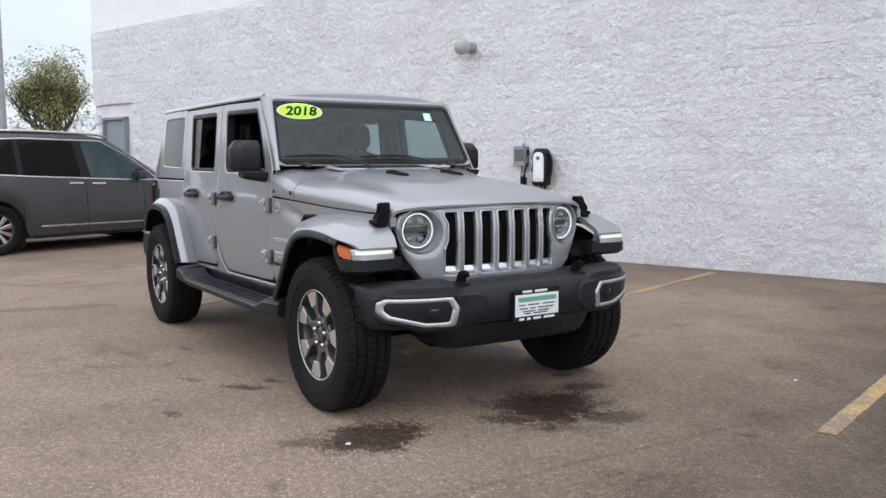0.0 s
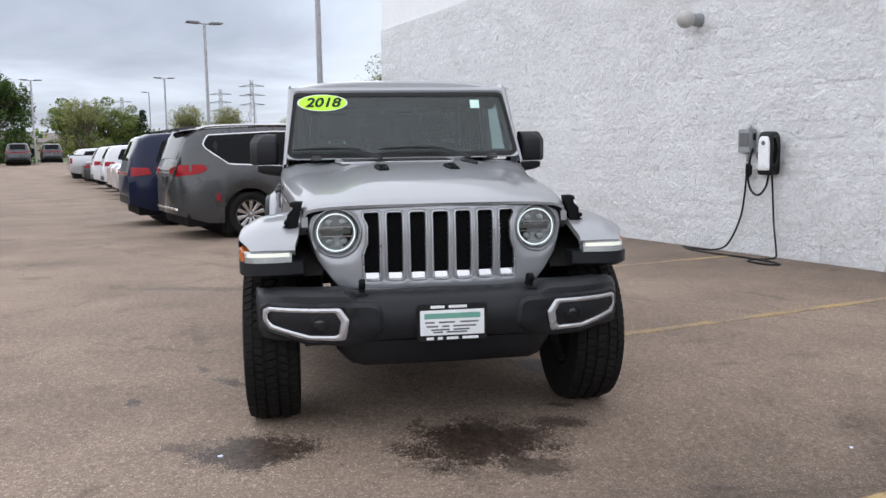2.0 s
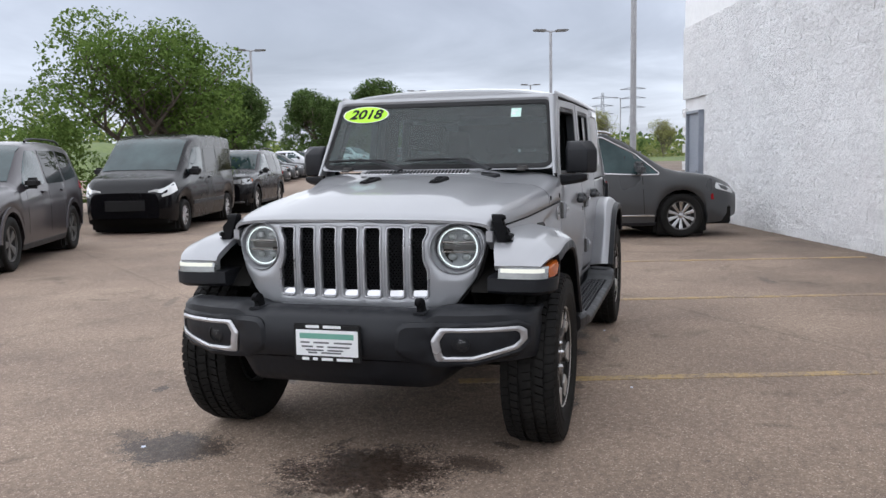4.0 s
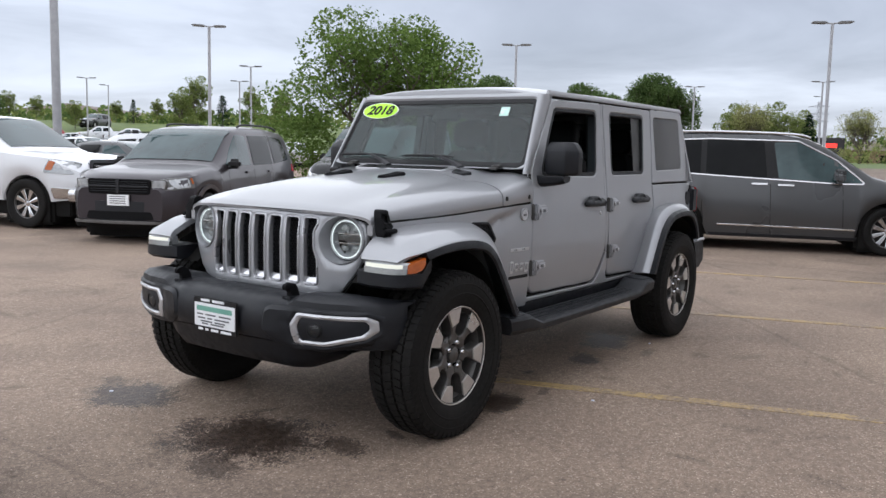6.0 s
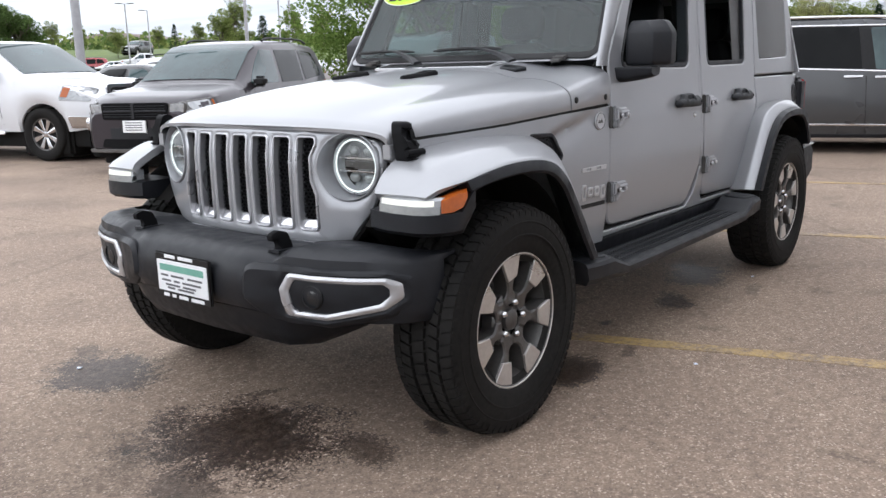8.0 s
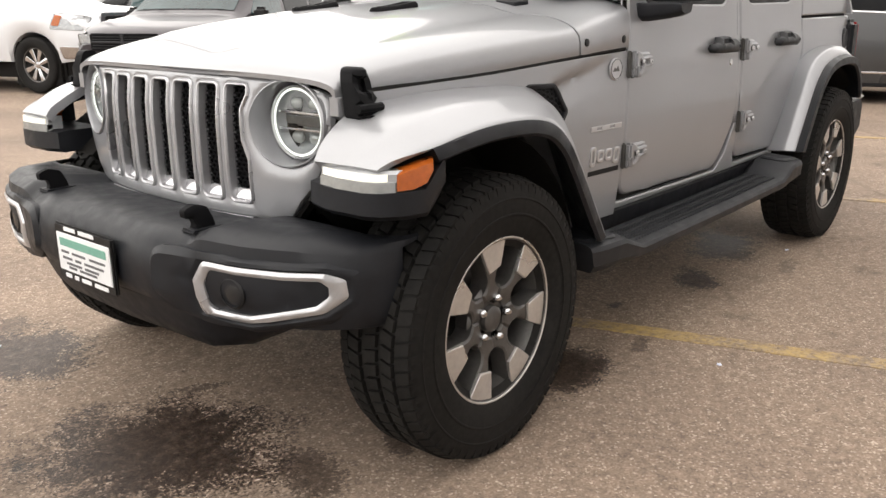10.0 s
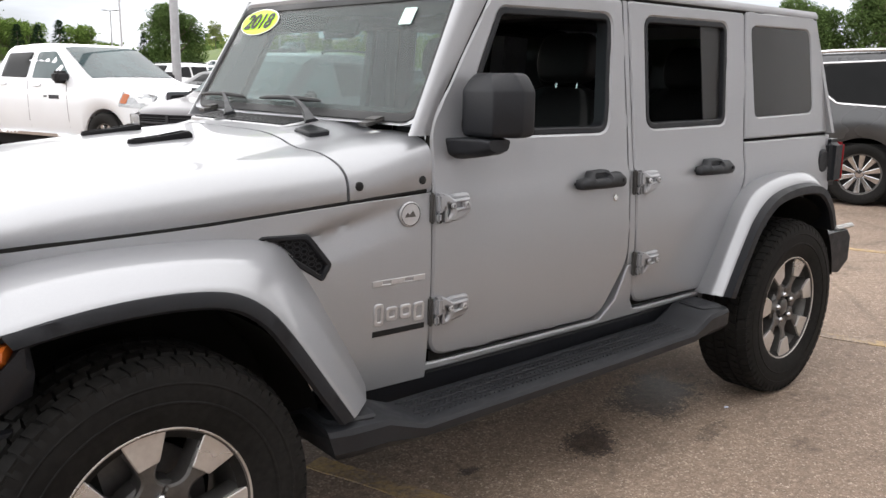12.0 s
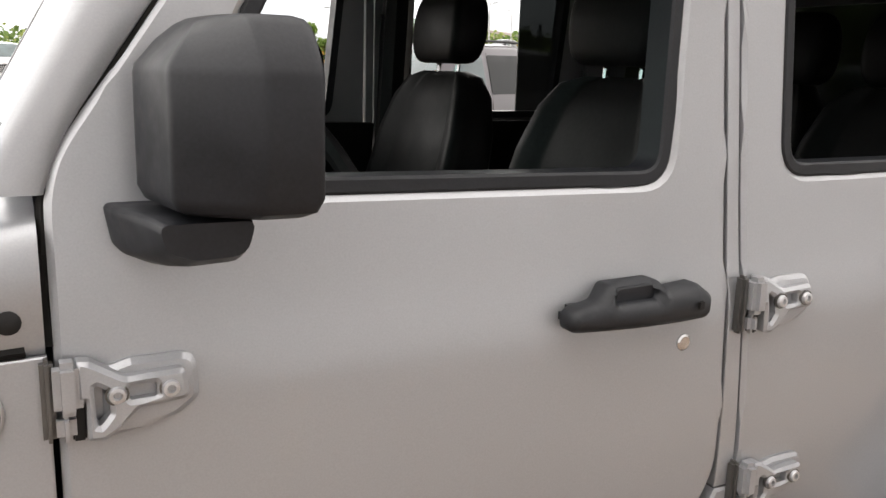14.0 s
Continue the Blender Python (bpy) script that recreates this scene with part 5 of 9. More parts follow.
for sg in (1, -1):
    FO = rpoly([(sg * 0.448, 0.600, 0.015), (sg * 0.486, 0.655, 0.02), (sg * 0.800, 0.655, 0.02), (sg * 0.826, 0.634, 0.015), (sg * 0.828, 0.590, 0.02), (sg * 0.795, 0.556, 0.03), (sg * 0.62, 0.512, 0.06), (sg * 0.465, 0.508, 0.02)], 5)
    FI = rpoly([(sg * 0.484, 0.596, 0.02), (sg * 0.508, 0.636, 0.02), (sg * 0.790, 0.636, 0.015), (sg * 0.804, 0.622, 0.01), (sg * 0.804, 0.596, 0.015), (sg * 0.780, 0.574, 0.02), (sg * 0.62, 0.532, 0.05), (sg * 0.497, 0.530, 0.02)], 5)
    bz = part("fog_bezel", panel(FO, lambda a, b, d: (bump_x(a, b) + 0.016 - d, a, b), 0.05, 0.006, [FI], 0.04), SATIN, bumper, "satin silver fog lamp surround", 40)
    part("fog_pocket", panel(ring_of(FO, -0.02), lambda a, b, d: (bump_x(a, b) - 0.022 - d, a, b), 0.02, 0.0, step=0.06), MESH, bz)
    POD = rpoly([(sg * 0.295, 0.545, 0.05), (sg * 0.305, 0.676, 0.06), (sg * 0.79, 0.680, 0.03), (sg * 0.852, 0.648, 0.02), (sg * 0.854, 0.575, 0.03), (sg * 0.80, 0.528, 0.04), (sg * 0.62, 0.484, 0.06), (sg * 0.40, 0.490, 0.06)], 6)
    part("lamp_pod", panel(POD, lambda a, b, d: (bump_x(a, b) + 0.013 + 0.004 * max(0.0, 1 - abs(abs(a) - 0.36) / 0.1) - d, a, b), 0.05, 0.014, [ring_of(FO, -0.004)], 0.05), PLASTIC, bumper, "raised lamp pod", 40)
    fx = bump_x(0.53, 0.578)
    Mf = at(fx - 0.010, sg * 0.572, 0.585, 0, 0, sg * 6)
    fog = part("fog_lamp", Geo().join(revolve([(0.040, -0.01), (0.042, 0.008), (0.036, 0.012), (0.034, 0.004)], 28, "x"), Mf), BLACK_INK, bz, "small round fog lamp")
    part("fog_glass", Geo().join(revolve([(0.035, 0.004), (0.02, 0.010), (0.0001, 0.012)], 24, "x"), Mf), LENS, fog, "clear lens", 60)
    part("fog_reflector", Geo().join(revolve([(0.034, 0.003), (0.026, -0.006), (0.0001, -0.009)], 24, "x"), Mf), LAMP_GREY, fog, "", 60)
    # no bulb: a chrome ball added to give the lamp a bright glint
    part("fog_bulb", Geo().join(ball(0.006, 0.011, 0.013, 10, 6, at(0.002, 0, 0.004)), Mf), CHROME, fog)
    hook = rpoly([(0.540, 0.690, 0.004), (0.612, 0.690, 0.004), (0.604, 0.722, 0.008), (0.610, 0.738, 0.006), (0.632, 0.740, 0.006), (0.636, 0.762, 0.012), (0.604, 0.772, 0.018), (0.566, 0.762, 0.02), (0.550, 0.730, 0.02)], 4)
    part("tow_hook", panel(hook, lambda a, b, d: (a, sg * (0.398 - d), b), 0.026, 0.006, step=0.03), MESH, suv, "black steel tow hook", 40)
    part("hook_pad", block(0.10, 0.060, 0.012, 0.005, at(0.575, sg * 0.385, 0.704)), PLASTIC, suv)

px = bump_x(0, 0.58) + 0.006
plate = part("dealer_plate", block(0.012, 0.312, 0.164, 0.008, at(px + 0.006, 0, 0.581)), BLACK_INK, suv, "white dealer plate in a black frame")
part("plate_card", block(0.004, 0.286, 0.112, 0.002, at(px + 0.0125, 0, 0.581)), WHITE, plate)
bars = Geo().join(block(0.003, 0.250, 0.024, 0.003, at(px + 0.0145, 0, 0.611)))
part("print_bar", bars, GREEN_INK, plate, "green printed wordmark bar")
for z_, runs in ((0.583, ((-0.125, 0.05), (-0.065, 0.08), (0.03, 0.09))), (0.565, ((-0.12, 0.06), (-0.05, 0.04), (0.0, 0.11))), (0.550, ((-0.10, 0.09), (0.0, 0.08))), (0.539, ((-0.09, 0.05), (-0.03, 0.10)))):
    for y_, w_ in runs:
        part("print_bar", block(0.003, w_ - 0.008, 0.007, 0, at(px + 0.0145, y_ + w_ / 2, z_)), LINING, plate, "grey printed text bar")
for z_, runs in ((0.651, ((-0.10, 0.07), (-0.02, 0.09))), (0.511, ((-0.12, 0.04), (-0.07, 0.03), (-0.03, 0.06), (0.04, 0.08)))):
    for y_, w_ in runs:
        part("print_bar", block(0.003, w_ - 0.008, 0.012, 0.001, at(px + 0.0125, y_ + w_ / 2, z_)), WHITE, plate, "white bar of print on the frame")

# windscreen frame and glass
WS = lambda z: -0.914 - 0.565 * (z - 1.304)


def wface(lift=0.0, thick=1.0):
    return lambda a, b, d: (WS(b) + 0.022 * (1 - (a / 0.72) ** 2) + lift - d * thick, a, b)


WO = rpoly([(-0.733, 1.287, 0.01), (0.733, 1.287, 0.01), (0.680, 1.738, 0.02), (-0.680, 1.738, 0.02)], 5)
WI = rpoly([(-0.722, 1.301, 0.06), (0.722, 1.301, 0.06), (0.668, 1.698, 0.045), (-0.668, 1.698, 0.045)], 6)
frame_ = part("windscreen_frame", panel(WO, wface(), 0.075, 0.014, [WI], 0.07), SILVER, suv, "silver windscreen frame", 40)
for sg in (1, -1):
    # the pillar turns from the glass round to the door's seam, flush with the door
    rings = []
    for i in range(17):
        z_ = 1.262 + 0.468 * i / 16
        xs_ = float(np.interp(z_, [1.22, 1.255, 1.287, 1.33, 1.705, 1.73], [-0.951, -0.957, -0.967, -0.986, -1.245, -1.262]))
        ys_ = S(xs_, z_)
        gy_ = 0.718 - 0.054 * (z_ - 1.301) / 0.397
        wx_ = WS(z_) + 0.002
        fy_ = max(gy_ + 0.008, ys_ - 0.020)
        rings.append([(x_, sg * y_, z_) for x_, y_ in ((wx_ - 0.010, gy_), (wx_ + 0.003, gy_ + 0.003), (wx_ + 0.004, fy_), (wx_ + 0.001, fy_ + (ys_ - fy_) * 0.45), (wx_ - 0.007, fy_ + (ys_ - fy_) * 0.78), (wx_ - 0.018, ys_ - 0.0015), (wx_ - 0.032, ys_), (xs_ + 0.006, ys_), (xs_ + 0.001, ys_ - 0.004), (xs_, ys_ - 0.03), (wx_ - 0.05, gy_))])
    part("windscreen_pillar", loft(rings), SILVER, frame_, "", 60)
part("black_border", panel(ring_of(WI, 0.004), wface(-0.006), 0.012, 0.002, [ring_of(WI, -0.022)], 0.07), BLACK_INK, frame_)
ws = part("windscreen", panel(ring_of(WI, -0.004), wface(-0.010), 0.005, 0.001, step=0.1), WINDSCREEN, suv, "tinted windscreen with two stickers")
ws.visible_shadow = False
part("dark_band", panel([(-0.655, 1.315), (0.655, 1.315), (0.65, 1.338), (-0.65, 1.338)], wface(-0.0155), 0.001, 0.0, step=0.1), BLACK_INK, ws)
oval = [(-0.492 + 0.148 * math.cos(t), 1.638 + 0.049 * math.sin(t)) for t in [2 * math.pi * i / 40 for i in range(40)]]
st = part("year_sticker", panel(oval, wface(-0.004), 0.003, 0.0, step=0.06), LIME, ws, "lime green oval sticker reading 2018")
part("sticker_rim", panel([(-0.492 + 1.05 * (p[0] + 0.492), 1.638 + 1.07 * (p[1] - 1.638)) for p in oval], wface(-0.0055), 0.002, 0.0, [oval], 0.06), WHITE, st)
txt = bpy.data.curves.new("year", "FONT")
txt.body, txt.size, txt.align_x, txt.align_y, txt.shear, txt.extrude, txt.offset = "2018", 0.082, "CENTER", "CENTER", 0.25, 0.0006, 0.0022
txt.materials.append(BLACK_INK)
word = new("year_text", txt)
word.parent = st
word.matrix_basis = Matrix.Translation((WS(1.638) + 0.022 * (1 - (0.492 / 0.72) ** 2) - 0.0005, -0.492, 1.638)) @ pose(0, 0, 0, 0, 0, -1.8) @ pose(0, 0, 0, 90 - 29.5, 0, 90) @ Matrix.Diagonal((1.30, 1.12, 1, 1))
part("small_sticker", panel([(0.445, 1.598), (0.505, 1.598), (0.505, 1.652), (0.445, 1.652)], wface(-0.004), 0.002, 0.0), PALE_GREEN, ws, "pale green inspection sticker")
part("sticker_print", panel([(0.452, 1.634), (0.485, 1.634), (0.485, 1.640), (0.452, 1.640)], wface(-0.003), 0.001, 0.0).join(panel([(0.452, 1.612), (0.472, 1.612), (0.472, 1.626), (0.452, 1.626)], wface(-0.003), 0.001, 0.0)), WHITE, ws)
part("inner_mirror", block(0.03, 0.22, 0.07, 0.02, at(-1.16, 0.0, 1.60, 0, -20, 0)), BLACK_INK, ws)
for y0, y1, yp in ((-0.28, -0.68, -0.17), (0.24, -0.16, 0.37)):
    # each wiper: an arm up from the cowl to a blade low on the glass
    z0 = 1.347
    skin = lambda y, z: WS(z) + 0.022 * (1 - (y / 0.72) ** 2)
    w = part("wiper", tube([(skin(y0 + (y1 - y0) * i / 8, z0) + 0.016, y0 + (y1 - y0) * i / 8, z0 + 0.006 * math.sin(math.pi * i / 8)) for i in range(9)], [0.004] + [0.0085] * 7 + [0.004], 6), BLACK_INK, suv, "black wiper blade parked on the glass")
    ym = y0 + (y1 - y0) * 0.42
    foot, tip = Vector((-0.775, yp + 0.01, 1.292)), Vector((skin(ym, z0) + 0.026, ym, z0 + 0.012))
    side_ = (tip - foot).cross(Vector((0.2, 0, 1))).normalized()
    rings = []
    for t_, wd, hi in ((0, 0.024, 0.012), (0.16, 0.016, 0.022), (0.4, 0.010, 0.015), (0.7, 0.007, 0.010), (1.0, 0.005, 0.005)):
        c_ = foot.lerp(tip, t_) + Vector((0, 0, 0.012 * math.sin(math.pi * t_)))
        rings.append([c_ + side_ * wd * q + Vector((0.3, 0, 1)).normalized() * hi * u_ for q, u_ in ((-1, -0.4), (-0.6, 0.5), (0.6, 0.5), (1, -0.4))])
    part("wiper_arm", loft(rings), TRIM, w, "tapered grey-black wiper arm", 40)
    part("wiper_pivot", panel(rpoly([(-0.73, yp - 0.03, 0.015), (-0.81, yp - 0.05, 0.015), (-0.81, yp + 0.07, 0.015), (-0.74, yp + 0.05, 0.015)], 3), lambda a, b, d: (a, b, z_top(a) + 0.005 + 0.022 * math.exp(-(b / 0.40) ** 6) - 0.10 * max(0.0, abs(b) - 0.44) - d), 0.03, 0.004, step=0.04), PLASTIC, w)

# roof
def R(x, y):
    return float(np.interp(x, [-3.55, -3.4, -2.4, -1.4, -1.18], [1.765, 1.800, 1.812, 1.800, 1.776])) - 0.042 * (abs(y) / 0.69) ** 5 - 0.02 * (y / 0.69) ** 2


RO = rpoly([(-1.172, 0.695, 0.05), (-1.172, -0.695, 0.05), (-3.50, -0.672, 0.07), (-3.50, 0.672, 0.07)], 5)
roof = part("roof", panel(RO, lambda a, b, d: (a, b, R(a, b) - d), 0.045, 0.010, step=0.045), SILVER, suv, "silver hardtop roof", 40)
part("headlining", panel(rpoly([(-1.23, 0.62, 0.05), (-1.23, -0.62, 0.05), (-3.45, -0.6, 0.07), (-3.45, 0.6, 0.07)]), lambda a, b, d: (a, b, R(a, b) - 0.052 - d), 0.02, 0, step=0.2), BLACK_INK, roof)
for sg in (1, -1):
    part("roof_seam", tube([(x, sg * (S(x, 1.722) - 0.014), 1.720) for x in (-1.24, -1.6, -2.0, -2.4, -2.8, -3.2, -3.44)], 0.013, 6), DARK, roof)
    part("roof_skirt", loft([[(x, sg * y_, z_) for y_, z_ in ((S(x, 1.725) - 0.002, 1.7245), (S(x, 1.725) + 0.001, 1.729), (S(x, 1.725) - 0.003, 1.744), (S(x, 1.725) - 0.012, 1.757), (0.674, R(x, 0.674) - 0.002), (0.640, R(x, 0.640) - 0.012), (0.640, 1.7245))] for x in (-1.215, -1.30, -1.6, -2.0, -2.4, -2.8, -3.2, -3.40, -3.455)]), SILVER, roof, "", 50)
tg = part("tailgate", block(0.05, 1.30, 0.62, 0.03, at(-3.615, 0, 0.87)), SILVER, suv)
part("rear_glass", panel([(-0.58, 1.22), (0.58, 1.22), (0.54, 1.66), (-0.54, 1.66)], lambda a, b, d: (-3.615 + (b - 1.2) * 0.22 + d, a, b), 0.006, 0.0, step=0.2), TINTED, tg)
part("rear_frame", panel([(-0.77, 1.18), (0.77, 1.18), (0.68, 1.735), (-0.68, 1.735)], lambda a, b, d: (-3.61 + (b - 1.2) * 0.24 + d, a, b), 0.03, 0.0, [[(-0.57, 1.23), (0.57, 1.23), (0.53, 1.65), (-0.53, 1.65)]], 0.15), SILVER, tg)
rbp = part("rear_bumper", loft([[(-3.58 + k, y, 0.69), (-3.80 + k, y, 0.69), (-3.84 + k, y, 0.65), (-3.84 + k, y, 0.53), (-3.74 + k, y, 0.475), (-3.58 + k, y, 0.50)] for y, k in ((-0.86, 0.12), (-0.80, 0.05), (-0.6, 0), (0.6, 0), (0.80, 0.05), (0.86, 0.12))]), PLASTIC, suv, "black plastic rear bumper", 40)
for sg in (1, -1):
    # a pale bar put on the bumper's end in place of a highlight
    part("bumper_glint", block(0.20, 0.03, 0.022, 0.008, at(-3.70, sg * 0.83, 0.70)), LAMP_GLASS, rbp)

# underside
part("chassis", Geo().join(block(3.9, 0.95, 0.14, 0.03, at(-1.55, 0, 0.52))).join(block(0.10, 1.35, 0.10, 0.03, at(0.0, 0, 0.40))).join(block(0.10, 1.35, 0.10, 0.03, at(AXLE, 0, 0.40))).join(ball(0.16, 0.17, 0.15, 12, 8, at(0.0, -0.15, 0.40))).join(ball(0.16, 0.17, 0.16, 12, 8, at(AXLE, 0, 0.40))).join(block(0.5, 0.06, 0.06, 0.02, at(0.2, 0.45, 0.42))).join(block(0.5, 0.06, 0.06, 0.02, at(0.2, -0.45, 0.42))).join(block(0.35, 0.7, 0.05, 0.02, at(0.35, 0, 0.45))), DARK, suv)
part("body_floor", Geo().join(block(2.6, 1.46, 0.05, 0, at(-2.27, 0, 0.56))).join(block(0.05, 1.3, 0.65, 0, at(-0.75, 0, 0.88))).join(block(1.0, 1.0, 0.35, 0.05, at(-0.2, 0, 0.86))), DARK, suv)

# cabin
part("dashboard", loft([[(-1.02 - 0.0, y, 1.24), (-1.20, y, 1.235), (-1.27, y, 1.20), (-1.28, y, 1.10), (-1.20, y, 0.92), (-1.0, y, 0.85), (-0.95, y, 1.0)] for y in (-0.70, -0.35, 0, 0.35, 0.70)]), LEATHER, suv, "black dashboard")
sw = part("steering_wheel", Geo().join(revolve([(0.180 + 0.016 * math.cos(t), 0.016 * math.sin(t)) for t in [math.pi / 4 * q for q in range(8)]], 36, "x", True), at(-1.42, 0.365, 1.16, 0, 24, 0)), LEATHER, suv, "black steering wheel")
part("wheel_hub", Geo().join(ball(0.03, 0.07, 0.06, 14, 8), at(-1.42, 0.365, 1.16, 0, 24, 0)).join(Geo().join(block(0.02, 0.34, 0.035, 0.01)).join(block(0.02, 0.035, 0.18, 0.01, at(0, 0, -0.09))), at(-1.42, 0.365, 1.16, 0, 24, 0)), LEATHER, sw)
for y_, x_, wide in ((0.37, -1.86, 0.50), (-0.37, -1.86, 0.50), (0.40, -2.72, 0.52), (-0.40, -2.72, 0.52), (0.0, -2.74, 0.30)):
    seat = part("seat", block(0.50, wide, 0.16, 0.06, at(x_ + 0.24, y_, 0.80, 0, -6, 0), 3), LEATHER, suv, "black leather seat")
    rings = []
    for t, w_, th in ((0.0, 0.94, 0.13), (0.12, 1.0, 0.14), (0.32, 1.0, 0.13), (0.46, 0.94, 0.115), (0.55, 0.80, 0.10), (0.60, 0.62, 0.07), (0.615, 0.40, 0.03)):
        cx_, cz_ = x_ - 0.22 * t - 0.02, 0.78 + t
        sec = rpoly([(-th / 2, -w_ * wide / 2, 0.04), (th / 2 + 0.025, -w_ * wide / 2, 0.03), (th / 2 - 0.01, -w_ * wide * 0.30, 0.05), (th / 2 - 0.01, w_ * wide * 0.30, 0.05), (th / 2 + 0.025, w_ * wide / 2, 0.03), (-th / 2, w_ * wide / 2, 0.04)], 3)
        rings.append([(cx_ + p[0], y_ + p[1], cz_) for p in sec])
    part("seat_back", loft(rings), LEATHER, seat, "", 50)
    hr = []
    for t, w_, th in [(0.195 * (0.5 - 0.5 * math.cos(math.pi * q / 12)), max(0.3, math.sin(math.pi * (0.10 + 0.85 * q / 12)) ** 0.35), 0.105 * max(0.12, math.sin(math.pi * (0.08 + 0.9 * q / 12)) ** 0.5)) for q in range(13)]:
        sec = rpoly([(-th / 2, -w_ * 0.135, 0.03), (th / 2, -w_ * 0.135, 0.03), (th / 2, w_ * 0.135, 0.03), (-th / 2, w_ * 0.135, 0.03)], 4)
        hr.append([(x_ - 0.145 + p[0] - 0.1 * t, y_ + p[1], 1.415 + t + (-0.03 if x_ < -2 else 0.0)) for p in sec])
    h = part("headrest", loft(hr), LEATHER, seat, "black padded headrest", 50)
    for dy in (-0.055, 0.055):
        part("headrest_post", tube([(x_ - 0.15, y_ + dy, 1.37), (x_ - 0.155, y_ + dy, 1.43)], 0.007, 8), CHROME, h)
for sg in (1, -1):
    bar = part("sport_bar", tube(spline([(-1.20, sg * 0.60, 1.63), (-1.6, sg * 0.61, 1.665), (-2.0, sg * 0.615, 1.675), (-2.8, sg * 0.60, 1.675), (-3.25, sg * 0.60, 1.60), (-3.50, sg * 0.60, 1.25)], 5), 0.036, 8), LEATHER, suv, "padded black roll bar")
    part("sport_post", tube([(-1.97, sg * 0.645, 0.62), (-1.97, sg * 0.655, 1.2), (-1.98, sg * 0.615, 1.67)], 0.045, 8), LEATHER, bar)
    part("rear_post", panel([(-2.70, 0.62), (-2.70, 1.68), (-2.86, 1.68), (-2.86, 0.62)], side(sg, -0.05), 0.03, 0.004, step=0.2), LINING, bar)
    part("seat_belt", panel([(-1.93, 0.75), (-1.93, 1.55), (-1.975, 1.55), (-1.975, 0.75)], side(sg, -0.09), 0.004, 0, step=0.2), BLACK_INK, bar)
part("roll_cross", tube([(-1.98, -0.61, 1.675), (-1.98, 0, 1.69), (-1.98, 0.61, 1.675)], 0.036, 8), LEATHER, suv)


# ---- wheels ----
def tyre_mesh(r, w, rim_r, n_=72):
    h = w / 2
    prof = [(rim_r - 0.012, -h * 0.72), (rim_r + 0.004, -h * 0.80), (rim_r + 0.03, -h * 0.93), (rim_r + (r - rim_r) * 0.5, -h), (r - 0.045, -h * 0.985), (r - 0.022, -h * 0.93), (r - 0.012, -h * 0.82), (r - 0.009, -h * 0.4), (r - 0.008, 0),
            (r - 0.009, h * 0.4), (r - 0.012, h * 0.82), (r - 0.022, h * 0.93), (r - 0.045, h * 0.985), (rim_r + (r - rim_r) * 0.5, h), (rim_r + 0.03, h * 0.93), (rim_r + 0.004, h * 0.80), (rim_r - 0.012, h * 0.72)]
    return revolve(prof, n_)


def tread_blocks(r, w, k=64):
    h = w / 2
    g = Geo()
    rows = ((-0.82, 0.30, 0.0, 14), (-0.46, 0.30, 0.5, -16), (0.0, 0.34, 0.0, 12), (0.46, 0.30, 0.5, -16), (0.82, 0.30, 0.0, 14))
    for i in range(k):
        for q, (c, wide, ph, skew) in enumerate(rows):
            a = 2 * math.pi * (i + ph) / k
            long_ = 2 * math.pi * r / k * 0.80
            edge = abs(c) > 0.7
            rr = r - (0.010 if edge else 0.0045)
            y0, y1 = h * (c - wide / 2), h * (c + wide / 2)
            vs = []
            for top in (0, 1):
                for yy in (y0, y1):
                    for s in (-0.5, 0.5):
                        ang = a + (s * long_ + math.tan(radians(skew)) * (yy - h * c)) / r
                        dr = (0.008 if top else -0.012) - (0.010 if edge and abs(yy) > h * 0.9 else 0)
                        vs.append(((rr + dr) * math.cos(ang), yy, (rr + dr) * math.sin(ang)))
            g.add(vs, [(4, 5, 7, 6), (0, 4, 6, 2), (1, 3, 7, 5), (0, 1, 5, 4), (2, 6, 7, 3)])
    # shoulder lugs reach a little way down the sidewall
    for i in range(k):
        for s_ in (-1, 1):
            a = 2 * math.pi * (i + 0.25) / k
            w_ = 2 * math.pi / k * 0.55
            vs = []
            for rr, yy in ((r - 0.018, h * 0.955), (r - 0.05, h * 0.995)):
                for q in (-0.5, 0.5):
                    vs.append((rr * math.cos(a + q * w_), s_ * (yy + 0.004), rr * math.sin(a + q * w_)))
            for rr, yy in ((r - 0.018, h * 0.90), (r - 0.05, h * 0.95)):
                for q in (-0.5, 0.5):
                    vs.append((rr * math.cos(a + q * w_), s_ * yy, rr * math.sin(a + q * w_)))
            g.add(vs, [(0, 1, 3, 2), (0, 4, 5, 1), (2, 3, 7, 6), (0, 2, 6, 4), (1, 5, 7, 3)])
    return g


def polar(r, a):
    return (r * math.cos(radians(a)), r * math.sin(radians(a)))


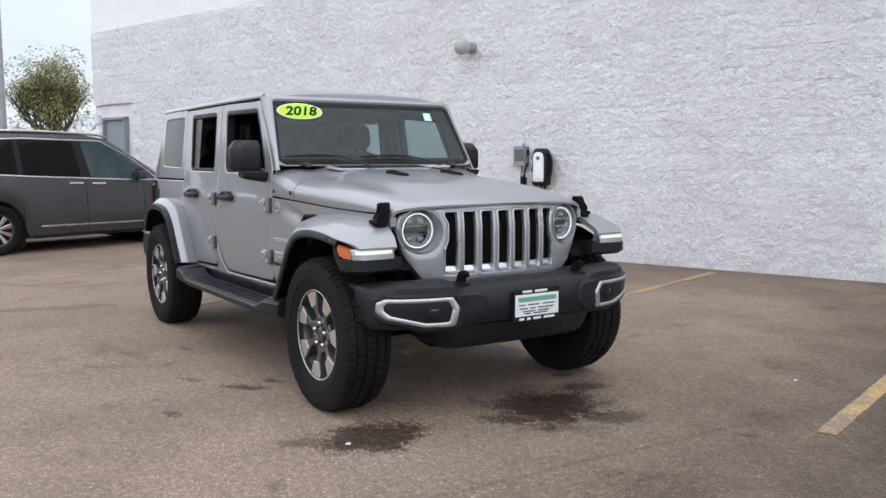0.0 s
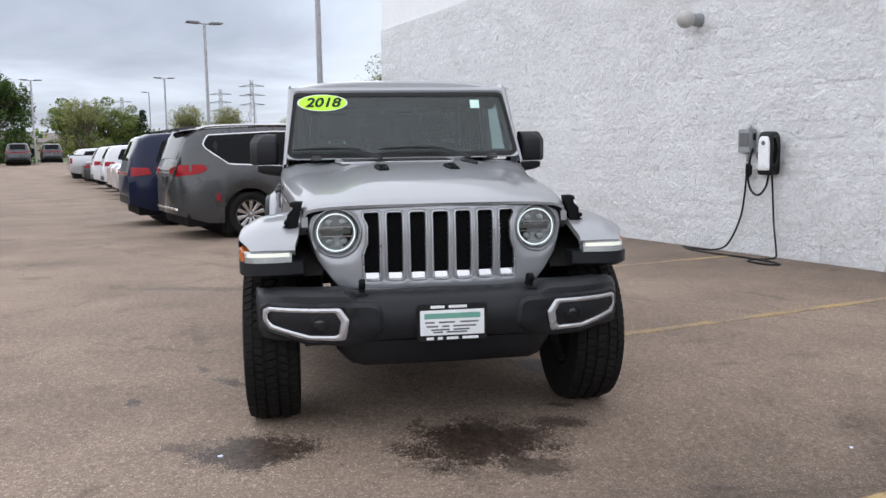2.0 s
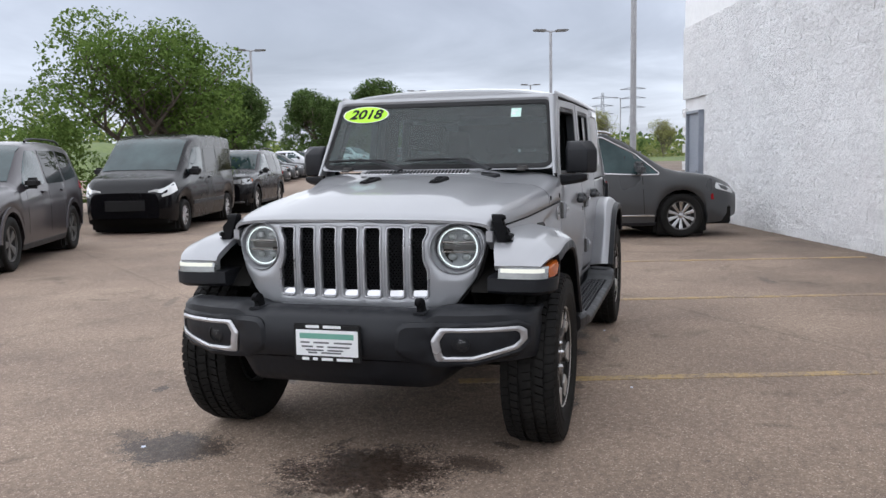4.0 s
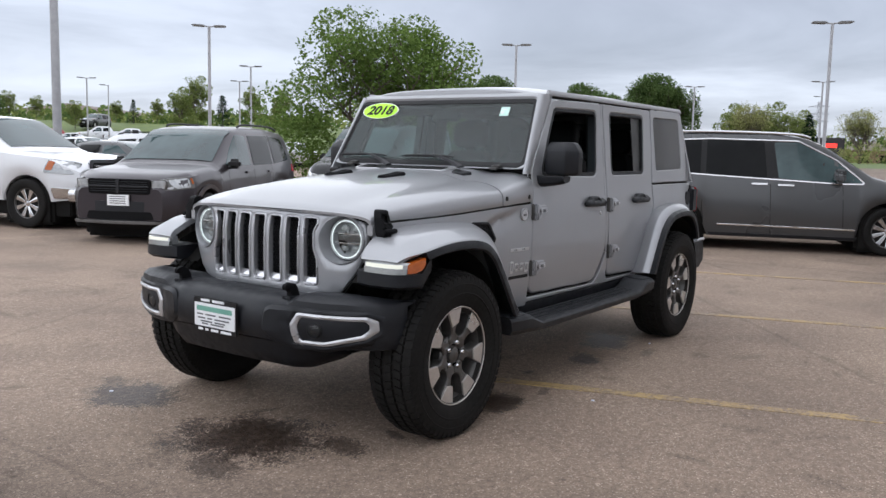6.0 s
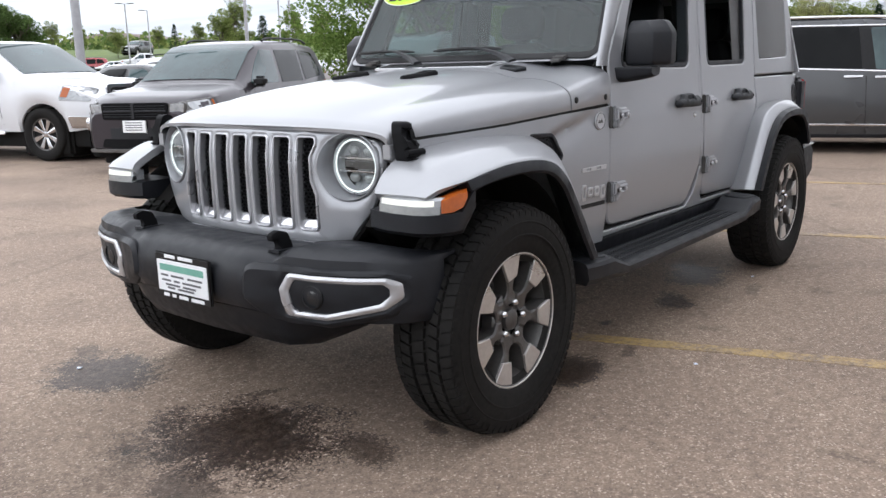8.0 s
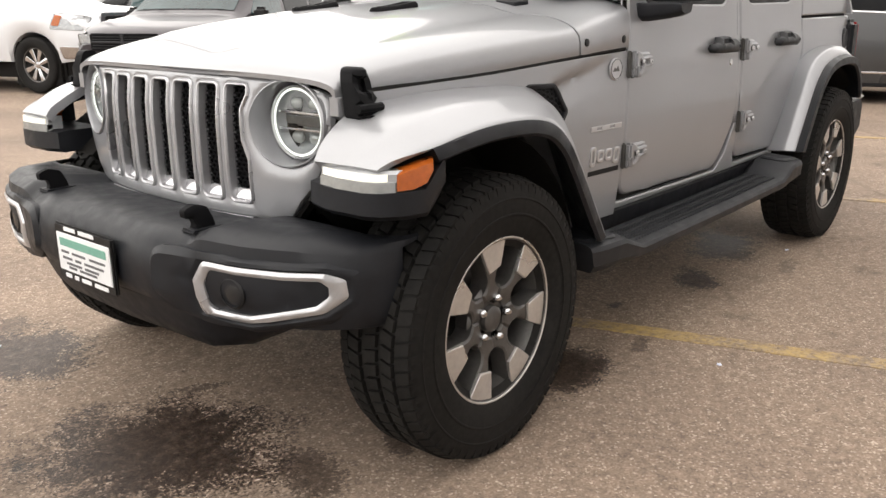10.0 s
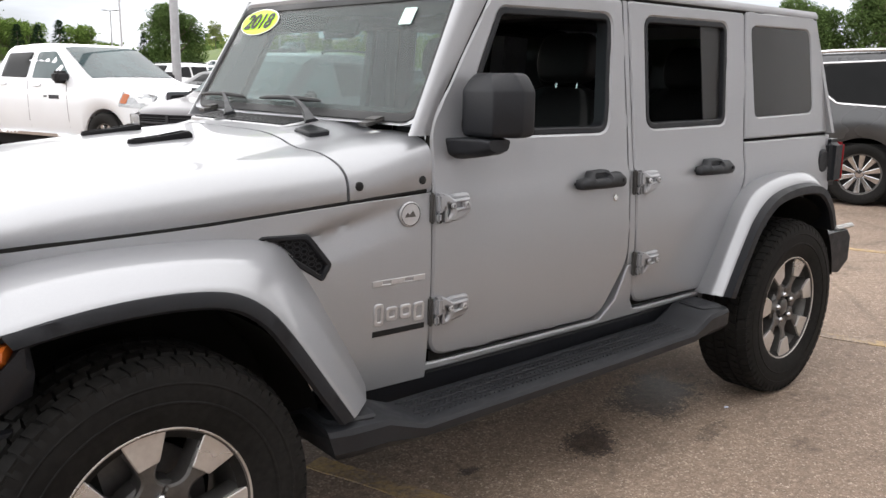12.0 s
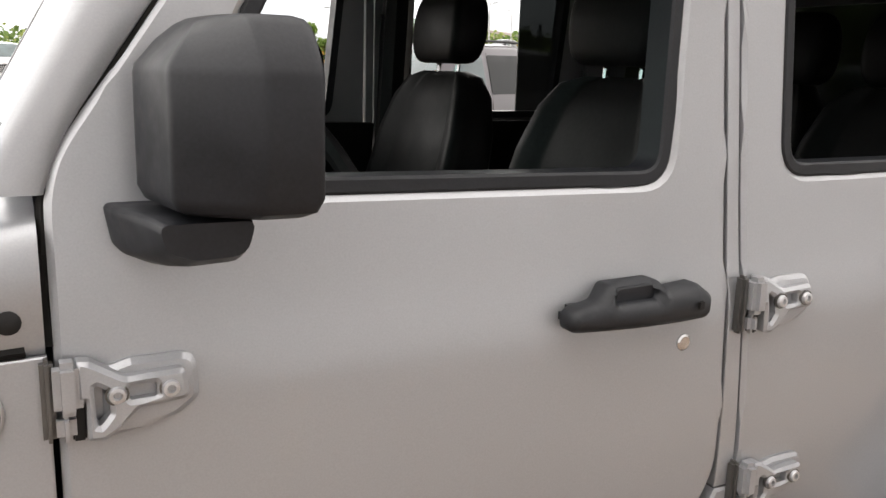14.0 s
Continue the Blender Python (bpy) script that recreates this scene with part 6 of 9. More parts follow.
def suv_wheel():
    """Outer face towards +y."""
    wh = part("wheel", tyre_mesh(TR, 0.255, 0.222), RUBBER, suv, "all-terrain tyre on an eighteen-inch alloy wheel", 50)
    part("tread", tread_blocks(TR, 0.245), RUBBER, wh, "blocky tyre tread", 0)
    part("tyre_ring", revolve([(0.30, 0.128), (0.302, 0.1295), (0.306, 0.1295), (0.308, 0.128)], 72).join(revolve([(0.345, 0.127), (0.347, 0.1285), (0.350, 0.1285), (0.352, 0.127)], 72)), RUBBER, wh)
    rim = part("rim", revolve([(0.230, 0.106), (0.2365, 0.110), (0.2385, 0.104), (0.228, 0.085), (0.218, 0.065), (0.209, 0.0), (0.205, -0.10)], 72), GUNMETAL, wh, "grey and polished seven-spoke rim", 40)
    part("rim_edge", revolve([(0.2340, 0.1095), (0.2355, 0.1115), (0.2385, 0.1118), (0.2405, 0.1105), (0.241, 0.104), (0.240, 0.09)], 72), ALLOY, rim)
    fy = lambda x, z, lift=0.0: 0.103 - 0.022 * max(0.0, 1 - math.hypot(x, z) / 0.15) + lift
    for i in range(7):
        a = 84 + 360 / 7 * i
        # windows with a round inner end stand between the spokes
        edge = lambda sd, t, off: tuple(Vector(polar(t, a + sd * 180 / 7)) + Vector(polar(off, a + sd * (180 / 7 - 90))))
        half = lambda sd: [edge(sd, 0.060, 0.0), edge(sd, 0.0925, 0.001), edge(sd, 0.0945, 0.012), edge(sd, 0.100, 0.024), edge(sd, 0.110, 0.034), edge(sd, 0.124, 0.0395), edge(sd, 0.17, 0.0425), edge(sd, 0.2275, 0.0485)]
        o = half(-1) + [polar(0.2365, a - 5), polar(0.2365, a + 5)] + half(1)[::-1]
        sp = part("spoke", panel(o, lambda x, z, d: (x, fy(x, z) - 0.006 - d, z), 0.06, 0.005, step=0.035), GUNMETAL, rim, "", 30)
        f = [edge(-1, 0.143, 0.0425), edge(-1, 0.17, 0.0437), edge(-1, 0.2275, 0.0495), polar(0.2362, a - 5), polar(0.2362, a + 5), edge(1, 0.2275, 0.0495), edge(1, 0.17, 0.0437), edge(1, 0.152, 0.0428)]
        part("spoke_face", panel(f, lambda x, z, d: (x, fy(x, z) + 0.001 - d, z), 0.01, 0.002, step=0.05), ALLOY, sp, "polished spoke face")
    hub = part("hub", revolve([(0.0001, 0.070), (0.04, 0.071), (0.080, 0.080), (0.092, 0.082), (0.100, 0.07), (0.100, 0.02)], 42), GUNMETAL, rim, "", 30)
    part("centre_cap", revolve([(0.0001, 0.092), (0.028, 0.091), (0.037, 0.086), (0.040, 0.062)], 28), GUNMETAL, hub)
    for i in range(5):
        a = 103 + 72 * i
        x, z = polar(0.0620, a)
        part("wheel_nut", Geo().join(revolve([(0.0001, 0.026), (0.006, 0.0252), (0.0105, 0.021), (0.0130, 0.014), (0.0140, 0.0)], 12), at(x, 0.076, z)), CHROME, hub)
        part("nut_well", Geo().join(revolve([(0.0180, 0.003), (0.0180, -0.004), (0.0105, -0.004)], 14), at(x, 0.0765, z)), DARK, hub)
    part("brake_disc", revolve([(0.0001, 0.0), (0.165, 0.0), (0.165, -0.02)], 40), GUNMETAL, wh)
    part("brake_hat", revolve([(0.17, -0.03), (0.20, -0.05), (0.0001, -0.06)], 30), DARK, wh)
    part("caliper", block(0.10, 0.08, 0.20, 0.02, at(0.135, -0.01, 0.05, 0, 12, 0)), DARK, wh)
    return wh


first = suv_wheel()
first.matrix_basis = at(0, TY, TR)
for x, y, r, spin in ((AXLE, TY, 0, 23), (0, -TY, 180, 11), (AXLE, -TY, 180, 31)):
    copy_thing(first, at(x, y, TR, 0, 0, r) @ pose(0, 0, 0, 0, spin, 0))

# ---- parked vehicles: x ahead, origin on the ground midway between the axles ----
class Shape:
    """A car body from lines along its length: belt, top, half-widths, sill and wheel arches."""

    def __init__(self, belt, top, wide, roof, sill, wheels, r):
        self.belt, self.top, self.wide, self.roof, self.sill = map(curve1, (belt, top, wide, roof, sill))
        self.wheels, self.r = wheels, r
        self.x0, self.x1 = top[0][0], top[-1][0]

    def low(self, x):
        z = self.sill(x)
        for w in self.wheels:
            k = (self.r + 0.055) ** 2 - (x - w) ** 2
            if k > 0:
                z = max(z, self.r + math.sqrt(k))
        return z

    def section(self, x, low=None):
        zb, zs, zt = self.low(x) if low is None else low, self.belt(x), self.top(x)
        w, t = self.wide(x), self.roof(x)
        zs = min(zs, zt - 0.03)
        zb = min(zb, zs - 0.08)
        m = zb + (zs - zb) * 0.45
        return [(w * 0.955, zb), (w * 0.99, zb + (zs - zb) * 0.18), (w, m), (w * 0.993, zb + (zs - zb) * 0.78), (w * 0.968, zs),
                (t + (w * 0.968 - t) * 0.52, zs + (zt - zs) * 0.52), (t + 0.025, zt - min(0.07, (zt - zs) * 0.25)), (t - 0.03, zt - min(0.02, (zt - zs) * 0.1)), (t * 0.6, zt + 0.004), (0, zt + 0.008)]

    def y(self, x, z):
        s = self.section(x, self.sill(x))[:7]
        return float(np.interp(z, [p[1] for p in s], [p[0] for p in s]))

    def side(self, sg, lift=0.0):
        return lambda a, b, d: (a, sg * (self.y(a, b) + lift - d), b)

    def body(self):
        xs = set(np.round(np.linspace(self.x0, self.x1, int((self.x1 - self.x0) / 0.11)), 3))
        for w in self.wheels:
            xs |= {round(w + (self.r + 0.055) * math.cos(math.pi * i / 14), 3) for i in range(15)}
        rings = []
        for x in sorted(xs):
            s = self.section(x)
            rings.append([(x, y, z) for y, z in s] + [(x, -y, z) for y, z in reversed(s[:-1])])
        return loft(rings)

    def over(self, x_a, x_b, f_a, f_b, lift=0.018):
        """Glass laid on the slope between two stations."""
        top, bot = [], []
        g = Geo()
        k = 8
        for i in range(k + 1):
            x = x_a + (x_b - x_a) * i / k
            f = f_a + (f_b - f_a) * i / k
            for q in range(9):
                s = -1 + 2 * q / 8
                t = self.roof(x) * f
                g.v.append((x, s * t, self.top(x) + lift - 0.010 * s * s - (0.0 if abs(s) < 0.9 else 0.014)))
        for i in range(k):
            for q in range(8):
                a = i * 9 + q
                g.f.append((a, a + 1, a + 10, a + 9))
        return g


def car_wheel(parent, r, rim, w, spokes, metal, label, fat=1.0):
    wh = part("wheel", tyre_mesh(r, w, rim, 40), RUBBER, parent, label, 50)
    o = w / 2
    rm = part("rim", revolve([(rim * 0.985, o * 0.70), (rim * 1.02, o * 0.80), (rim * 0.97, o * 0.78), (rim * 0.93, o * 0.5), (rim * 0.90, -o * 0.6), (0.001, -o * 0.6)], 40), GUNMETAL, wh)
    g = Geo()
    for i in range(spokes):
        a = 360 / spokes * i
        d = 360 / spokes * 0.22 * fat
        p = rpoly([polar(rim * 0.22, a - d * 2.2), polar(rim * 0.97, a - d), polar(rim * 0.97, a + d), polar(rim * 0.22, a + d * 2.2)])
        g.join(panel(p, lambda x, z, q: (x, o * 0.70 - 0.10 * max(0, 0.6 - math.hypot(x, z) / rim) * rim - q, z), 0.03, 0.004, step=0.2))
    part("spokes", g, metal, rm, "alloy spokes")
    part("centre_cap", revolve([(0.0001, o * 0.66), (rim * 0.18, o * 0.64), (rim * 0.24, o * 0.5)], 18), metal, rm)
    return wh


def four_wheels(car, wh, wheels, y, r):
    wh.matrix_basis = at(wheels[0], y, r)
    for x, sg in ((wheels[1], 1), (wheels[0], -1), (wheels[1], -1)):
        copy_thing(wh, at(x, sg * y, r, 0, 0, 0 if sg > 0 else 180) @ pose(0, 0, 0, 0, 37 * x, 0))


def build_car(kind, label, sh, paint, doors=(), glass=(), front_glass=None, rear_glass=None, rim=0.22, tyre_w=0.22, spokes=10, metal=ALLOY, chrome=None, cabin=True, group="", fat=1.0, see=False):
    car = thing(kind, label, "vehicle", group)
    b = part("body", sh.body(), paint, car, "", 38)
    for sg in (1, -1):
        for q, loop in enumerate(glass):
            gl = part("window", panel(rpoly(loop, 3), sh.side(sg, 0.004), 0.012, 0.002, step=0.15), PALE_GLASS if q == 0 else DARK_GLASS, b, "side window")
            if chrome:
                part("window_trim", panel(ring_of(rpoly(loop, 3), 0.010), sh.side(sg, 0.003), 0.012, 0.002, [ring_of(rpoly(loop, 3), -0.001)], 0.15), chrome, gl)
        for x_, z0, z1, slope in doors:
            part("door_seam", panel([(x_ - 0.004, z0), (x_ + 0.004, z0), (x_ + 0.004 + slope, z1), (x_ - 0.004 + slope, z1)], sh.side(sg, 0.0015), 0.004, 0, step=0.12), DARK, b)
    if front_glass:
        # the windscreen takes the glass with the sky's sheen painted in
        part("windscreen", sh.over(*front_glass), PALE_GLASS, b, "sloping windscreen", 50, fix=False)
    if rear_glass:
        part("rear_window", sh.over(*rear_glass), DARK_GLASS, b, "", 50, fix=False)
    part("underside", block(sh.x1 - sh.x0 - 0.3, sh.wide(0) * 1.7, 0.3, 0.02, at((sh.x0 + sh.x1) / 2, 0, 0.36)), DARK, b)
    for w in sh.wheels:
        part("wheel_well", block(2 * sh.r + 0.16, sh.wide(0) * 1.86, sh.r + 0.3, 0.05, at(w, 0, sh.r + 0.02)), DARK, b)
    wh = car_wheel(car, sh.r, rim, tyre_w, spokes, metal, "alloy wheel with a black tyre", fat)
    four_wheels(car, wh, sh.wheels, sh.wide(0) - tyre_w / 2 - 0.015, sh.r)
    return car, b


def on(sh, b, name, loop, mat, lift=0.005, depth=0.02, label="", sides=(1, -1)):
    for sg in sides:
        part(name, panel(rpoly(loop, 3), sh.side(sg, lift), depth, 0.003, step=0.1), mat, b, label)


def face(sh, b, name, loop, mat, x, back=False, depth=0.03, bow=0.05, label="", lean=0.0):
    s = -1 if back else 1
    part(name, panel(rpoly(loop, 3), lambda a, q, d: (x - s * (bow * a * a + d) - lean * (q - 0.6), a, q), depth, 0.004, step=0.12), mat, b, label)


def mirrors(b, x, y, z, mat, s=1.0):
    for sg in (1, -1):
        g = Geo().join(block(0.13 * s, 0.20 * s, 0.15 * s, 0.045, at(x, sg * (y + 0.10), z), 3))
        m_ = part("wing_mirror", g, mat, b)
        part("mirror_foot", block(0.08, 0.10, 0.04, 0.015, at(x + 0.01, sg * (y + 0.01), z - 0.06)), PLASTIC, m_)


def minivan(label="", paint=GREY_PAINT):
    W = (1.46, -1.545)
    sh = Shape([(-2.66, 0.95), (-2.4, 1.10), (-1.0, 1.08), (0.6, 1.03), (1.3, 1.0), (2.0, 0.90), (2.48, 0.70)],
               [(-2.66, 1.05), (-2.60, 1.25), (-2.42, 1.66), (-2.2, 1.74), (-1.2, 1.785), (-0.2, 1.78), (0.24, 1.72), (0.58, 1.58), (1.22, 1.16), (1.42, 1.10), (2.0, 1.02), (2.35, 0.90), (2.48, 0.74)],
               [(-2.66, 0.66), (-2.58, 0.80), (-2.42, 0.91), (-2.0, 0.99), (1.4, 1.0), (2.0, 0.95), (2.3, 0.84), (2.48, 0.66)],
               [(-2.66, 0.70), (-2.4, 0.70), (-2.0, 0.74), (0.0, 0.75), (0.7, 0.74), (1.35, 0.82), (2.0, 0.80), (2.48, 0.55)],
               [(-2.66, 0.40), (-2.2, 0.26), (-1.0, 0.21), (1.0, 0.21), (2.1, 0.24), (2.48, 0.35)], W, 0.365)
    car, b = build_car("minivan", label, sh, paint, ((0.84, 0.32, 1.02, -0.04), (-0.16, 0.28, 1.70, -0.06), (-1.16, 0.55, 1.12, 0.0)),
                       ([(-0.08, 1.10, 0.02), (-0.16, 1.63, 0.03), (0.18, 1.635, 0.1), (0.72, 1.36, 0.1), (1.07, 1.06, 0.02), (0.76, 1.05, 0.0)], [(-0.24, 1.10, 0.03), (-1.12, 1.14, 0.03), (-1.12, 1.655, 0.03), (-0.30, 1.64, 0.03)], [(-1.20, 1.14, 0.03), (-1.85, 1.19, 0.08), (-2.22, 1.46, 0.1), (-2.12, 1.60, 0.06), (-1.20, 1.655, 0.03)]),
                       (1.21, 0.29, 0.86, 0.93), (-2.60, -2.38, 0.85, 0.85), 0.235, 0.235, 10, CHROME, None, fat=1.1)
    BAND = rpoly([(1.10, 1.050, 0.02), (0.76, 1.045, 0.0), (-0.1, 1.085, 0.0), (-1.0, 1.125, 0.0), (-1.86, 1.175, 0.08), (-2.24, 1.46, 0.1), (-2.13, 1.615, 0.06), (-1.06, 1.668, 0.0), (-0.2, 1.655, 0.0), (0.18, 1.648, 0.1), (0.73, 1.372, 0.1)], 3)
    for sg in (1, -1):
        gb = part("window_band", panel(BAND, sh.side(sg, 0.002), 0.012, 0.001, step=0.12), BLACK_INK, b)
        part("window_trim", panel(ring_of(BAND, 0.016), sh.side(sg, 0.006), 0.014, 0.003, [ring_of(BAND, -0.004)], 0.12), CHROME, gb, "chrome line round the windows")
    on(sh, b, "chrome_strip", [(-0.92, 0.375, 0.01), (1.0, 0.36, 0.01), (1.0, 0.385, 0.01), (-0.92, 0.40, 0.01)], CHROME, 0.008, 0.02, "bright side strip")
    on(sh, b, "sill_trim", [(-1.02, 0.215), (1.02, 0.215), (1.05, 0.262), (-1.05, 0.262)], PLASTIC, 0.006)
    on(sh, b, "door_handle", [(-0.09, 0.985, 0.012), (0.14, 0.985, 0.012), (0.14, 1.015, 0.012), (-0.09, 1.015, 0.012)], CHROME, 0.03, 0.03, "chrome handle")
    on(sh, b, "door_handle", [(-0.46, 0.995, 0.012), (-0.23, 0.995, 0.012), (-0.23, 1.025, 0.012), (-0.46, 1.025, 0.012)], CHROME, 0.03, 0.03, "chrome handle")
    on(sh, b, "side_marker", [(1.95, 0.62, 0.01), (2.0, 0.62, 0.01), (1.99, 0.72, 0.01), (1.95, 0.70, 0.01)], RED_LENS, 0.006)
    on(sh, b, "side_marker", [(-2.08, 0.60, 0.01), (-2.02, 0.60, 0.01), (-2.03, 0.72, 0.01), (-2.08, 0.72, 0.01)], RED_LENS, 0.006)
    on(sh, b, "headlight", [(2.02, 0.80, 0.02), (2.40, 0.70, 0.02), (2.42, 0.78, 0.02), (2.05, 0.90, 0.02)], LAMP_GLASS, 0.006)
    on(sh, b, "tail_lamp", [(-2.64, 0.985, 0.02), (-2.30, 1.03, 0.04), (-2.17, 1.10, 0.03), (-2.26, 1.17, 0.03), (-2.60, 1.16, 0.02)], RED_LENS, 0.008, 0.03, "red wraparound tail lamp")
    face(sh, b, "tail_bar", [(-0.72, 1.045, 0.01), (0.72, 1.045, 0.01), (0.72, 1.085, 0.01), (-0.72, 1.085, 0.01)], BLACK_INK, -2.66, True, 0.04, 0.02)
    for s_ in (1, -1):
        face(sh, b, "tail_lamp", [(s_ * 0.40, 1.04, 0.02), (s_ * 0.66, 1.0, 0.02), (s_ * 0.66, 1.14, 0.02), (s_ * 0.42, 1.10, 0.02)], RED_LENS, -2.672, True, 0.05, 0.03, "red wraparound tail lamp")
    face(sh, b, "number_plate", [(-0.16, 0.86), (0.16, 0.86), (0.16, 0.98), (-0.16, 0.98)], TRIM, -2.675, True, 0.02, 0)
    face(sh, b, "bumper_strip", [(-0.75, 0.46, 0.01), (0.75, 0.46, 0.01), (0.72, 0.50, 0.01), (-0.72, 0.50, 0.01)], CHROME, -2.67, True, 0.03, 0.02)
    face(sh, b, "grille", [(-0.55, 0.46, 0.04), (0.55, 0.46, 0.04), (0.5, 0.66, 0.04), (-0.5, 0.66, 0.04)], BLACK_INK, 2.49, False)
    mirrors(b, 0.74, 0.95, 1.13, paint, 1.1)
    part("spoiler", block(0.28, 1.35, 0.04, 0.015, at(-2.40, 0, 1.73, 0, -8, 0)), paint, b)
    for sg in (1, -1):
        part("roof_rail", tube(spline([(0.35, sg * 0.70, 1.700), (0.1, sg * 0.715, 1.755), (-1.0, sg * 0.72, 1.782), (-2.0, sg * 0.70, 1.762), (-2.25, sg * 0.69, 1.715)], 4), 0.02, 8), CHROME, b, "silver roof rail")
    return car


def crossover(label, paint, trim=PLASTIC, metal=GUNMETAL, tall=1.0, group="", rails=True, kind="suv"):
    W = (1.445, -1.445)
    sh = Shape([(-2.42, 0.9), (-2.2, 1.06), (-1.0, 1.05), (0.4, 1.02), (1.1, 1.03), (1.9, 0.95), (2.36, 0.72)],
               [(-2.42, 1.0), (-2.36, 1.25), (-2.18, 1.58 * tall), (-2.0, 1.66 * tall), (-1.0, 1.72 * tall), (-0.2, 1.705 * tall), (0.15, 1.66 * tall), (0.4, 1.56 * tall), (1.02, 1.16), (1.15, 1.10), (1.8, 1.03), (2.2, 0.95), (2.36, 0.78)],
               [(-2.42, 0.74), (-2.25, 0.86), (-1.8, 0.915), (1.3, 0.915), (1.9, 0.88), (2.2, 0.79), (2.36, 0.64)],
               [(-2.42, 0.62), (-2.1, 0.66), (-1.6, 0.68), (0.0, 0.69), (0.4, 0.68), (1.02, 0.76), (1.9, 0.74), (2.36, 0.56)],
               [(-2.42, 0.42), (-2.0, 0.28), (-0.9, 0.23), (0.9, 0.23), (1.95, 0.27), (2.36, 0.34)], W, 0.36)
    car, b = build_car(kind, label, sh, paint, ((0.80, 0.32, 1.02, -0.05), (-0.22, 0.30, 1.60 * tall, -0.05), (-1.15, 0.62, 1.60 * tall, -0.02)),
                       ([(0.80, 1.09, 0.03), (-0.14, 1.09, 0.03), (-0.17, 1.56 * tall, 0.04), (0.18, 1.57 * tall, 0.1)], [(-0.26, 1.09, 0.03), (-1.08, 1.10, 0.03), (-1.12, 1.58 * tall, 0.04), (-0.27, 1.57 * tall, 0.04)], [(-1.18, 1.11, 0.03), (-1.95, 1.17, 0.06), (-1.78, 1.54 * tall, 0.06), (-1.20, 1.58 * tall, 0.04)]),
                       (1.02, 0.20, 0.96, 0.98), (-2.37, -2.12, 0.85, 0.85), 0.225, 0.225, 5, metal, group=group, fat=1.0)
    for w in W:
        g = Geo()
        ring = [[(w + (0.36 + q) * math.cos(a), (sh.y(w, 0.7) + o), 0.36 + (0.36 + q) * math.sin(a)) for q, o in ((0.05, 0.012), (0.11, 0.012), (0.115, -0.01), (0.05, -0.01))] for a in [math.pi * (0.02 + 0.96 * i / 14) for i in range(15)]]
        for sg in (1, -1):
            part("arch_trim", loft([[(p[0], sg * p[1], p[2]) for p in r_] for r_ in ring]), trim, b, "", 40)
    on(sh, b, "sill_trim", [(-1.0, 0.235), (1.0, 0.235), (1.02, 0.31), (-1.02, 0.31)], PLASTIC, 0.006)
    for x_ in (0.02, -0.92):
        on(sh, b, "door_handle", [(x_ - 0.08, 0.965, 0.01), (x_ + 0.10, 0.965, 0.01), (x_ + 0.10, 0.998, 0.01), (x_ - 0.08, 0.998, 0.01)], paint, 0.03, 0.03)
    on(sh, b, "headlight", [(1.86, 0.79, 0.03), (2.31, 0.76, 0.02), (2.32, 0.905, 0.03), (1.90, 0.955, 0.03)], GUNMETAL, 0.008, 0.03, "dark-housed headlight")
    on(sh, b, "headlight_lens", [(1.95, 0.80, 0.03), (2.28, 0.775, 0.02), (2.29, 0.892, 0.03), (1.97, 0.930, 0.03)], HEADLAMP, 0.011, 0.03, "clear lens")
    on(sh, b, "turn_signal", [(1.89, 0.85, 0.01), (1.925, 0.845, 0.01), (1.94, 0.925, 0.01), (1.915, 0.93, 0.01)], AMBER, 0.011, 0.03)
    for s_ in (1, -1):
        face(sh, b, "headlight", [(s_ * 0.46, 0.77, 0.02), (s_ * 0.67, 0.77, 0.02), (s_ * 0.69, 0.905, 0.03), (s_ * 0.47, 0.895, 0.02)], GUNMETAL, 2.392, bow=0.20)
        face(sh, b, "headlight_lens", [(s_ * 0.48, 0.785, 0.02), (s_ * 0.65, 0.785, 0.02), (s_ * 0.67, 0.895, 0.03), (s_ * 0.49, 0.885, 0.02)], HEADLAMP, 2.396, bow=0.20)
    face(sh, b, "grille", [(-0.46, 0.70, 0.04), (0.46, 0.70, 0.04), (0.47, 0.91, 0.04), (-0.47, 0.91, 0.04)], MESH, 2.402, bow=0.14)
    for z_ in (0.74, 0.77, 0.84, 0.87):
        face(sh, b, "grille_bar", [(-0.43, z_ - 0.004), (0.43, z_ - 0.004), (0.43, z_ + 0.004), (-0.43, z_ + 0.004)], TRIM, 2.408, bow=0.14)
    face(sh, b, "grille_bar", [(-0.44, 0.795), (0.44, 0.795), (0.44, 0.82), (-0.44, 0.82)], TRIM, 2.414, bow=0.14)
    face(sh, b, "grille_bar", [(-0.022, 0.71), (0.022, 0.71), (0.022, 0.90), (-0.022, 0.90)], TRIM, 2.416, bow=0.14)
    face(sh, b, "lower_fascia", [(-0.70, 0.335, 0.03), (0.70, 0.335, 0.03), (0.70, 0.57, 0.05), (0.50, 0.60, 0.05), (-0.50, 0.60, 0.05), (-0.70, 0.57, 0.05)], PLASTIC, 2.388, bow=0.20, depth=0.06, label="black lower bumper")
    face(sh, b, "bumper_lip", [(-0.72, 0.285, 0.02), (0.72, 0.285, 0.02), (0.74, 0.330, 0.02), (-0.74, 0.330, 0.02)], GUNMETAL, 2.405, bow=0.19, depth=0.07)
    for s_ in (1, -1):
        face(sh, b, "fog_lamp", circle(s_ * 0.60, 0.50, 0.045, 14), GUNMETAL, 2.392, bow=0.20)
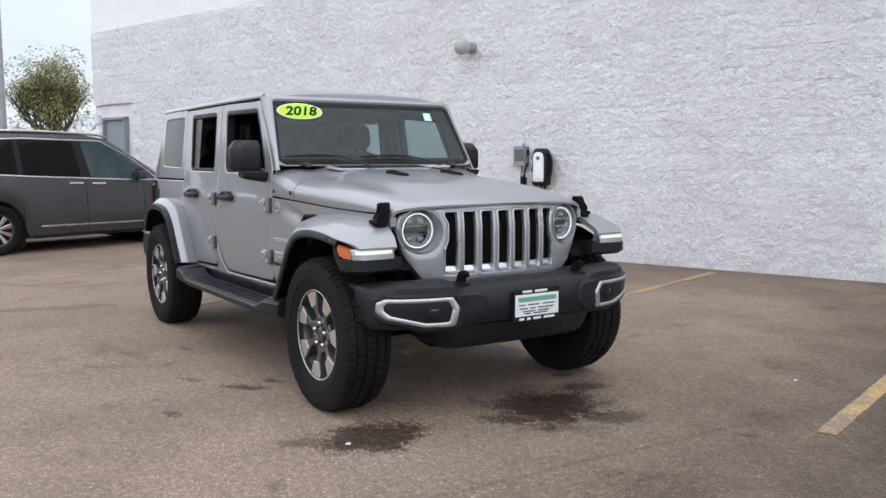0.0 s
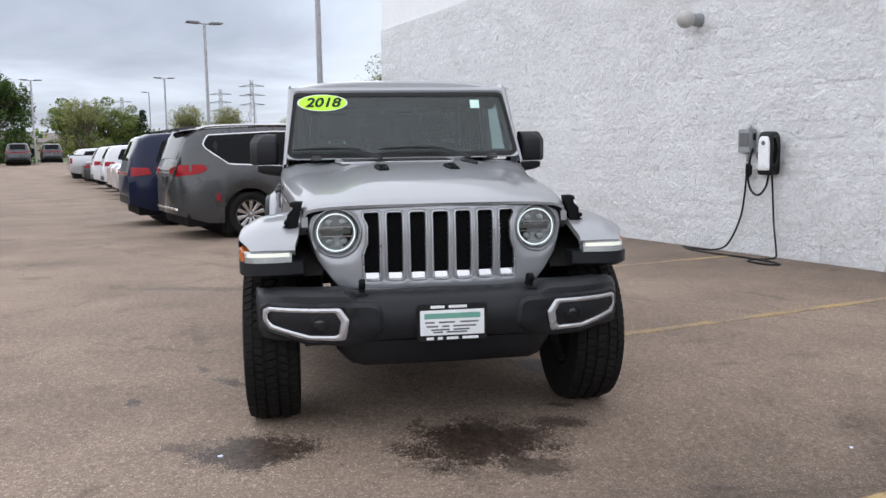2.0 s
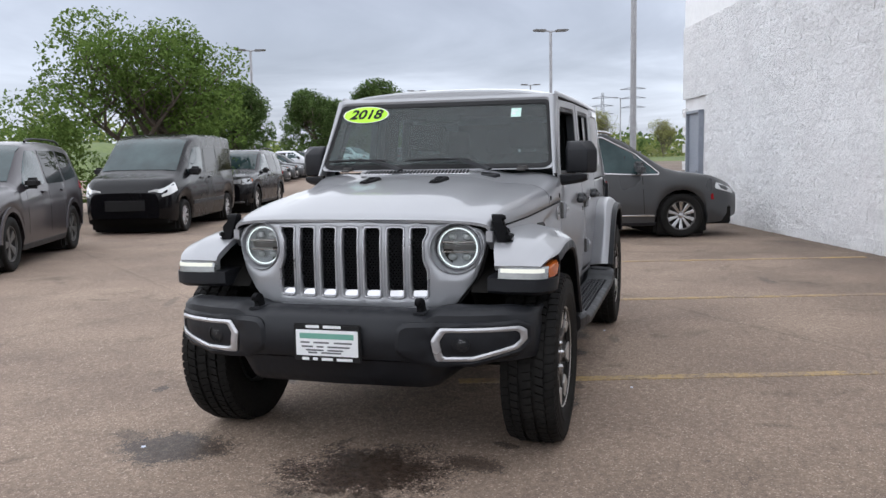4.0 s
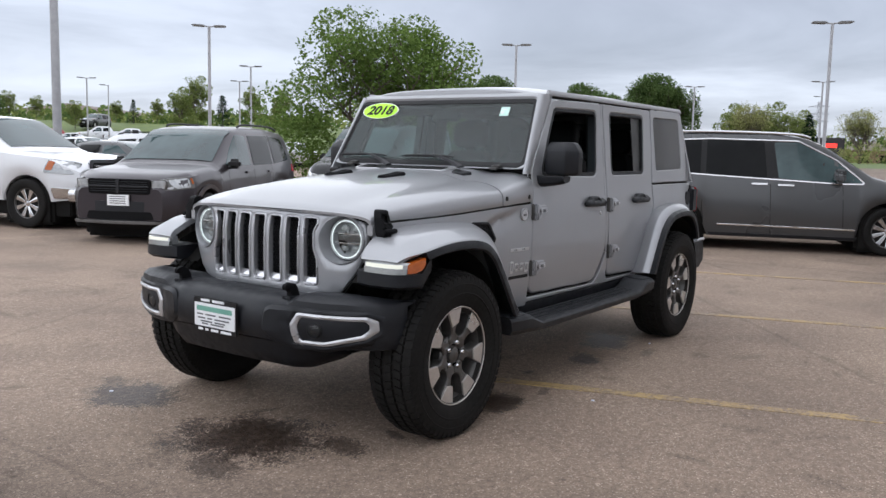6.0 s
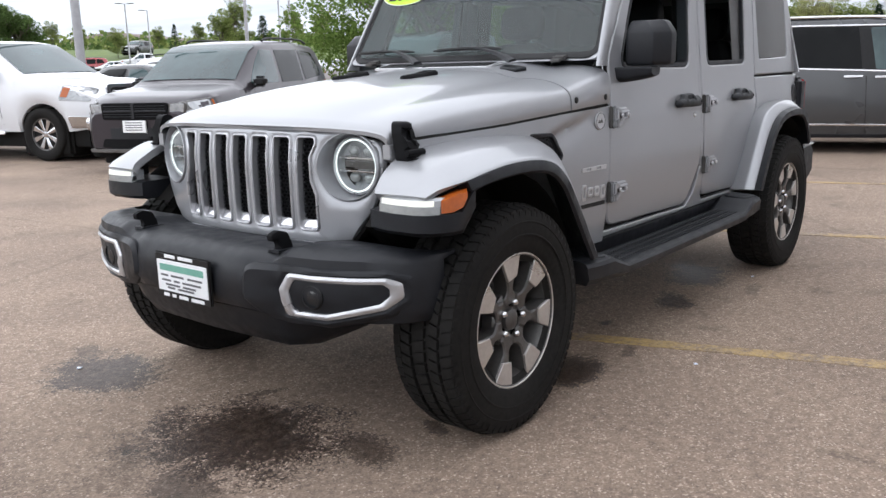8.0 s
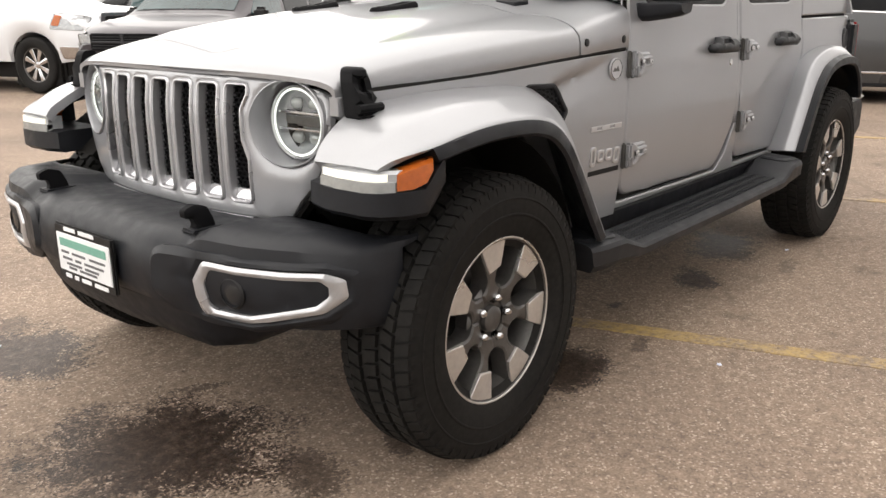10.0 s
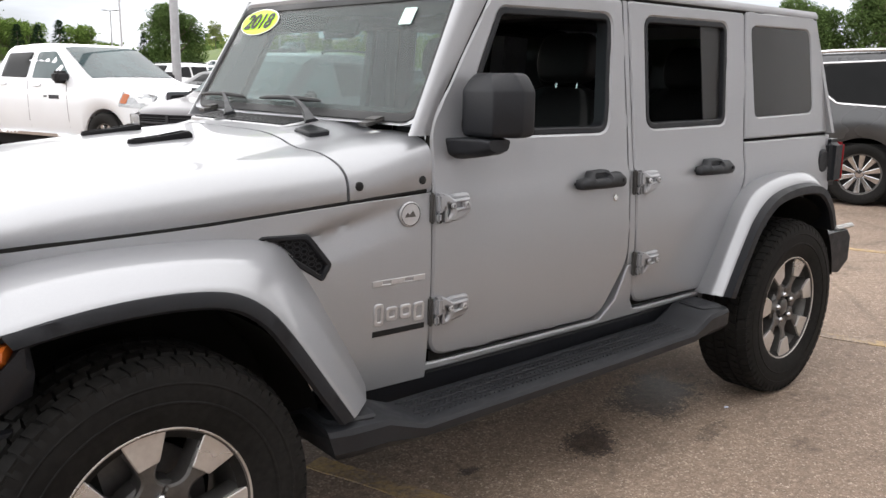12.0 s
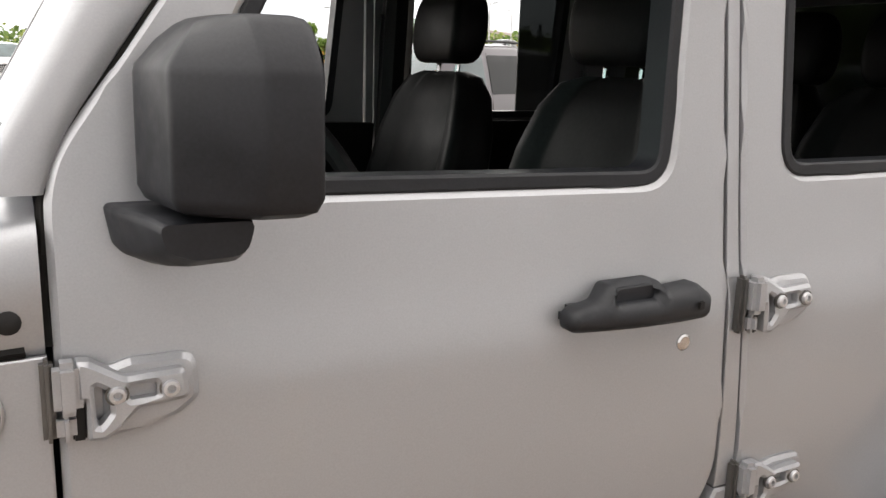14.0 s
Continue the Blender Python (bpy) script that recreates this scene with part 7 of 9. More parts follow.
    for z_ in (0.575, 0.605, 0.635, 0.665):
        face(sh, b, "print_bar", [(-0.12, z_ - 0.006), (0.12, z_ - 0.006), (0.12, z_ + 0.006), (-0.12, z_ + 0.006)], LINING, 2.414, bow=0)
    face(sh, b, "dealer_plate", [(-0.16, 0.54), (0.16, 0.54), (0.16, 0.69), (-0.16, 0.69)], WHITE, 2.41, bow=0)
    face(sh, b, "air_intake", [(-0.52, 0.35, 0.03), (0.52, 0.35, 0.03), (0.47, 0.46, 0.04), (-0.47, 0.46, 0.04)], MESH, 2.392, bow=0.12)
    on(sh, b, "tail_lamp", [(-2.38, 0.93, 0.02), (-2.02, 0.97, 0.02), (-2.06, 1.09, 0.02), (-2.36, 1.10, 0.02)], RED_LENS, 0.008, 0.03, "red tail lamp")
    face(sh, b, "tail_lamp", [(-0.60, 0.95, 0.02), (0.60, 0.95, 0.02), (0.60, 1.02, 0.02), (-0.60, 1.02, 0.02)], RED_LENS, -2.43, True, 0.03, 0.03)
    face(sh, b, "bumper_trim", [(-0.68, 0.42, 0.03), (0.68, 0.42, 0.03), (0.66, 0.58, 0.03), (-0.66, 0.58, 0.03)], PLASTIC, -2.435, True, 0.05, 0.03)
    mirrors(b, 0.70, 0.86, 1.12, BLACK_INK if paint is not WHITE_PAINT else WHITE_PAINT)
    if rails:
        for sg in (1, -1):
            part("roof_rail", tube(spline([(-0.15, sg * 0.62, 1.70 * tall), (-0.4, sg * 0.63, 1.745 * tall), (-1.5, sg * 0.62, 1.745 * tall), (-1.85, sg * 0.61, 1.69 * tall)], 4), 0.018, 6), BLACK_INK, b)
    return car


def small_van(label, paint):
    W = (1.555, -1.555)
    sh = Shape([(-2.30, 0.9), (-2.1, 1.12), (0.0, 1.12), (0.9, 1.10), (1.6, 1.05), (2.1, 0.95), (2.40, 0.72)],
               [(-2.30, 1.1), (-2.26, 1.80), (-2.12, 1.95), (-1.0, 1.985), (0.2, 1.965), (0.62, 1.89), (0.9, 1.75), (1.58, 1.22), (1.75, 1.15), (2.15, 1.05), (2.40, 0.80)],
               [(-2.30, 0.86), (-2.1, 0.91), (1.4, 0.915), (2.0, 0.88), (2.25, 0.80), (2.40, 0.66)],
               [(-2.30, 0.76), (-2.0, 0.79), (0.4, 0.78), (0.9, 0.74), (1.58, 0.78), (2.0, 0.76), (2.40, 0.56)],
               [(-2.30, 0.35), (-2.0, 0.26), (2.0, 0.24), (2.40, 0.32)], W, 0.325)
    car, b = build_car("small_van", label, sh, paint, ((1.28, 0.30, 1.08, -0.06), (0.20, 0.28, 1.78, -0.05), (-0.80, 0.28, 1.78, 0)),
                       ([(1.25, 1.16, 0.03), (0.28, 1.16, 0.03), (0.22, 1.68, 0.04), (0.66, 1.68, 0.1)], [(0.10, 1.16, 0.03), (-0.74, 1.16, 0.03), (-0.74, 1.69, 0.03), (0.06, 1.69, 0.03)], [(-0.86, 1.16, 0.03), (-2.0, 1.18, 0.05), (-1.98, 1.68, 0.05), (-0.86, 1.69, 0.03)]),
                       (1.58, 0.72, 0.95, 0.96), None, 0.20, 0.20, 10, SATIN)
    on(sh, b, "side_strip", [(-1.1, 0.52), (1.1, 0.52), (1.1, 0.60), (-1.1, 0.60)], PLASTIC, 0.012, 0.03)
    on(sh, b, "headlight", [(1.95, 0.84, 0.02), (2.34, 0.72, 0.02), (2.36, 0.84, 0.02), (2.02, 1.0, 0.03)], LAMP_GLASS, 0.008)
    face(sh, b, "grille", [(-0.5, 0.46, 0.05), (0.5, 0.46, 0.05), (0.55, 0.66, 0.05), (-0.55, 0.66, 0.05)], BLACK_INK, 2.415, bow=0.1)
    face(sh, b, "headlight", [(0.42, 0.74, 0.02), (0.62, 0.74, 0.02), (0.64, 0.88, 0.03), (0.46, 0.84, 0.02)], LAMP_GLASS, 2.415, bow=0.15)
    face(sh, b, "headlight", [(-0.42, 0.74, 0.02), (-0.62, 0.74, 0.02), (-0.64, 0.88, 0.03), (-0.46, 0.84, 0.02)], LAMP_GLASS, 2.415, bow=0.15)
    for x_ in (0.42, -0.15):
        on(sh, b, "door_handle", [(x_ - 0.08, 1.03, 0.01), (x_ + 0.10, 1.03, 0.01), (x_ + 0.10, 1.065, 0.01), (x_ - 0.08, 1.065, 0.01)], BLACK_INK, 0.03, 0.03)
    mirrors(b, 1.10, 0.88, 1.20, BLACK_INK, 1.15)
    return car


def pickup(label, paint, group=""):
    W = (1.785, -1.785)
    sh = Shape([(-2.95, 1.24), (-2.9, 1.30), (-0.9, 1.30), (-0.8, 1.28), (1.0, 1.24), (1.4, 1.20), (2.2, 1.14), (2.72, 0.92)],
               [(-2.95, 1.30), (-2.9, 1.345), (-0.98, 1.345), (-0.95, 1.36), (-0.90, 1.70), (-0.75, 1.80), (-0.2, 1.835), (0.42, 1.815), (0.62, 1.755), (1.34, 1.30), (1.5, 1.24), (2.1, 1.20), (2.5, 1.12), (2.72, 0.98)],
               [(-2.95, 0.95), (-2.8, 0.985), (1.6, 1.0), (2.2, 0.97), (2.5, 0.92), (2.72, 0.82)],
               [(-2.95, 0.92), (-0.98, 0.93), (-0.9, 0.72), (0.5, 0.70), (0.65, 0.69), (1.25, 0.80), (2.2, 0.80), (2.72, 0.66)],
               [(-2.95, 0.55), (-2.6, 0.46), (2.2, 0.44), (2.72, 0.50)], W, 0.405)
    car, b = build_car("pickup_truck", label, sh, paint, ((1.02, 0.55, 1.24, -0.04), (0.02, 0.52, 1.72, -0.03), (-0.86, 0.52, 1.62, 0.0), (-1.0, 0.55, 1.32, 0)),
                       ([(1.04, 1.28, 0.03), (0.10, 1.29, 0.03), (0.08, 1.69, 0.04), (0.47, 1.70, 0.08)], [(-0.04, 1.29, 0.03), (-0.72, 1.30, 0.03), (-0.70, 1.67, 0.05), (-0.04, 1.69, 0.04)]),
                       (1.33, 0.58, 0.96, 0.97), None, 0.24, 0.26, 8, CHROME, group=group, fat=1.0)
    part("truck_bed", block(1.80, 1.62, 0.03, 0.0, at(-1.95, 0, 1.356)), DARK, b)
    on(sh, b, "headlight", [(2.14, 0.905, 0.03), (2.64, 0.885, 0.03), (2.66, 1.075, 0.04), (2.24, 1.13, 0.04)], HEADLAMP, 0.008, 0.03, "clear headlight")
    on(sh, b, "turn_signal", [(2.18, 0.955, 0.02), (2.30, 0.950, 0.02), (2.35, 1.085, 0.02), (2.245, 1.10, 0.03)], AMBER, 0.012, 0.03)
    on(sh, b, "bumper_end", [(2.32, 0.50, 0.03), (2.66, 0.50, 0.03), (2.67, 0.66, 0.03), (2.28, 0.68, 0.04)], CHROME, 0.02, 0.05, "chrome bumper end")
    for z_ in (0.90, 0.96, 1.02):
        face(sh, b, "grille_bar", [(-0.47, z_ - 0.008), (0.47, z_ - 0.008), (0.47, z_ + 0.008), (-0.47, z_ + 0.008)], CHROME, 2.76, bow=0.1)
    face(sh, b, "grille", [(-0.55, 0.80, 0.06), (0.55, 0.80, 0.06), (0.58, 1.13, 0.06), (-0.58, 1.13, 0.06)], CHROME, 2.745, bow=0.1)
    face(sh, b, "grille_mesh", [(-0.48, 0.84, 0.04), (0.48, 0.84, 0.04), (0.50, 1.08, 0.04), (-0.50, 1.08, 0.04)], BLACK_INK, 2.755, bow=0.1)
    face(sh, b, "front_bumper", [(-0.90, 0.45, 0.05), (0.90, 0.45, 0.05), (0.90, 0.67, 0.05), (-0.90, 0.67, 0.05)], CHROME, 2.80, bow=0.12, depth=0.14)
    on(sh, b, "side_step", [(-0.95, 0.40, 0.02), (1.05, 0.40, 0.02), (1.05, 0.455, 0.02), (-0.95, 0.455, 0.02)], CHROME, 0.05, 0.10, "chrome side step")
    on(sh, b, "nameplate", [(0.55, 0.98), (0.80, 0.98), (0.80, 1.04), (0.55, 1.04)], TRIM, 0.006, 0.01)
    on(sh, b, "nameplate", [(0.42, 1.0), (0.50, 1.0), (0.50, 1.03), (0.42, 1.03)], TRIM, 0.006, 0.01)
    for x_ in (0.18, -0.72):
        on(sh, b, "door_handle", [(x_ - 0.04, 1.17, 0.012), (x_ + 0.17, 1.17, 0.012), (x_ + 0.17, 1.205, 0.012), (x_ - 0.04, 1.205, 0.012)], CHROME, 0.03, 0.03)
    on(sh, b, "tail_lamp", [(-2.93, 0.95, 0.02), (-2.83, 0.95, 0.02), (-2.83, 1.22, 0.02), (-2.93, 1.22, 0.02)], RED_LENS, 0.008)
    mirrors(b, 0.92, 0.92, 1.31, BLACK_INK, 1.25)
    return car


def sedan(label, paint, group=""):
    W = (1.38, -1.38)
    sh = Shape([(-2.36, 0.85), (-2.0, 0.95), (0.0, 0.93), (1.0, 0.90), (1.8, 0.80), (2.28, 0.58)],
               [(-2.36, 0.88), (-2.28, 1.02), (-1.75, 1.08), (-1.5, 1.14), (-0.85, 1.42), (-0.4, 1.46), (0.1, 1.45), (0.4, 1.38), (1.1, 1.02), (1.3, 0.96), (1.9, 0.86), (2.28, 0.64)],
               [(-2.36, 0.72), (-2.1, 0.86), (-1.6, 0.91), (1.3, 0.91), (1.9, 0.85), (2.28, 0.62)],
               [(-2.36, 0.62), (-1.7, 0.70), (-0.85, 0.58), (0.3, 0.58), (1.1, 0.70), (1.9, 0.68), (2.28, 0.52)],
               [(-2.36, 0.36), (-2.0, 0.24), (1.9, 0.2), (2.28, 0.28)], W, 0.33)
    car, b = build_car("sedan", label, sh, paint, ((0.85, 0.3, 0.92, 0), (-0.15, 0.28, 1.35, -0.03), (-0.98, 0.6, 1.0, 0.0)),
                       ([(0.85, 0.99, 0.03), (-0.08, 1.0, 0.03), (-0.12, 1.36, 0.04), (0.22, 1.36, 0.1)], [(-0.18, 1.0, 0.03), (-0.95, 1.02, 0.03), (-1.15, 1.10, 0.05), (-0.72, 1.36, 0.1), (-0.20, 1.37, 0.04)]),
                       (1.10, 0.30, 0.88, 0.92), (-1.5, -0.80, 0.88, 0.92), 0.21, 0.21, 7, ALLOY, group=group)
    on(sh, b, "tail_lamp", [(-2.32, 0.78, 0.02), (-1.98, 0.82, 0.02), (-2.0, 0.93, 0.02), (-2.30, 0.92, 0.02)], RED_LENS, 0.008)
    face(sh, b, "tail_lamp", [(0.35, 0.78, 0.02), (0.68, 0.78, 0.02), (0.68, 0.90, 0.02), (0.35, 0.90, 0.02)], RED_LENS, -2.37, True, 0.03, 0.05)
    face(sh, b, "tail_lamp", [(-0.35, 0.78, 0.02), (-0.68, 0.78, 0.02), (-0.68, 0.90, 0.02), (-0.35, 0.90, 0.02)], RED_LENS, -2.37, True, 0.03, 0.05)
    on(sh, b, "headlight", [(1.80, 0.64, 0.02), (2.22, 0.58, 0.02), (2.23, 0.68, 0.02), (1.88, 0.78, 0.02)], LAMP_GLASS, 0.008)
    mirrors(b, 0.75, 0.85, 1.0, paint, 0.9)
    return car


def park(car, u, v, turn):
    """turn: the way the car faces, in the lot's own axes."""
    car.matrix_basis = lot(u, v, rise(u, v), turn)
    return car


park(minivan("dark grey minivan with chrome window trim parked nose to the wall"), -10.45, 2.86, 92.5)
navy = park(crossover("navy blue sport utility vehicle parked beside the minivan", BLUE_PAINT, BLUE_PAINT, ALLOY, 1.03), -13.45, 2.3, 91)
park(crossover("dark brown-grey crossover with a dealer plate and black roof rails", BROWN_PAINT, BROWN_PAINT), -8.0, -6.2, 8)
park(small_van("small black delivery van parked behind the crossover", BLACK_PAINT), -14.35, -5.45, -2)
park(crossover("small black sport utility vehicle parked behind the van", BLACK_PAINT, PLASTIC, ALLOY, 1.0), -20.4, -5.25, -2)
truck = park(pickup("white crew-cab pickup truck with chrome bumper and wheels", WHITE_PAINT), -7.72, -10.35, 90)
silver_sedan = park(sedan("light silver sedan parked nose to the wall", CLOUD_PAINT), -23.6, 3.0, 90)
white_suv = park(crossover("white sport utility vehicle parked nose to the wall", WHITE_PAINT, WHITE_PAINT, ALLOY), -29.5, 3.2, 90)
dark_car = park(sedan("dark grey sedan parked beside the pickup truck", GREY_PAINT), -12.3, -11.0, 90)
park(crossover("white crossover parked behind the dark crossover", WHITE_PAINT, WHITE_PAINT, ALLOY, 0.98), -15.4, -11.4, 90)
silver_truck = park(pickup("light silver pickup truck at the end of the row", CLOUD_PAINT), -71, -6.6, 55)
red_suv = park(crossover("red sport utility vehicle far across the lot", RED_PAINT, RED_PAINT, ALLOY), -14.0, -31.0, 80)
grey_suv = crossover("dark grey sport utility vehicle in a distant row", GREY_PAINT, PLASTIC, ALLOY)
park(grey_suv, -47, -10.5, 90)


def repeat(car, spots, label):
    for u, v, a in spots:
        tagged(copy_thing(car, lot(u, v, rise(u, v), a)), label, group="distant parked vehicles")


repeat(silver_sedan, [(-26.4, 3.1, 90), (-52, 3, 90), (-30.5, -26, 180), (-19.0, -26.2, 185), (-33, -38, 90), (-9, -44, 90)], "light silver sedan in a distant row")
repeat(white_suv, [(-33, 3.1, 90), (-45.5, 3.0, 90), (-24.8, -26, 180), (-22, -38, 90), (-3.5, -31, 80), (-47, -40, 90), (-61, -40, 90)], "white sport utility vehicle in a distant row")
repeat(dark_car, [(-20.0, 3.0, 90), (-38, 3, 90), (-41, -10.2, 90), (-28.5, -9.6, 90), (-36.0, -26, 180), (-28, -38, 90), (-15, -44, 90)], "dark grey sedan in a distant row")
repeat(grey_suv, [(-50, -10.5, 90), (-53, -10.4, 90), (-36, -10.4, 90), (-32, -10.3, 90), (-55.6, -10.2, 90), (-62.2, -9.5, 88), (-42, -26, 180), (-36, -38, 90), (-53, -40, 90), (-72, -2.0, 180), (-82, 0.7, 180)], "dark sport utility vehicle in a distant row")
repeat(silver_truck, [(-41.8, 3.2, 90), (-48, -26, 180), (-18.5, -44, 90)], "light silver pickup truck in a distant row")
repeat(truck, [(-58.5, -10.0, 88), (-66, -8.9, 86), (-49, 3.5, 90), (-10.5, -31, 80), (-42, -38, 90)], "white pickup truck in a distant row")

# ---- lamp posts, trees and the distance ----
POLE = varied("grey_painted_pole", (0.27, 0.27, 0.28), (0.35, 0.35, 0.36), 8, 0.5, 0.2)
HEAD = varied("bronze_lamp_head", (0.10, 0.095, 0.09), (0.15, 0.145, 0.14), 10, 0.5)
BARK = varied("bark", (0.06, 0.048, 0.038), (0.14, 0.115, 0.09), 18, 0.9, bump=0.6, dist=0.02)


def leaf_material(name, dark, light):
    mat, n_ = material(name)
    isl = n_("ShaderNodeNewGeometry").outputs["Random Per Island"]
    p = where(n_)
    mix = n_("ShaderNodeMath", {0: isl, 1: noise_of(n_, p, 0.7, 3)}, operation="ADD").outputs[0]
    col = ramp(n_, n_("ShaderNodeMath", {0: mix, 1: 0.5}, operation="MULTIPLY").outputs[0], [(0.2, dark), (0.8, light)])
    d = n_("ShaderNodeBsdfDiffuse", {"Color": col}).outputs[0]
    t = n_("ShaderNodeBsdfTranslucent", {"Color": col}).outputs[0]
    n_("ShaderNodeOutputMaterial", {"Surface": n_("ShaderNodeMixShader", {0: 0.35, 1: d, 2: t}).outputs[0]})
    return mat


LEAF = leaf_material("spring_leaves", (0.070, 0.115, 0.028), (0.165, 0.235, 0.062))
LEAF_DARK = leaf_material("dark_leaves", (0.048, 0.080, 0.026), (0.125, 0.180, 0.062))
LEAF_YELLOW = leaf_material("young_yellow_leaves", (0.110, 0.145, 0.045), (0.255, 0.290, 0.10))
LEAF_OLIVE = leaf_material("sparse_olive_leaves", (0.18, 0.19, 0.075), (0.36, 0.36, 0.15))
NEEDLE = leaf_material("conifer_needles", (0.010, 0.022, 0.012), (0.028, 0.048, 0.024))


def lamp_post(x, y, h, heads=2, turn=0.0, thick=0.10, arm=0.75):
    post = thing("lamp_post", "tall grey steel lamp post with flat twin heads" if heads == 2 else "tall grey steel lamp post with one flat head", "lamp post", "lamp posts", pose(x, y, 0, 0, 0, turn))
    part("footing", revolve([(0.0001, 0.75), (0.27, 0.75), (0.30, 0.70), (0.30, 0.0)], 20, "z"), CONCRETE, post)
    part("pole", revolve([(thick, 0.75), (thick * 0.75, h), (0.0001, h + 0.02)], 12, "z").join(block(0.34, 0.34, 0.03, 0.005, at(0, 0, 0.765))), POLE, post)
    for s in ((1, -1) if heads == 2 else (1,)):
        a = part("lamp_arm", tube([(0, 0, h - 0.02), (s * 0.35, 0, h + 0.02)], 0.035, 6), POLE, post)
        hd = loft([[(s * (0.22 + 0.62 * t) * arm / 0.75, yy * w, h + 0.02 + 0.02 * t + zz * k) for yy, zz in ((-0.2, -0.04), (0.2, -0.04), (0.2, 0.03), (-0.2, 0.03))] for t, w, k in ((0, 0.5, 0.7), (0.12, 1, 1.2), (0.85, 1, 1.0), (1, 0.8, 0.5))])
        part("lamp_head", hd, HEAD, a, "flat lamp head")
    return post


for x, y, h, hd, tn, th in ((-20.9, -0.05, 9.6, 2, 80, 0.11), (-37.1, -4.9, 7.3, 2, 95, 0.10), (-7.2, -14.7, 9.2, 2, 30, 0.115), (-25.6, -31.9, 7.4, 2, 50, 0.11), (-39.3, -22.0, 7.5, 2, 60, 0.10), (-41.2, -46.1, 7.4, 2, 50, 0.10), (-50.6, -58.0, 7.4, 2, 50, 0.10), (-42.5, -69.5, 7.4, 2, 40, 0.10),
                            (-48.2, -74.8, 7.3, 1, 40, 0.09), (-67.9, -11.4, 7.4, 2, 90, 0.10), (-69.5, -22.0, 7.4, 2, 90, 0.10), (-88.5, -5.5, 7.4, 1, 90, 0.10), (-25.1, -63.5, 7.4, 2, 20, 0.10), (-33.5, -87.6, 7.3, 2, 20, 0.10), (-100, -18, 8.5, 1, 0, 0.10)):
    lamp_post(x, y, h, hd, math.degrees(math.atan2(y - 2.9, x - 3.5)) + 90 + (tn - 60) * 0.3, th * 0.85)


def leaves(spots, count, spread, size, rnd):
    """Small bent leaf clusters round the given twig ends."""
    g = Geo()
    for _ in range(count):
        c, s = rnd.choice(spots)
        p = Vector(c) + Vector((rnd.gauss(0, 1), rnd.gauss(0, 1), rnd.gauss(0, 0.8))).normalized() * rnd.random() ** 0.5 * spread * s
        k = size * rnd.uniform(0.6, 1.4)
        m = pose(p.x, p.y, p.z, rnd.uniform(-50, 50), rnd.uniform(-50, 50), rnd.uniform(0, 360))
        g.add([(-k, 0, 0), (0, -k * 0.55, k * 0.15), (k, 0, -k * 0.1), (0, k * 0.55, k * 0.15)], [(0, 1, 2), (0, 2, 3)], m)
    return g


def limbs(rnd, h, spread, trunk_r, fork=0.28, levels=3, kids=(5, 4, 3), up=0.55):
    """A tapered trunk that forks into limbs; returns the wood and its twig ends."""
    g, ends = Geo(), []

    def grow(p, d, length, r, level):
        pts = [p]
        k = 4
        for i in range(k):
            d = (d + Vector((rnd.uniform(-1, 1), rnd.uniform(-1, 1), rnd.uniform(-0.4, 0.7))) * 0.16).normalized()
            pts.append(pts[-1] + d * length / k)
        g.join(tube(pts, [r * (1 - 0.55 * i / k) for i in range(k + 1)], 7 if level < 2 else 5))
        if level >= levels:
            ends.append((pts[-1], 1.0))
            ends.append((pts[-2], 0.8))
            return
        for i in range(kids[level]):
            a = 2 * math.pi * (i + rnd.random() * 0.7) / kids[level]
            t = rnd.uniform(0.45, 1.0) if level else rnd.uniform(0.7, 1.0)
            j = min(k, int(t * k + 0.5))
            out = Vector((math.cos(a) * spread, math.sin(a) * spread, rnd.uniform(up * 0.5, up * 1.6))).normalized()
            grow(pts[j], (d * 0.35 + out).normalized(), length * rnd.uniform(0.62, 0.85), max(0.008, r * 0.5), level + 1)
        if level:
            ends.append((pts[-1], 0.9))

    grow(Vector((0, 0, 0)), Vector((0, 0, 1)), h * fork, trunk_r, 0)
    return g, ends


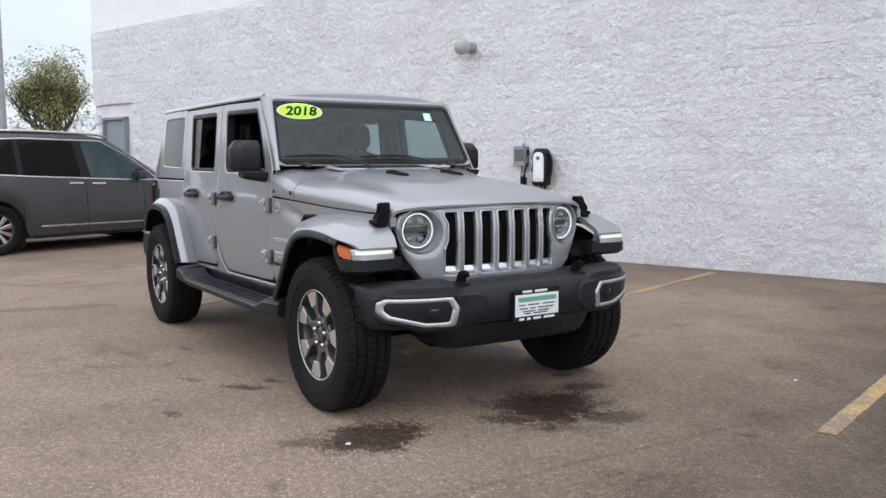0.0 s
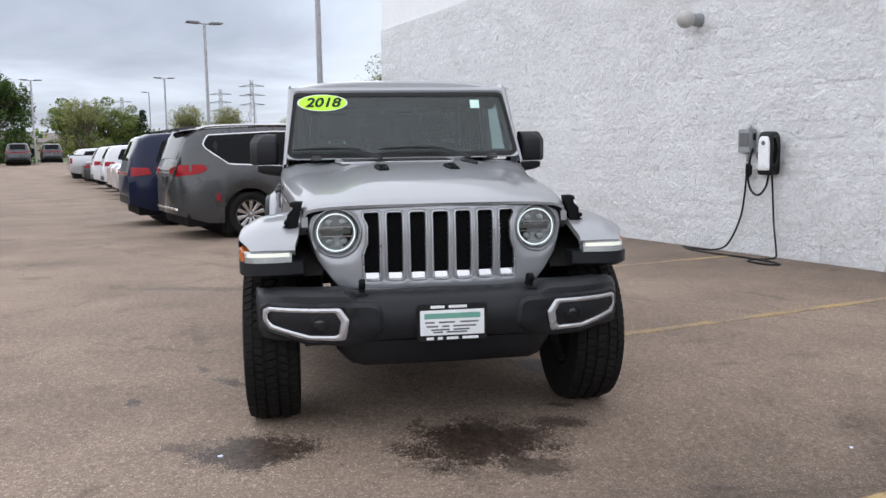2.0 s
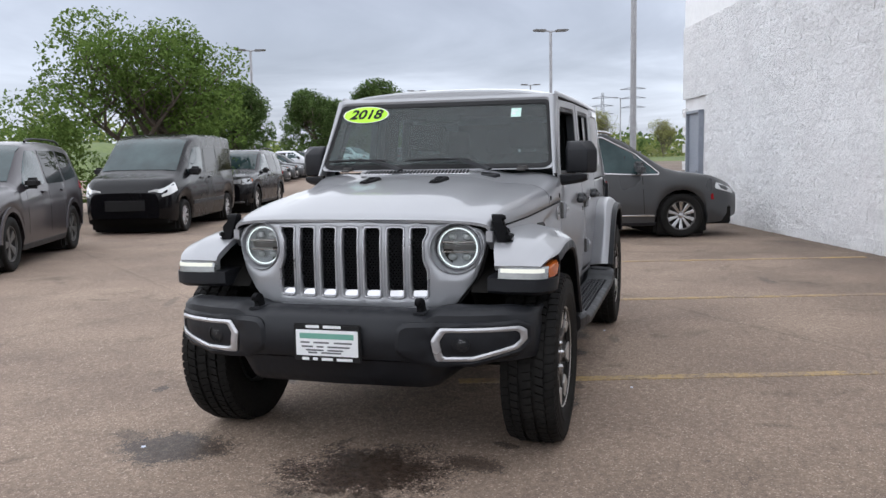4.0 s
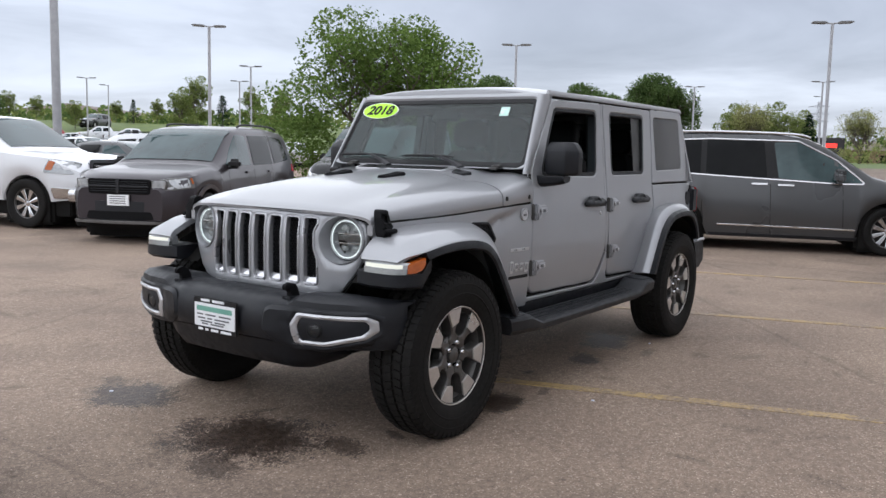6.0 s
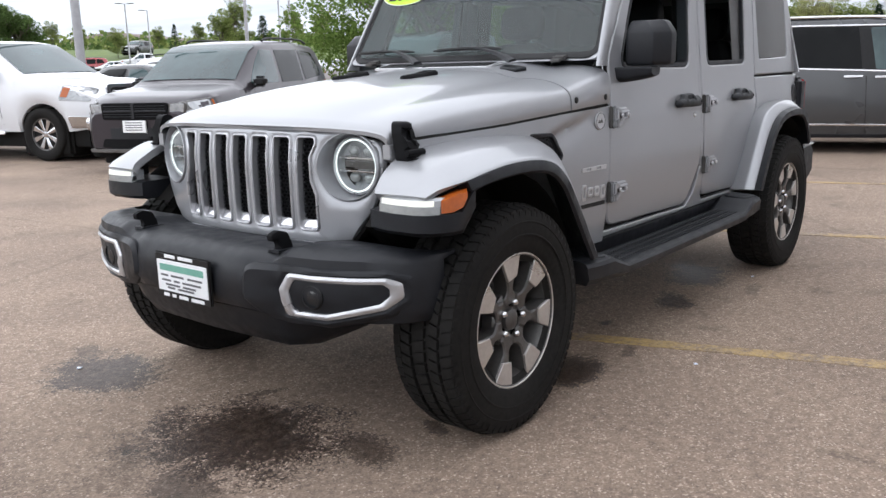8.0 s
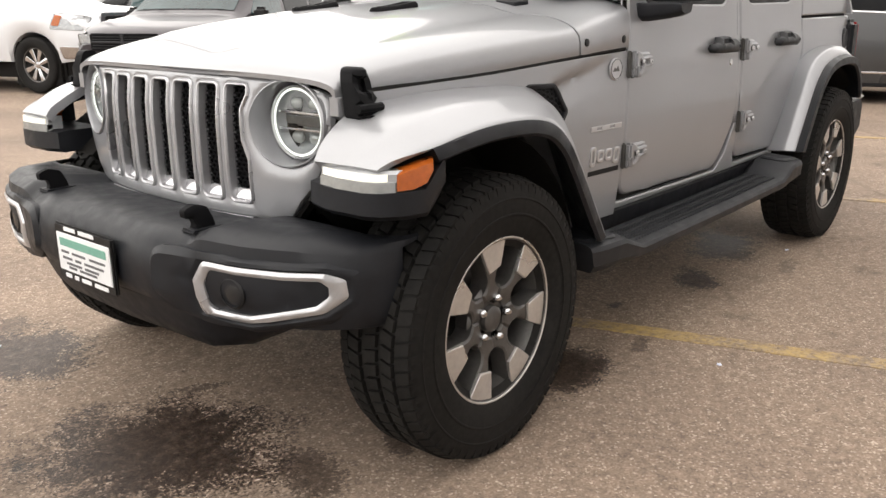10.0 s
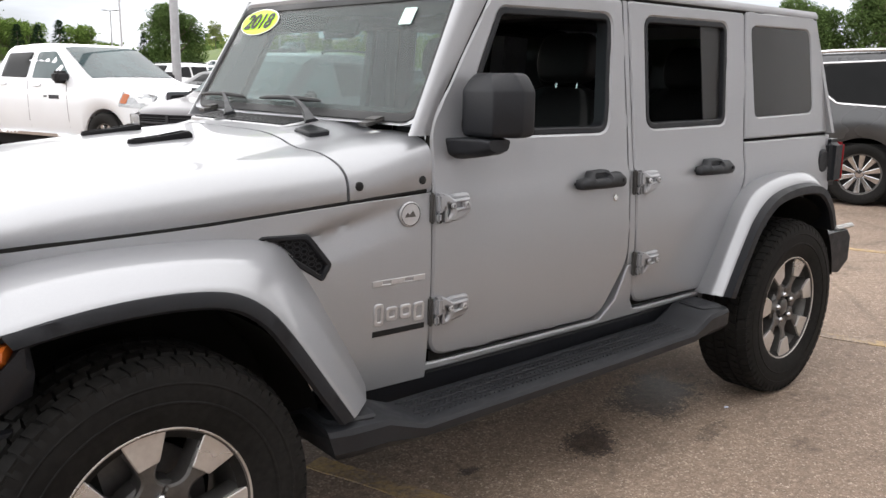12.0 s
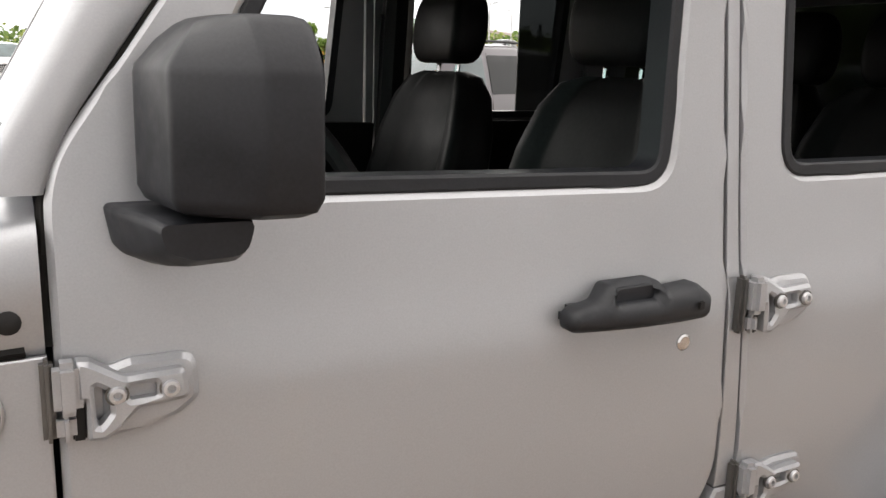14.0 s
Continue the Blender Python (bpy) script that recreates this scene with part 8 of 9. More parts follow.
def tree(label, h, width, leaf, seed, count, size, spread=0.5, levels=3, kids=(6, 4, 3), fork=0.28, up=0.6, group="", low=0.16, lobes=26, fill=0.7):
    """Wood that forks, and leaf clusters on its twigs and in many uneven lobes round them."""
    rnd = random.Random(seed)
    wood, ends = limbs(rnd, h, 0.9, 0.03 * h * 0.6, fork, levels, kids, up)
    top = max(e[0].z for e in ends)
    far = max(math.hypot(e[0].x, e[0].y) for e in ends)
    sx, sz = width / 2 / (far + spread), (h - spread * 0.7) / top
    fit_ = Matrix.Diagonal((sx, sx, sz, 1))
    spots = [(fit_ @ e, s) for e, s in ends]
    lob = []
    for i in range(lobes):
        t = rnd.random()
        z = h * (low + (0.93 - low) * t)
        r = width * 0.5 * (1 - abs((z / h - (low + 0.32)) / (0.98 - low - 0.20)) ** 2.2) * rnd.uniform(0.45, 0.74)
        a = rnd.uniform(0, 2 * math.pi)
        lob.append((Vector((max(0.0, r) * math.cos(a), max(0.0, r) * math.sin(a), z)), rnd.uniform(0.09, 0.15) * width))
    t = thing("tree", label, "tree", group)
    part("trunk", Geo().join(wood, fit_), BARK, t, "", 60)
    g = leaves(spots, int(count * (1 - fill)), spread, size, rnd)
    for _ in range(int(count * fill)):
        c, r = rnd.choice(lob)
        d = Vector((rnd.gauss(0, 1), rnd.gauss(0, 1), rnd.gauss(0, 1))).normalized() * r * rnd.uniform(0.55, 1.08) ** 0.6
        d.z *= 0.72
        p = c + d
        k = size * rnd.uniform(0.6, 1.4)
        g.add([(-k, 0, 0), (0, -k * 0.55, k * 0.15), (k, 0, -k * 0.1), (0, k * 0.55, k * 0.15)], [(0, 1, 2), (0, 2, 3)], pose(p.x, p.y, p.z, rnd.uniform(-60, 60), rnd.uniform(-60, 60), rnd.uniform(0, 360)))
    part("crown", g, leaf, t, "leafy crown", 0, fix=False)
    return t


def conifer(label, h, seed):
    rnd = random.Random(seed)
    t = thing("conifer", label, "tree", "conifers")
    part("trunk", tube([(0, 0, 0), (0.03, 0, h * 0.5), (0, 0, h)], [0.14, 0.08, 0.01], 7), BARK, t)
    g = Geo()
    for i in range(1500):
        z = h * (0.06 + 0.94 * rnd.random() ** 1.25)
        r = (h - z) * 0.30 * rnd.uniform(0.35, 1.08) + 0.05
        a = rnd.uniform(0, 360)
        k = rnd.uniform(0.12, 0.26)
        g.add([(0, -k * 0.3, 0), (0, k * 0.3, 0), (k * 1.5, 0, -k * 0.6)], [(0, 1, 2)], pose(r * math.cos(radians(a)), r * math.sin(radians(a)), z, rnd.uniform(-30, 30), 0, a))
    part("crown", g, NEEDLE, t, "dense dark needles", 0, fix=False)
    return t


def put(t, x, y, turn=0.0, s=1.0, z=0.0):
    t.matrix_basis = pose(x, y, z, 0, 0, turn) @ Matrix.Diagonal((s, s, s, 1))
    return t


def polar_at(az, d, eye=(3.5, 2.9)):
    return eye[0] + d * math.cos(radians(az)), eye[1] + d * math.sin(radians(az))


# a grass bank beyond the far rows
def bank(x, y):
    d = math.hypot(x - 3.5, y - 2.9)
    a = math.degrees(math.atan2(y - 2.9, x - 3.5))
    s = max(0.0, min(1.0, (d - 82) / 42))
    w = max(0.0, min(1.0, (-111 - a) / 7)) * max(0.0, min(1.0, (a + 150) / 8)) if a < 0 else 0.0
    return 4.4 * s * s * (3 - 2 * s) * w


def around(t, spots):
    """Copies of a tree at (bearing, distance, turn, size) round a point, standing on the bank."""
    for (az, d, eye), turn, s in spots:
        x, y = polar_at(az, d, eye)
        c = copy_thing(t, pose(x, y, bank(x, y) - 0.05, 0, 0, turn))
        c.scale = (s, s, s)


for car, az, d, label in ((red_suv, -119.7, 96, "red sport utility vehicle"), (truck, -123.2, 98, "white pickup truck"), (grey_suv, -122.8, 110, "dark grey sport utility vehicle"), (silver_sedan, -121.3, 95, "light silver sedan"), (silver_truck, -124.9, 97, "light silver pickup truck"), (silver_sedan, -118.2, 95, "light silver sedan")):
    x, y = polar_at(az, d)
    tagged(copy_thing(car, pose(x, y, bank(x, y), 0, 0, az + (150 if car is grey_suv else 96))), label + " parked on the grass bank", group="distant parked vehicles")

E1, E2, E3 = (4.2, 0.45), (3.15, 3.3), (0.3, 2.5)
put(tree("broad green tree in full spring leaf", 5.35, 7.4, LEAF, 3, 26000, 0.062, 0.36, 3, (7, 5, 4), 0.22, 0.55, low=0.14, lobes=46), *polar_at(-139.6, 25, E2), 20)
oak = put(tree("dense dark green tree at the lot's edge", 9.4, 9.0, LEAF_DARK, 8, 40000, 0.115, 0.5, 3, (7, 5, 4), 0.2, 0.6, "trees along the lot", low=0.05, lobes=95), *polar_at(-156.3, 88, E1), 0, 0.93)
around(oak, [((-160.6, 88, E1), 70, 1.03), ((-151.6, 38, E1), 140, 0.52), ((-148.6, 38, E1), 10, 0.50), ((-115.6, 92, E2), 90, 0.80)])
young = put(tree("young tree with fresh yellow-green leaves", 6.0, 4.4, LEAF_YELLOW, 12, 9000, 0.085, 0.4, 3, (6, 5, 3), 0.3, 0.9, "young trees", low=0.12), *polar_at(-165.5, 110, (4.2, -0.6)), 0, 1.34)
N = (4.2, -0.6)
N2 = (4.31, -1.17)
bud = put(tree("half-bare young tree in bud", 7.0, 6.4, LEAF_OLIVE, 14, 9000, 0.07, 0.4, 4, (7, 5, 4, 3), 0.22, 1.0, "trees in bud", low=0.10, lobes=34, fill=0.4), *polar_at(-173.2, 104, N2), 0, 1.05)
around(bud, [((-175.5, 106, N2), 150, 1.05), ((-179.9, 104, N2), 250, 0.84), ((177.9, 106, N2), 20, 0.82), ((176.4, 108, N2), 80, 0.6), ((-177.6, 112, N2), 80, 0.5), ((-166.4, 106, N), 200, 1.18)])
around(young, [((-167.9, 112, N2), 60, 1.40), ((-169.4, 116, N2), 130, 1.28), ((-164.0, 112, E2), 80, 1.15), ((-167.4, 112, E2), 10, 1.05),
               ((-121.4, 108, E2), 10, 0.58), ((-127.6, 106, E2), 70, 0.95), ((-128.6, 112, E2), 170, 1.12), ((-126.2, 120, E2), 70, 0.55), ((-119.3, 122, E2), 110, 0.52), ((-123.8, 128, E2), 110, 0.52), ((-132.0, 118, E2), 40, 0.9), ((-134.0, 112, E2), 240, 0.9), ((-117.8, 120, E2), 300, 0.6)])
put(tree("half-bare spring tree beyond the wall's end", 8.6, 8.6, LEAF_OLIVE, 21, 15000, 0.075, 0.42, 4, (8, 6, 4, 3), 0.17, 0.9, low=0.06, lobes=44, fill=0.45), *polar_at(170.9, 60, (4.05, -2.77)), 0)
blue = put(conifer("dark conifer beside the young trees", 5.2, 5), *polar_at(-170.4, 100, (4.31, -1.17)), 0, 1.2)
around(blue, [((-130.2, 100, E2), 30, 1.05), ((-124.8, 118, E2), 30, 0.6), ((-107.6, 80, E3), 80, 1.05), ((-112.4, 92, E3), 80, 0.9), ((-113.2, 92, E3), 10, 0.85), ((-105.3, 78, E3), 80, 0.95), ((-106.4, 78, E3), 190, 0.95)])
bare = put(tree("spreading half-bare tree with small fresh leaves", 6.4, 9.0, LEAF, 31, 9000, 0.05, 0.25, 4, (9, 6, 5, 4), 0.13, 0.25, fill=0.0), *polar_at(-100.6, 31, E3), 0)
around(bare, [((-86.0, 36, E3), 120, 1.1)])
row = put(tree("green tree in a hedge row", 5.4, 5.2, LEAF, 44, 7000, 0.11, 0.45, 3, (6, 4, 3), 0.2, 0.6, "hedge row trees", low=0.08), *polar_at(-108.6, 95, E3), 0, 1.1)
around(row, [((-104.6, 88, E3), 90, 1.15), ((-106.0, 92, E3), 190, 1.1), ((-103.4, 90, E3), 260, 1.2), ((-95, 80, E3), 40, 0.8), ((-110.5, 100, E3), 140, 0.75), ((-80, 60, E3), 140, 0.9), ((-70, 55, E3), 240, 0.9), ((-155.6, 92, E2), 30, 1.1)])

# woods along the horizon
for leaf, count, seed, label in ((LEAF_DARK, 2000, 77, "belt of distant dark woods along the horizon"), (LEAF_YELLOW, 1500, 78, "distant young woods in fresh leaf")):
    rnd = random.Random(seed)
    g = Geo()
    for i in range(count):
        a = rnd.uniform(-215, -60)
        d = rnd.uniform(140, 210)
        x, y = polar_at(a, d)
        h = 2.0 + 4.5 * (0.5 + 0.5 * noise.noise((a * 0.5, seed, 3.0))) + rnd.uniform(0, 1.5)
        h *= 0.55 if -138 < a < -112 else 1.0
        b = bank(x, y)
        for j in range(11):
            k = rnd.uniform(0.22, 0.6)
            g.add([(-k, 0, 0), (0, -k * 0.7, k * 0.2), (k, 0, 0), (0, k * 0.7, k * 0.3)], [(0, 1, 2), (0, 2, 3)], pose(x + rnd.gauss(0, 1.2), y + rnd.gauss(0, 1.2), b + rnd.uniform(0.1, 1.0) * h, rnd.uniform(30, 150), rnd.uniform(-50, 50), rnd.uniform(0, 360)))
    single("far_woods", g, leaf, label, "woods", kind="stuff", smooth=0)

# lawns beyond the car park
g = Geo()
na, nd = 64, 12
for i in range(na + 1):
    for j in range(nd + 1):
        x, y = polar_at(-152 + 60 * i / na, 80 + 140 * (j / nd) ** 1.5)
        g.v.append((x, y, 0.02 + bank(x, y) + (0.15 * noise.noise((x * 0.06, y * 0.06, 0)) if j else 0)))
for i in range(na):
    for j in range(nd):
        k = i * (nd + 1) + j
        g.f.append((k, k + 1, k + nd + 2, k + nd + 1))
single("lawn", g, GRASS_SOIL, "green grass bank beyond the car park", "grass", kind="structure", smooth=60)
g = Geo()
nx, ny = 14, 20
x0, y0, x1, y1 = -150, -74, -84, 60
for j in range(ny + 1):
    for i in range(nx + 1):
        x, y = x0 + (x1 - x0) * i / nx, y0 + (y1 - y0) * j / ny
        e = min(i, nx - i, j, ny - j)
        g.v.append((x, y, 0.02 + rise(*(LOT.inverted() @ Vector((x, y, 0)))[:2]) + (0.6 * min(1, e / 2) * (0.6 + 0.4 * noise.noise((x * 0.05, y * 0.05, 0))) if e else 0)))
for j in range(ny):
    for i in range(nx):
        a = j * (nx + 1) + i
        g.f.append((a, a + 1, a + nx + 2, a + nx + 1))
single("lawn", g, GRASS_SOIL, "green mown lawn beyond the car park", "grass", kind="structure")

# pylons
def pylon(x, y, h, turn):
    t = thing("pylon", "lattice steel power pylon far away", "pylon", "pylons", pose(x, y, 0, 0, 0, turn))
    g = Geo()
    for sx in (-1, 1):
        for sy in (-1, 1):
            g.join(tube([(sx * 2.2, sy * 2.2, 0), (sx * 0.7, sy * 0.7, h * 0.6), (sx * 0.4, sy * 0.4, h)], 0.07, 4))
    for i in range(10):
        z0, z1 = h * i / 10, h * (i + 1) / 10
        w = lambda z: float(np.interp(z, [0, h * 0.6, h], [2.2, 0.7, 0.4]))
        for s in (-1, 1):
            g.join(tube([(-w(z0), s * w(z0), z0), (w(z1), s * w(z1), z1)], 0.06, 3)).join(tube([(w(z0), s * w(z0), z0), (-w(z1), s * w(z1), z1)], 0.06, 3))
    part("lattice", g, STEEL, t, "", 0, fix=False)
    for z in (0.68, 0.80, 0.92):
        part("cross_arm", tube([(-4.2, 0, h * z), (0, 0, h * z + 0.7), (4.2, 0, h * z)], 0.12, 4).join(tube([(-4.2, 0, h * z), (4.2, 0, h * z)], 0.10, 4)), STEEL, t)
    return t


p0 = pylon(*polar_at(-177.0, 290, (4.31, -1.17)), 25, 80)
for a, d in ((-175.0, 330), (-169.0, 380)):
    copy_thing(p0, pose(*polar_at(a, d, (4.31, -1.17)), 0, 0, 0, 80))

# low buildings far off
BRICK_FAR = varied("far_brown_brick", (0.20, 0.12, 0.08), (0.28, 0.18, 0.13), 1.0, 0.85)
TAN_FAR = varied("far_tan_wall", (0.34, 0.29, 0.23), (0.42, 0.37, 0.30), 1.0, 0.85)
ROOF_FAR = varied("far_roof", (0.12, 0.10, 0.09), (0.18, 0.15, 0.13), 1.0, 0.9)


def hall(x, y, L, D, h, turn, wall_mat, label):
    t = thing("low_building", label, "building", "", pose(x, y, 0, 0, 0, turn))
    part("wall", block(L, D, h, 0.05, at(0, 0, h / 2)), wall_mat, t)
    part("roof", loft([[(-L / 2 - 0.4, s * (D / 2 + 0.4), h) for s in (-1, 1)] + [(-L / 2 + 2, 0, h + 1.6)], [(L / 2 + 0.4, s * (D / 2 + 0.4), h) for s in (-1, 1)] + [(L / 2 - 2, 0, h + 1.6)]]), ROOF_FAR, t)
    for i in range(int(L / 3)):
        for s in (1, -1):
            part("window", block(1.4, 0.1, 1.3, 0.02, at(-L / 2 + 1.5 + 3 * i, s * (D / 2 + 0.02), h * 0.55)), DARK_GLASS, t)
    return t


hall(*polar_at(-163.9, 150, (4.2, 0.4)), 16, 12, 3.4, 95, TAN_FAR, "low tan building with a brown roof, far away")
hall(*polar_at(-170.6, 165, (4.2, 0.4)), 18, 10, 3.2, 95, BRICK_FAR, "low red-brown building far away")
hall(*polar_at(-124, 230), 60, 20, 8.5, 35, TAN_FAR, "long pale warehouse far away")


def school_bus():
    t = thing("bus", "orange-yellow bus parked far away on the grass edge", "bus", m=pose(*polar_at(-110.1, 100, (0.3, 2.5)), 0, 0, 0, -15))
    OR = varied("bus_orange", (0.55, 0.20, 0.02), (0.65, 0.26, 0.03), 2, 0.5)
    b = part("body", block(7.5, 2.4, 1.9, 0.15, at(0, 0, 1.75)).join(block(1.4, 2.2, 0.9, 0.15, at(4.3, 0, 1.2))), OR, t)
    for i in range(8):
        for s in (1, -1):
            part("window", block(0.7, 0.04, 0.6, 0.02, at(-3.2 + 0.86 * i, s * 1.2, 2.15)), DARK_GLASS, b)
    for x in (-2.4, 3.4):
        for s in (1, -1):
            part("wheel", Geo().join(tyre_mesh(0.48, 0.28, 0.28, 24), at(x, s * 1.05, 0.48)), RUBBER, b)


school_bus()

# a red sign board on two posts
t = thing("sign_board", "dark board with an unreadable red sign on posts", "sign", m=pose(*polar_at(-169.0, 120, (3.15, 3.3)), 0, 0, 0, 10))
for s in (-1, 1):
    part("post", block(0.15, 0.15, 4.0, 0.02, at(0, s * 1.4, 2.0)), STEEL, t)
part("board", block(0.2, 3.4, 2.2, 0.03, at(0, 0, 3.2)), BROWN_PAINT, t)
part("red_bar", block(0.04, 1.7, 0.55, 0.02, at(0.13, 0, 3.3)), glow("red_sign_light", (1.0, 0.05, 0.03), 0.8, (0.5, 0.02, 0.02)), t)

# scraps on the asphalt
SCRAP = varied("torn_white_plastic", (0.50, 0.54, 0.66), (0.72, 0.75, 0.84), 60, 0.3)
rnd = random.Random(11)
for x, y, r in ((0.585, -1.03, 0.016), (-0.99, 1.17, 0.010), (-2.62, 0.86, 0.012), (1.05, 1.72, 0.010), (2.2, 2.05, 0.008)):
    ring = [(x + r * rnd.uniform(0.5, 1.2) * math.cos(a), y + r * rnd.uniform(0.4, 1.0) * math.sin(a)) for a in [math.pi / 4 * q for q in range(8)]]
    g = Geo().add([(*p, 0.001) for p in ring] + [(x, y, 0.0075)] + [(*p, 0.003 + 0.004 * rnd.random()) for p in ring], [(8 + 1 + q, 8 + 1 + (q + 1) % 8, 8) for q in range(8)] + [(q, (q + 1) % 8, 9 + (q + 1) % 8, 9 + q) for q in range(8)] + [tuple(range(8))[::-1]])
    single("plastic_scrap", g, SCRAP, "small crumpled scrap of pale plastic on the asphalt", "litter", "scraps on the asphalt", smooth=0)

# ---- on the wall ----
def on_wall(u, z, off=0.0):
    return lot(u, VW - off, z)


d = thing("door_1", "blue-grey steel service door in the white wall", "door", kind="structure", m=LOT)
DW = (DOOR[1] - DOOR[0])
part("door_leaf", block(DW - 0.12, 0.05, DOOR[2] - 0.07, 0.008, at((DOOR[0] + DOOR[1]) / 2, VW + 0.03, DOOR[2] / 2)), DOOR_PAINT, d)
part("door_frame", Geo().join(block(0.06, 0.12, DOOR[2], 0.008, at(DOOR[0] + 0.03, VW + 0.0, DOOR[2] / 2))).join(block(0.06, 0.12, DOOR[2], 0.008, at(DOOR[1] - 0.03, VW + 0.0, DOOR[2] / 2))).join(block(DW, 0.12, 0.06, 0.008, at((DOOR[0] + DOOR[1]) / 2, VW + 0.0, DOOR[2] - 0.03))), DOOR_PAINT, d)
part("door_knob", Geo().join(ball(0.03, 0.04, 0.03, 12, 8, at(DOOR[1] - 0.16, VW - 0.03, 1.0))), STEEL, d)

SPHERE = varied("frosted_grey_lamp", (0.30, 0.29, 0.275), (0.40, 0.39, 0.37), 12, 0.5)
lamp = thing("wall_lamp", "round frosted grey flood lamp on the white wall", "lamp", m=on_wall(-4.62, 2.945))
part("lamp_head", Geo().join(ball(0.115, 0.115, 0.115, 22, 14, at(0, -0.25, 0))), SPHERE, lamp, "round frosted head")
part("lamp_collar", Geo().join(revolve([(0.06, -0.10), (0.075, -0.13), (0.08, -0.17), (0.07, -0.18)], 22), at(0, 0, 0)), STEEL, lamp)
part("lamp_mount", revolve([(0.0001, -0.14), (0.075, -0.14), (0.085, 0.0)], 18), STEEL, lamp)

box = thing("switch_box", "grey steel switch box fixed to the wall", "electrical box", m=on_wall(-3.72, 1.385))
part("case", block(0.205, 0.11, 0.28, 0.012, at(0, -0.055, 0)), STEEL, box)
part("lid", block(0.15, 0.012, 0.16, 0.006, at(0.005, -0.115, 0.015)), LINING, box)
part("lever", block(0.03, 0.03, 0.09, 0.008, at(0.12, -0.06, 0.05)), BLACK_INK, box)
part("conduit", tube([(0, -0.04, -0.14), (0, -0.04, -0.26)], 0.016, 8), STEEL, box)
part("conduit", tube([(0.03, -0.05, 0.14), (0.03, -0.03, 0.18)], 0.02, 8), STEEL, box)

ch = thing("car_charger", "wall-mounted electric car charger with a white front and coiled cable", "charger", m=on_wall(-3.38, 1.235))
o = rpoly([(-0.115, -0.255, 0.05), (0.115, -0.255, 0.05), (0.125, 0.10, 0.06), (0.10, 0.255, 0.08), (-0.10, 0.255, 0.08), (-0.125, 0.10, 0.06)], 6)
part("case", panel(o, lambda a, b, q: (a, -0.13 + q, b), 0.13, 0.02, step=0.06), BLACK_INK, ch, "black case", 40)
i_ = rpoly([(-0.085, -0.20, 0.03), (0.085, -0.20, 0.03), (0.085, 0.12, 0.05), (0.06, 0.20, 0.06), (-0.06, 0.20, 0.06), (-0.085, 0.12, 0.05)], 6)
cv = part("cover", panel(i_, lambda a, b, q: (a, -0.15 + q, b), 0.03, 0.008, step=0.06), WHITE, ch, "white front cover", 40)
part("mark", panel(circle(0, 0.12, 0.028, 20), lambda a, b, q: (a, -0.153 + q, b), 0.003, 0.0), LINING, cv)
for k in range(4):
    r = 0.20 - 0.012 * k
    pts = [(0.10 + 0.06 * math.cos(t) + (0.02 * k), -0.06 - 0.025 * k, 0.02 + r * math.sin(t)) for t in [radians(-100 + 200 * q / 16) for q in range(17)]]
    part("cable_coil", tube(pts, 0.014, 6), BLACK_INK, ch)
CABLE = BLACK_INK
hang = [(0.0, -0.05, -0.25), (-0.03, -0.06, -0.40), (-0.14, -0.06, -0.50), (-0.26, -0.06, -0.44), (-0.30, -0.07, -0.28), (-0.24, -0.10, -0.05), (-0.20, -0.10, 0.06)]
part("cable", tube(spline(hang, 6), 0.013, 6), CABLE, ch, "black hanging cable")
part("plug", block(0.07, 0.09, 0.17, 0.025, at(-0.26, -0.10, -0.20)), BLACK_INK, ch)
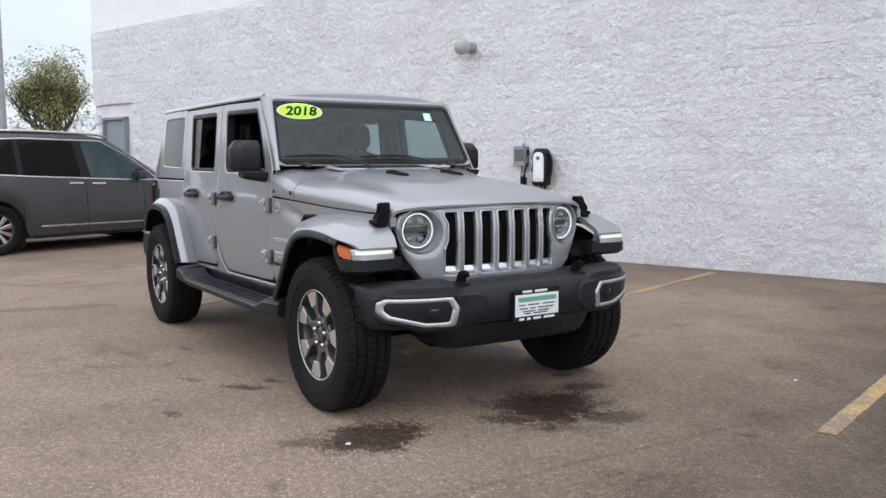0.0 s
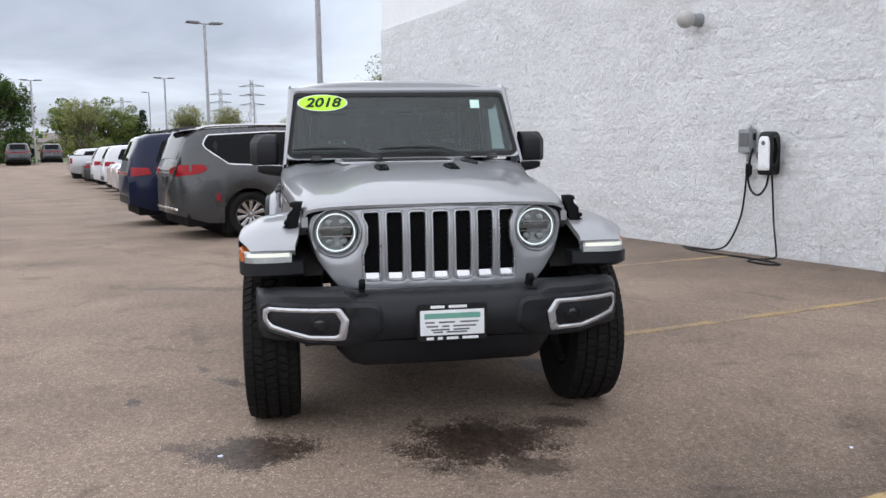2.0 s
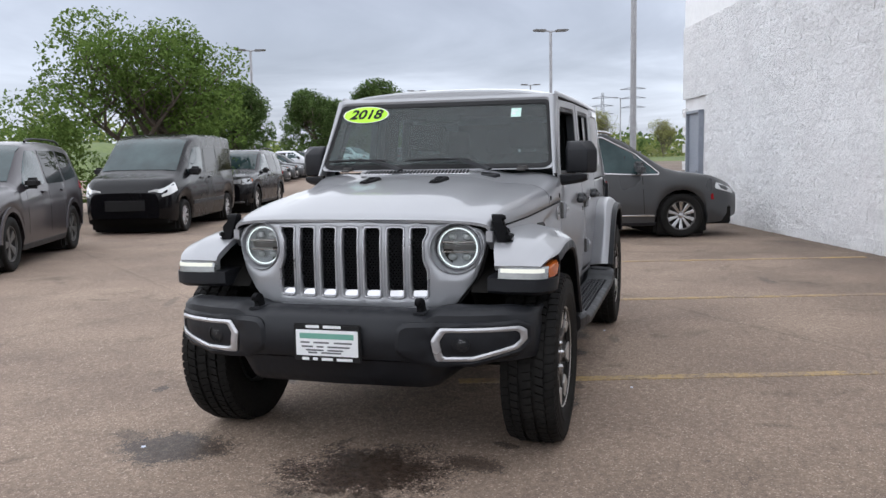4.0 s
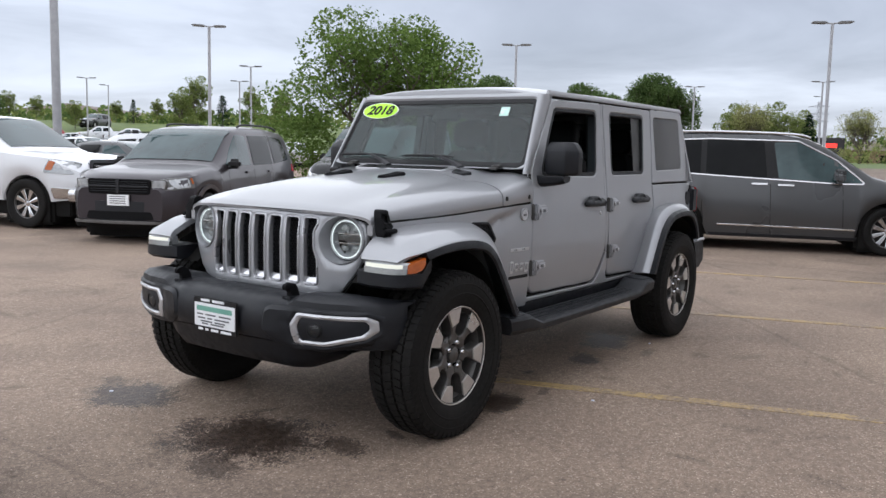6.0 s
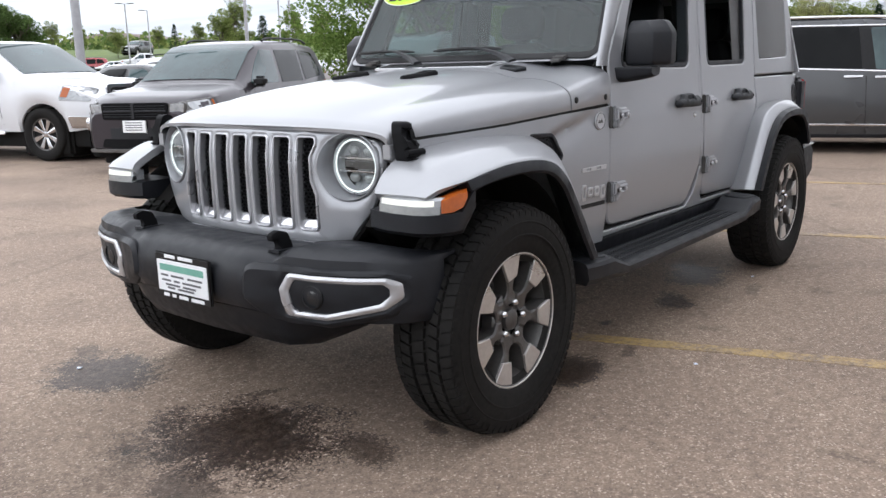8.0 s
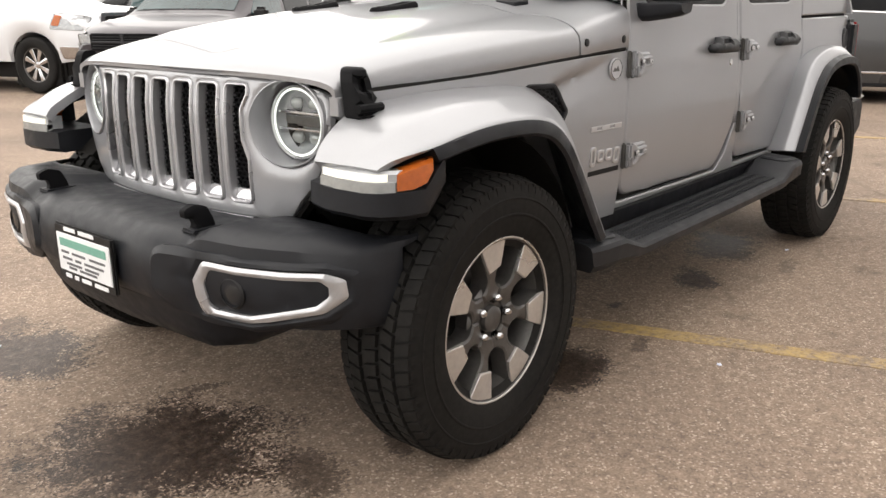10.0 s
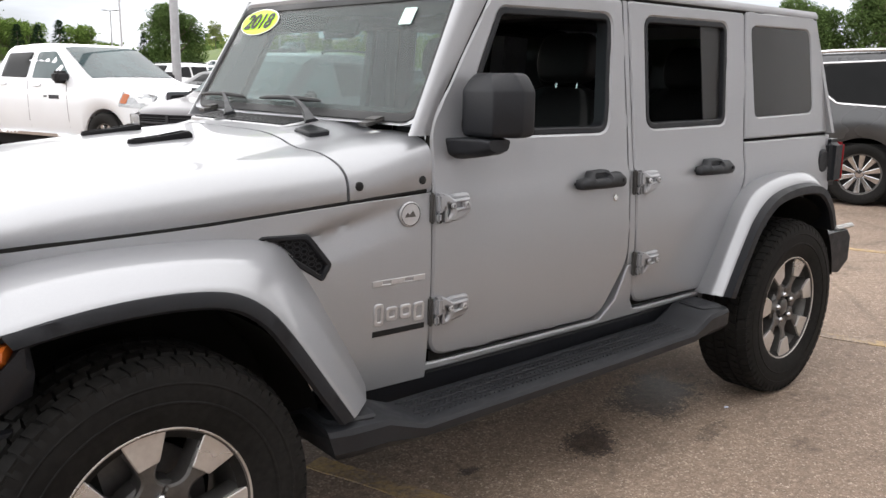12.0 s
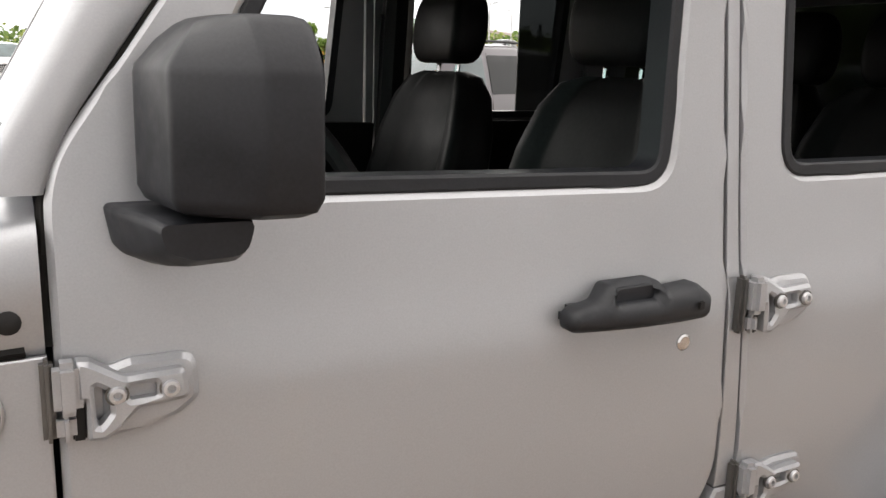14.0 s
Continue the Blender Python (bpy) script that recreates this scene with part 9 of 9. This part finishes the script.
drop1 = [(-0.34, -0.05, -0.12), (-0.35, -0.06, -0.45), (-0.42, -0.06, -0.80), (-0.58, -0.09, -1.12), (-0.75, -0.14, -1.212), (-1.05, -0.20, -1.222), (-1.35, -0.12, -1.222), (-1.0, -0.32, -1.222), (-0.5, -0.38, -1.222), (0.0, -0.36, -1.222), (0.45, -0.42, -1.222), (0.62, -0.52, -1.222), (0.5, -0.62, -1.222), (0.2, -0.56, -1.222), (0.12, -0.35, -1.222)]
part("cable", tube(spline(drop1, 6), 0.012, 6), CABLE, ch, "black cable trailing on the asphalt")
drop2 = [(0.06, -0.06, -0.25), (0.08, -0.06, -0.50), (0.11, -0.06, -0.85), (0.17, -0.08, -1.12), (0.19, -0.12, -1.222), (0.18, -0.35, -1.222)]
part("cable", tube(spline(drop2, 6), 0.012, 6), CABLE, ch)

# ---- the wall's blocks: those beside the parked vehicle one by one, the rest joined ----
block_meshes = [finish("block", split_block(s, LONG), BLOCK, 60) for s in range(14)]
half_mesh = [finish("block", split_block(s + 40, LONG / 2), BLOCK, 60) for s in range(3)]
rest = Geo()
shapes = [split_block(s + 60, LONG) for s in range(40)]
halves = [split_block(s + 120, LONG / 2) for s in range(5)]
rnd = random.Random(4)
singles = 0
for row in range(21):
    z = row * COURSE
    u = U0 + (LONG / 2 if row % 2 else 0.0)
    starts = ([(U0, LONG / 2)] if row % 2 else [])
    while u < U1 - 0.05:
        starts.append((u, LONG if u + LONG <= U1 + 0.01 else LONG / 2))
        u += LONG
    for u, wide in starts:
        if u + wide > DOOR[0] - 0.05 and u < DOOR[1] + 0.05 and z < DOOR[2] + 0.1:
            continue
        near = -5.4 <= u <= 1.2 and 0 <= row < 18 and singles < 300
        off = rnd.uniform(-0.004, 0.004)
        if near:
            me = rnd.choice(block_meshes if wide == LONG else half_mesh)
            o = new("block", me)
            o.parent = wall
            o.matrix_basis = at(u, VW + off, z)
            singles += 1
        else:
            rest.join(rnd.choice(shapes if wide == LONG else halves), at(u, VW + off, z))
ob = part("block_rows", rest, BLOCK, wall, "courses of white split-face block", 60)
tagged(ob, kind="stuff")
